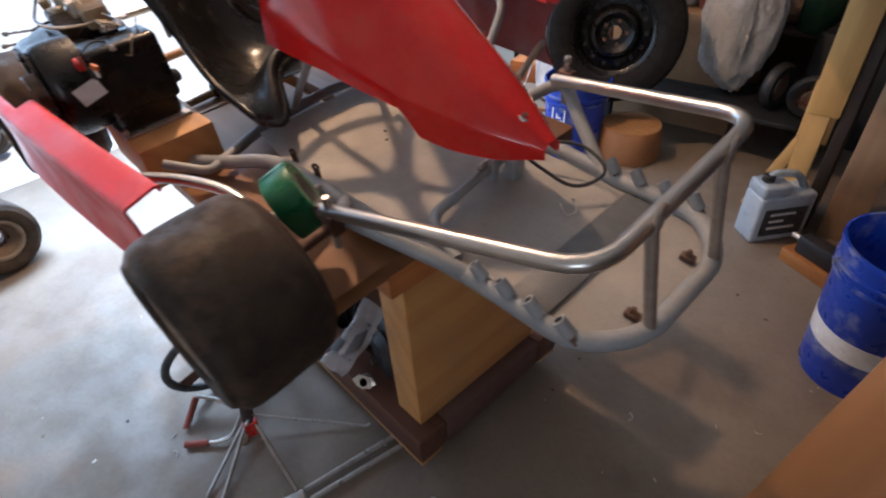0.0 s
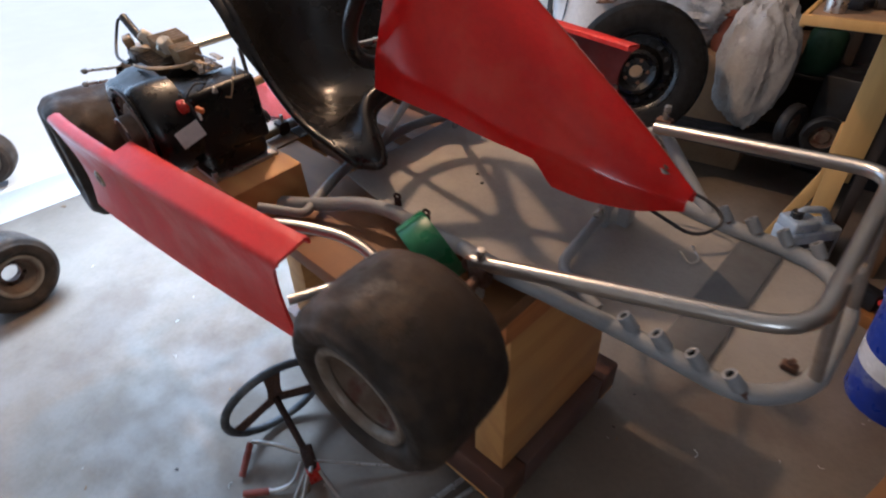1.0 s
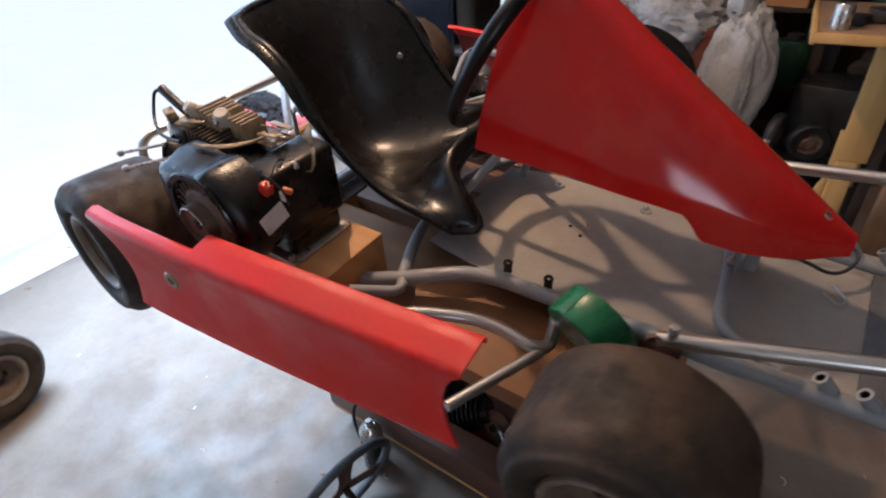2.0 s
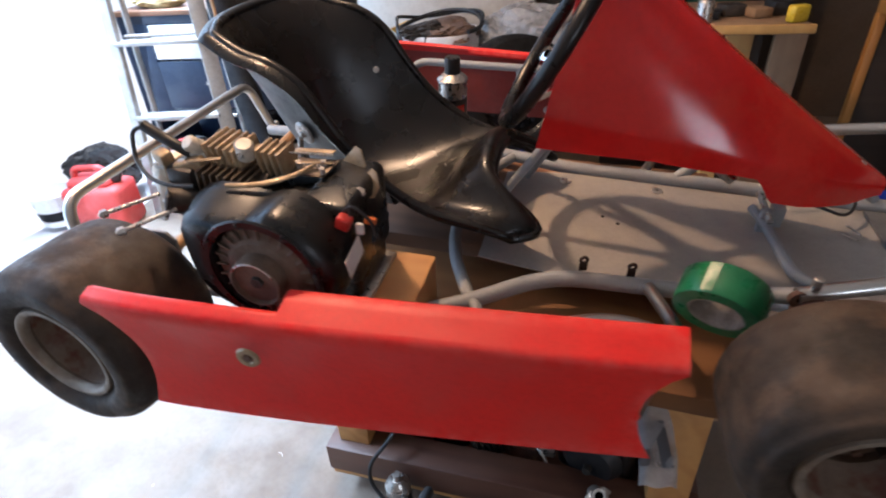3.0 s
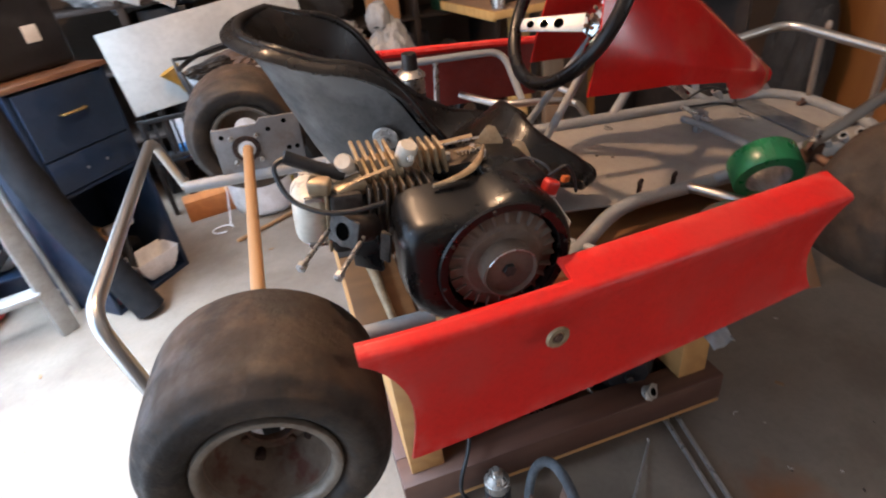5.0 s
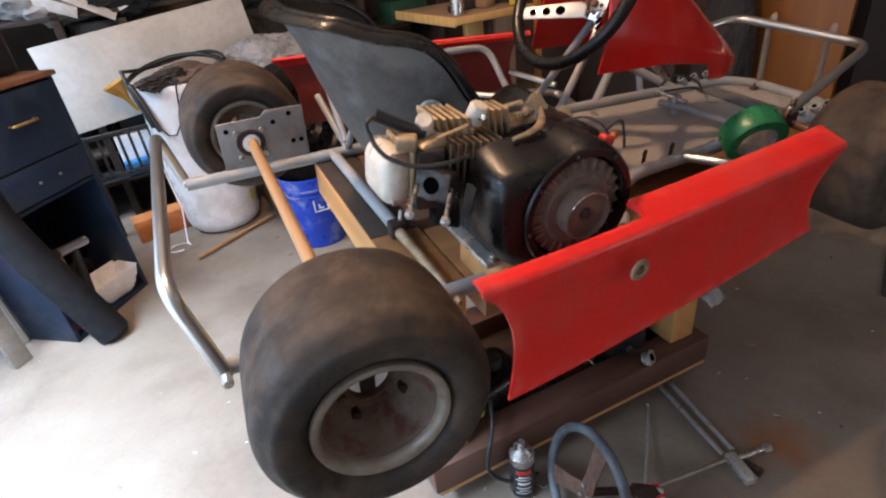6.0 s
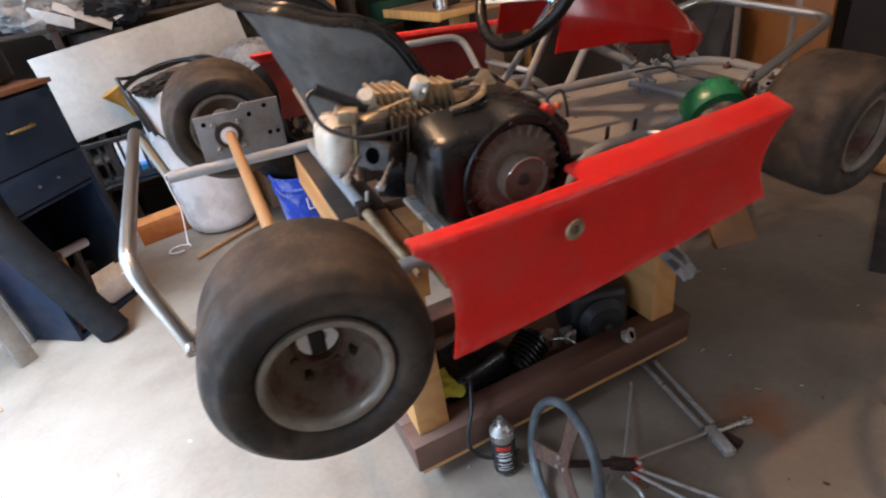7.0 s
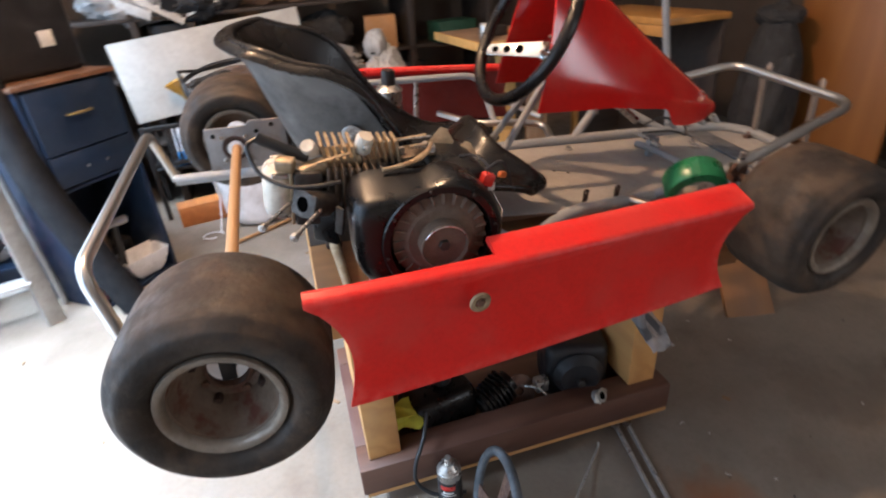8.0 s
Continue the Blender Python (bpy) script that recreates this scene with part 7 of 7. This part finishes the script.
part("lid", lathe([(0, 0.222), (0.04, 0.222), (0.04, 0.245), (0, 0.25)], 20), CLUTTERDARK, can)

# grit, wood chips and dead leaves on the floor
PLACE = Matrix.Translation((0, 0, FLOOR))
bm = bmesh.new()
rng = random.Random(11)
for k in range(80):
    x, y, s = rng.uniform(-1.9, 2.3), rng.uniform(-0.9, 2.2), rng.choice((0.004, 0.005, 0.007, 0.012))
    n0 = len(bm.verts)
    box(-s, s, -s * rng.uniform(0.25, 0.6), s * 0.4, 0, s * 0.35, 0, bm)
    moved(bm, pose(x, y, 0.0003, 0, 0, rng.uniform(0, 360)), n0)
solo("floor_grit", bm, CARDBOARD, "wood chips and grit scattered on the concrete floor", "debris", kind="stuff", smooth=0)

bm = bmesh.new()
rng = random.Random(37)
for k in range(26):
    x, y = rng.uniform(-0.3, 1.7), rng.uniform(-0.5, 1.6)
    r0, a0, span = rng.uniform(0.006, 0.014), rng.uniform(0, 6.3), rng.uniform(1.0, 2.6)
    tube([(x + r0 * math.cos(a0 + span * j / 5), y + r0 * math.sin(a0 + span * j / 5), 0.0016 + 0.001 * (j % 2)) for j in range(6)], rng.uniform(0.0007, 0.0016), seg=5, radius=0, bm=bm)
solo("wood_shavings", bm, LITTER, "pale curled shavings scattered on the concrete floor", "debris", kind="stuff", smooth=40)

bm = bmesh.new()
rng = random.Random(53)
for k in range(22):
    x, y, w = rng.uniform(0.1, 2.0), rng.uniform(-0.4, 1.7), rng.uniform(0.004, 0.013)
    n0 = len(bm.verts)
    prism([(w * rng.uniform(0.5, 1.0) * math.cos(1.05 * j), 0.6 * w * rng.uniform(0.4, 1.0) * math.sin(1.05 * j)) for j in range(6)], 0.0012, 0, bm)
    moved(bm, pose(x, y, 0.0005, rng.uniform(-8, 8), 0, rng.uniform(0, 360)), n0)
solo("dead_leaf_bits", bm, SHELFWOOD, "dark dead leaf bits scattered on the concrete floor", "debris", kind="stuff", smooth=0)

bm = bmesh.new()
rng = random.Random(23)
for k in range(45):
    x, y, s = rng.uniform(-1.5, 1.6), rng.uniform(-0.9, 1.9), rng.choice((0.002, 0.003, 0.004, 0.006))
    n0 = len(bm.verts)
    box(-s, s, -s * rng.uniform(0.2, 0.7), s * 0.4, 0, s * 0.2, 0, bm)
    moved(bm, pose(x, y, 0.0003, rng.uniform(0, 12), 0, rng.uniform(0, 360)), n0)
solo("paper_litter", bm, LITTER, "tiny pale scraps scattered on the concrete floor", "debris", kind="stuff", smooth=0)
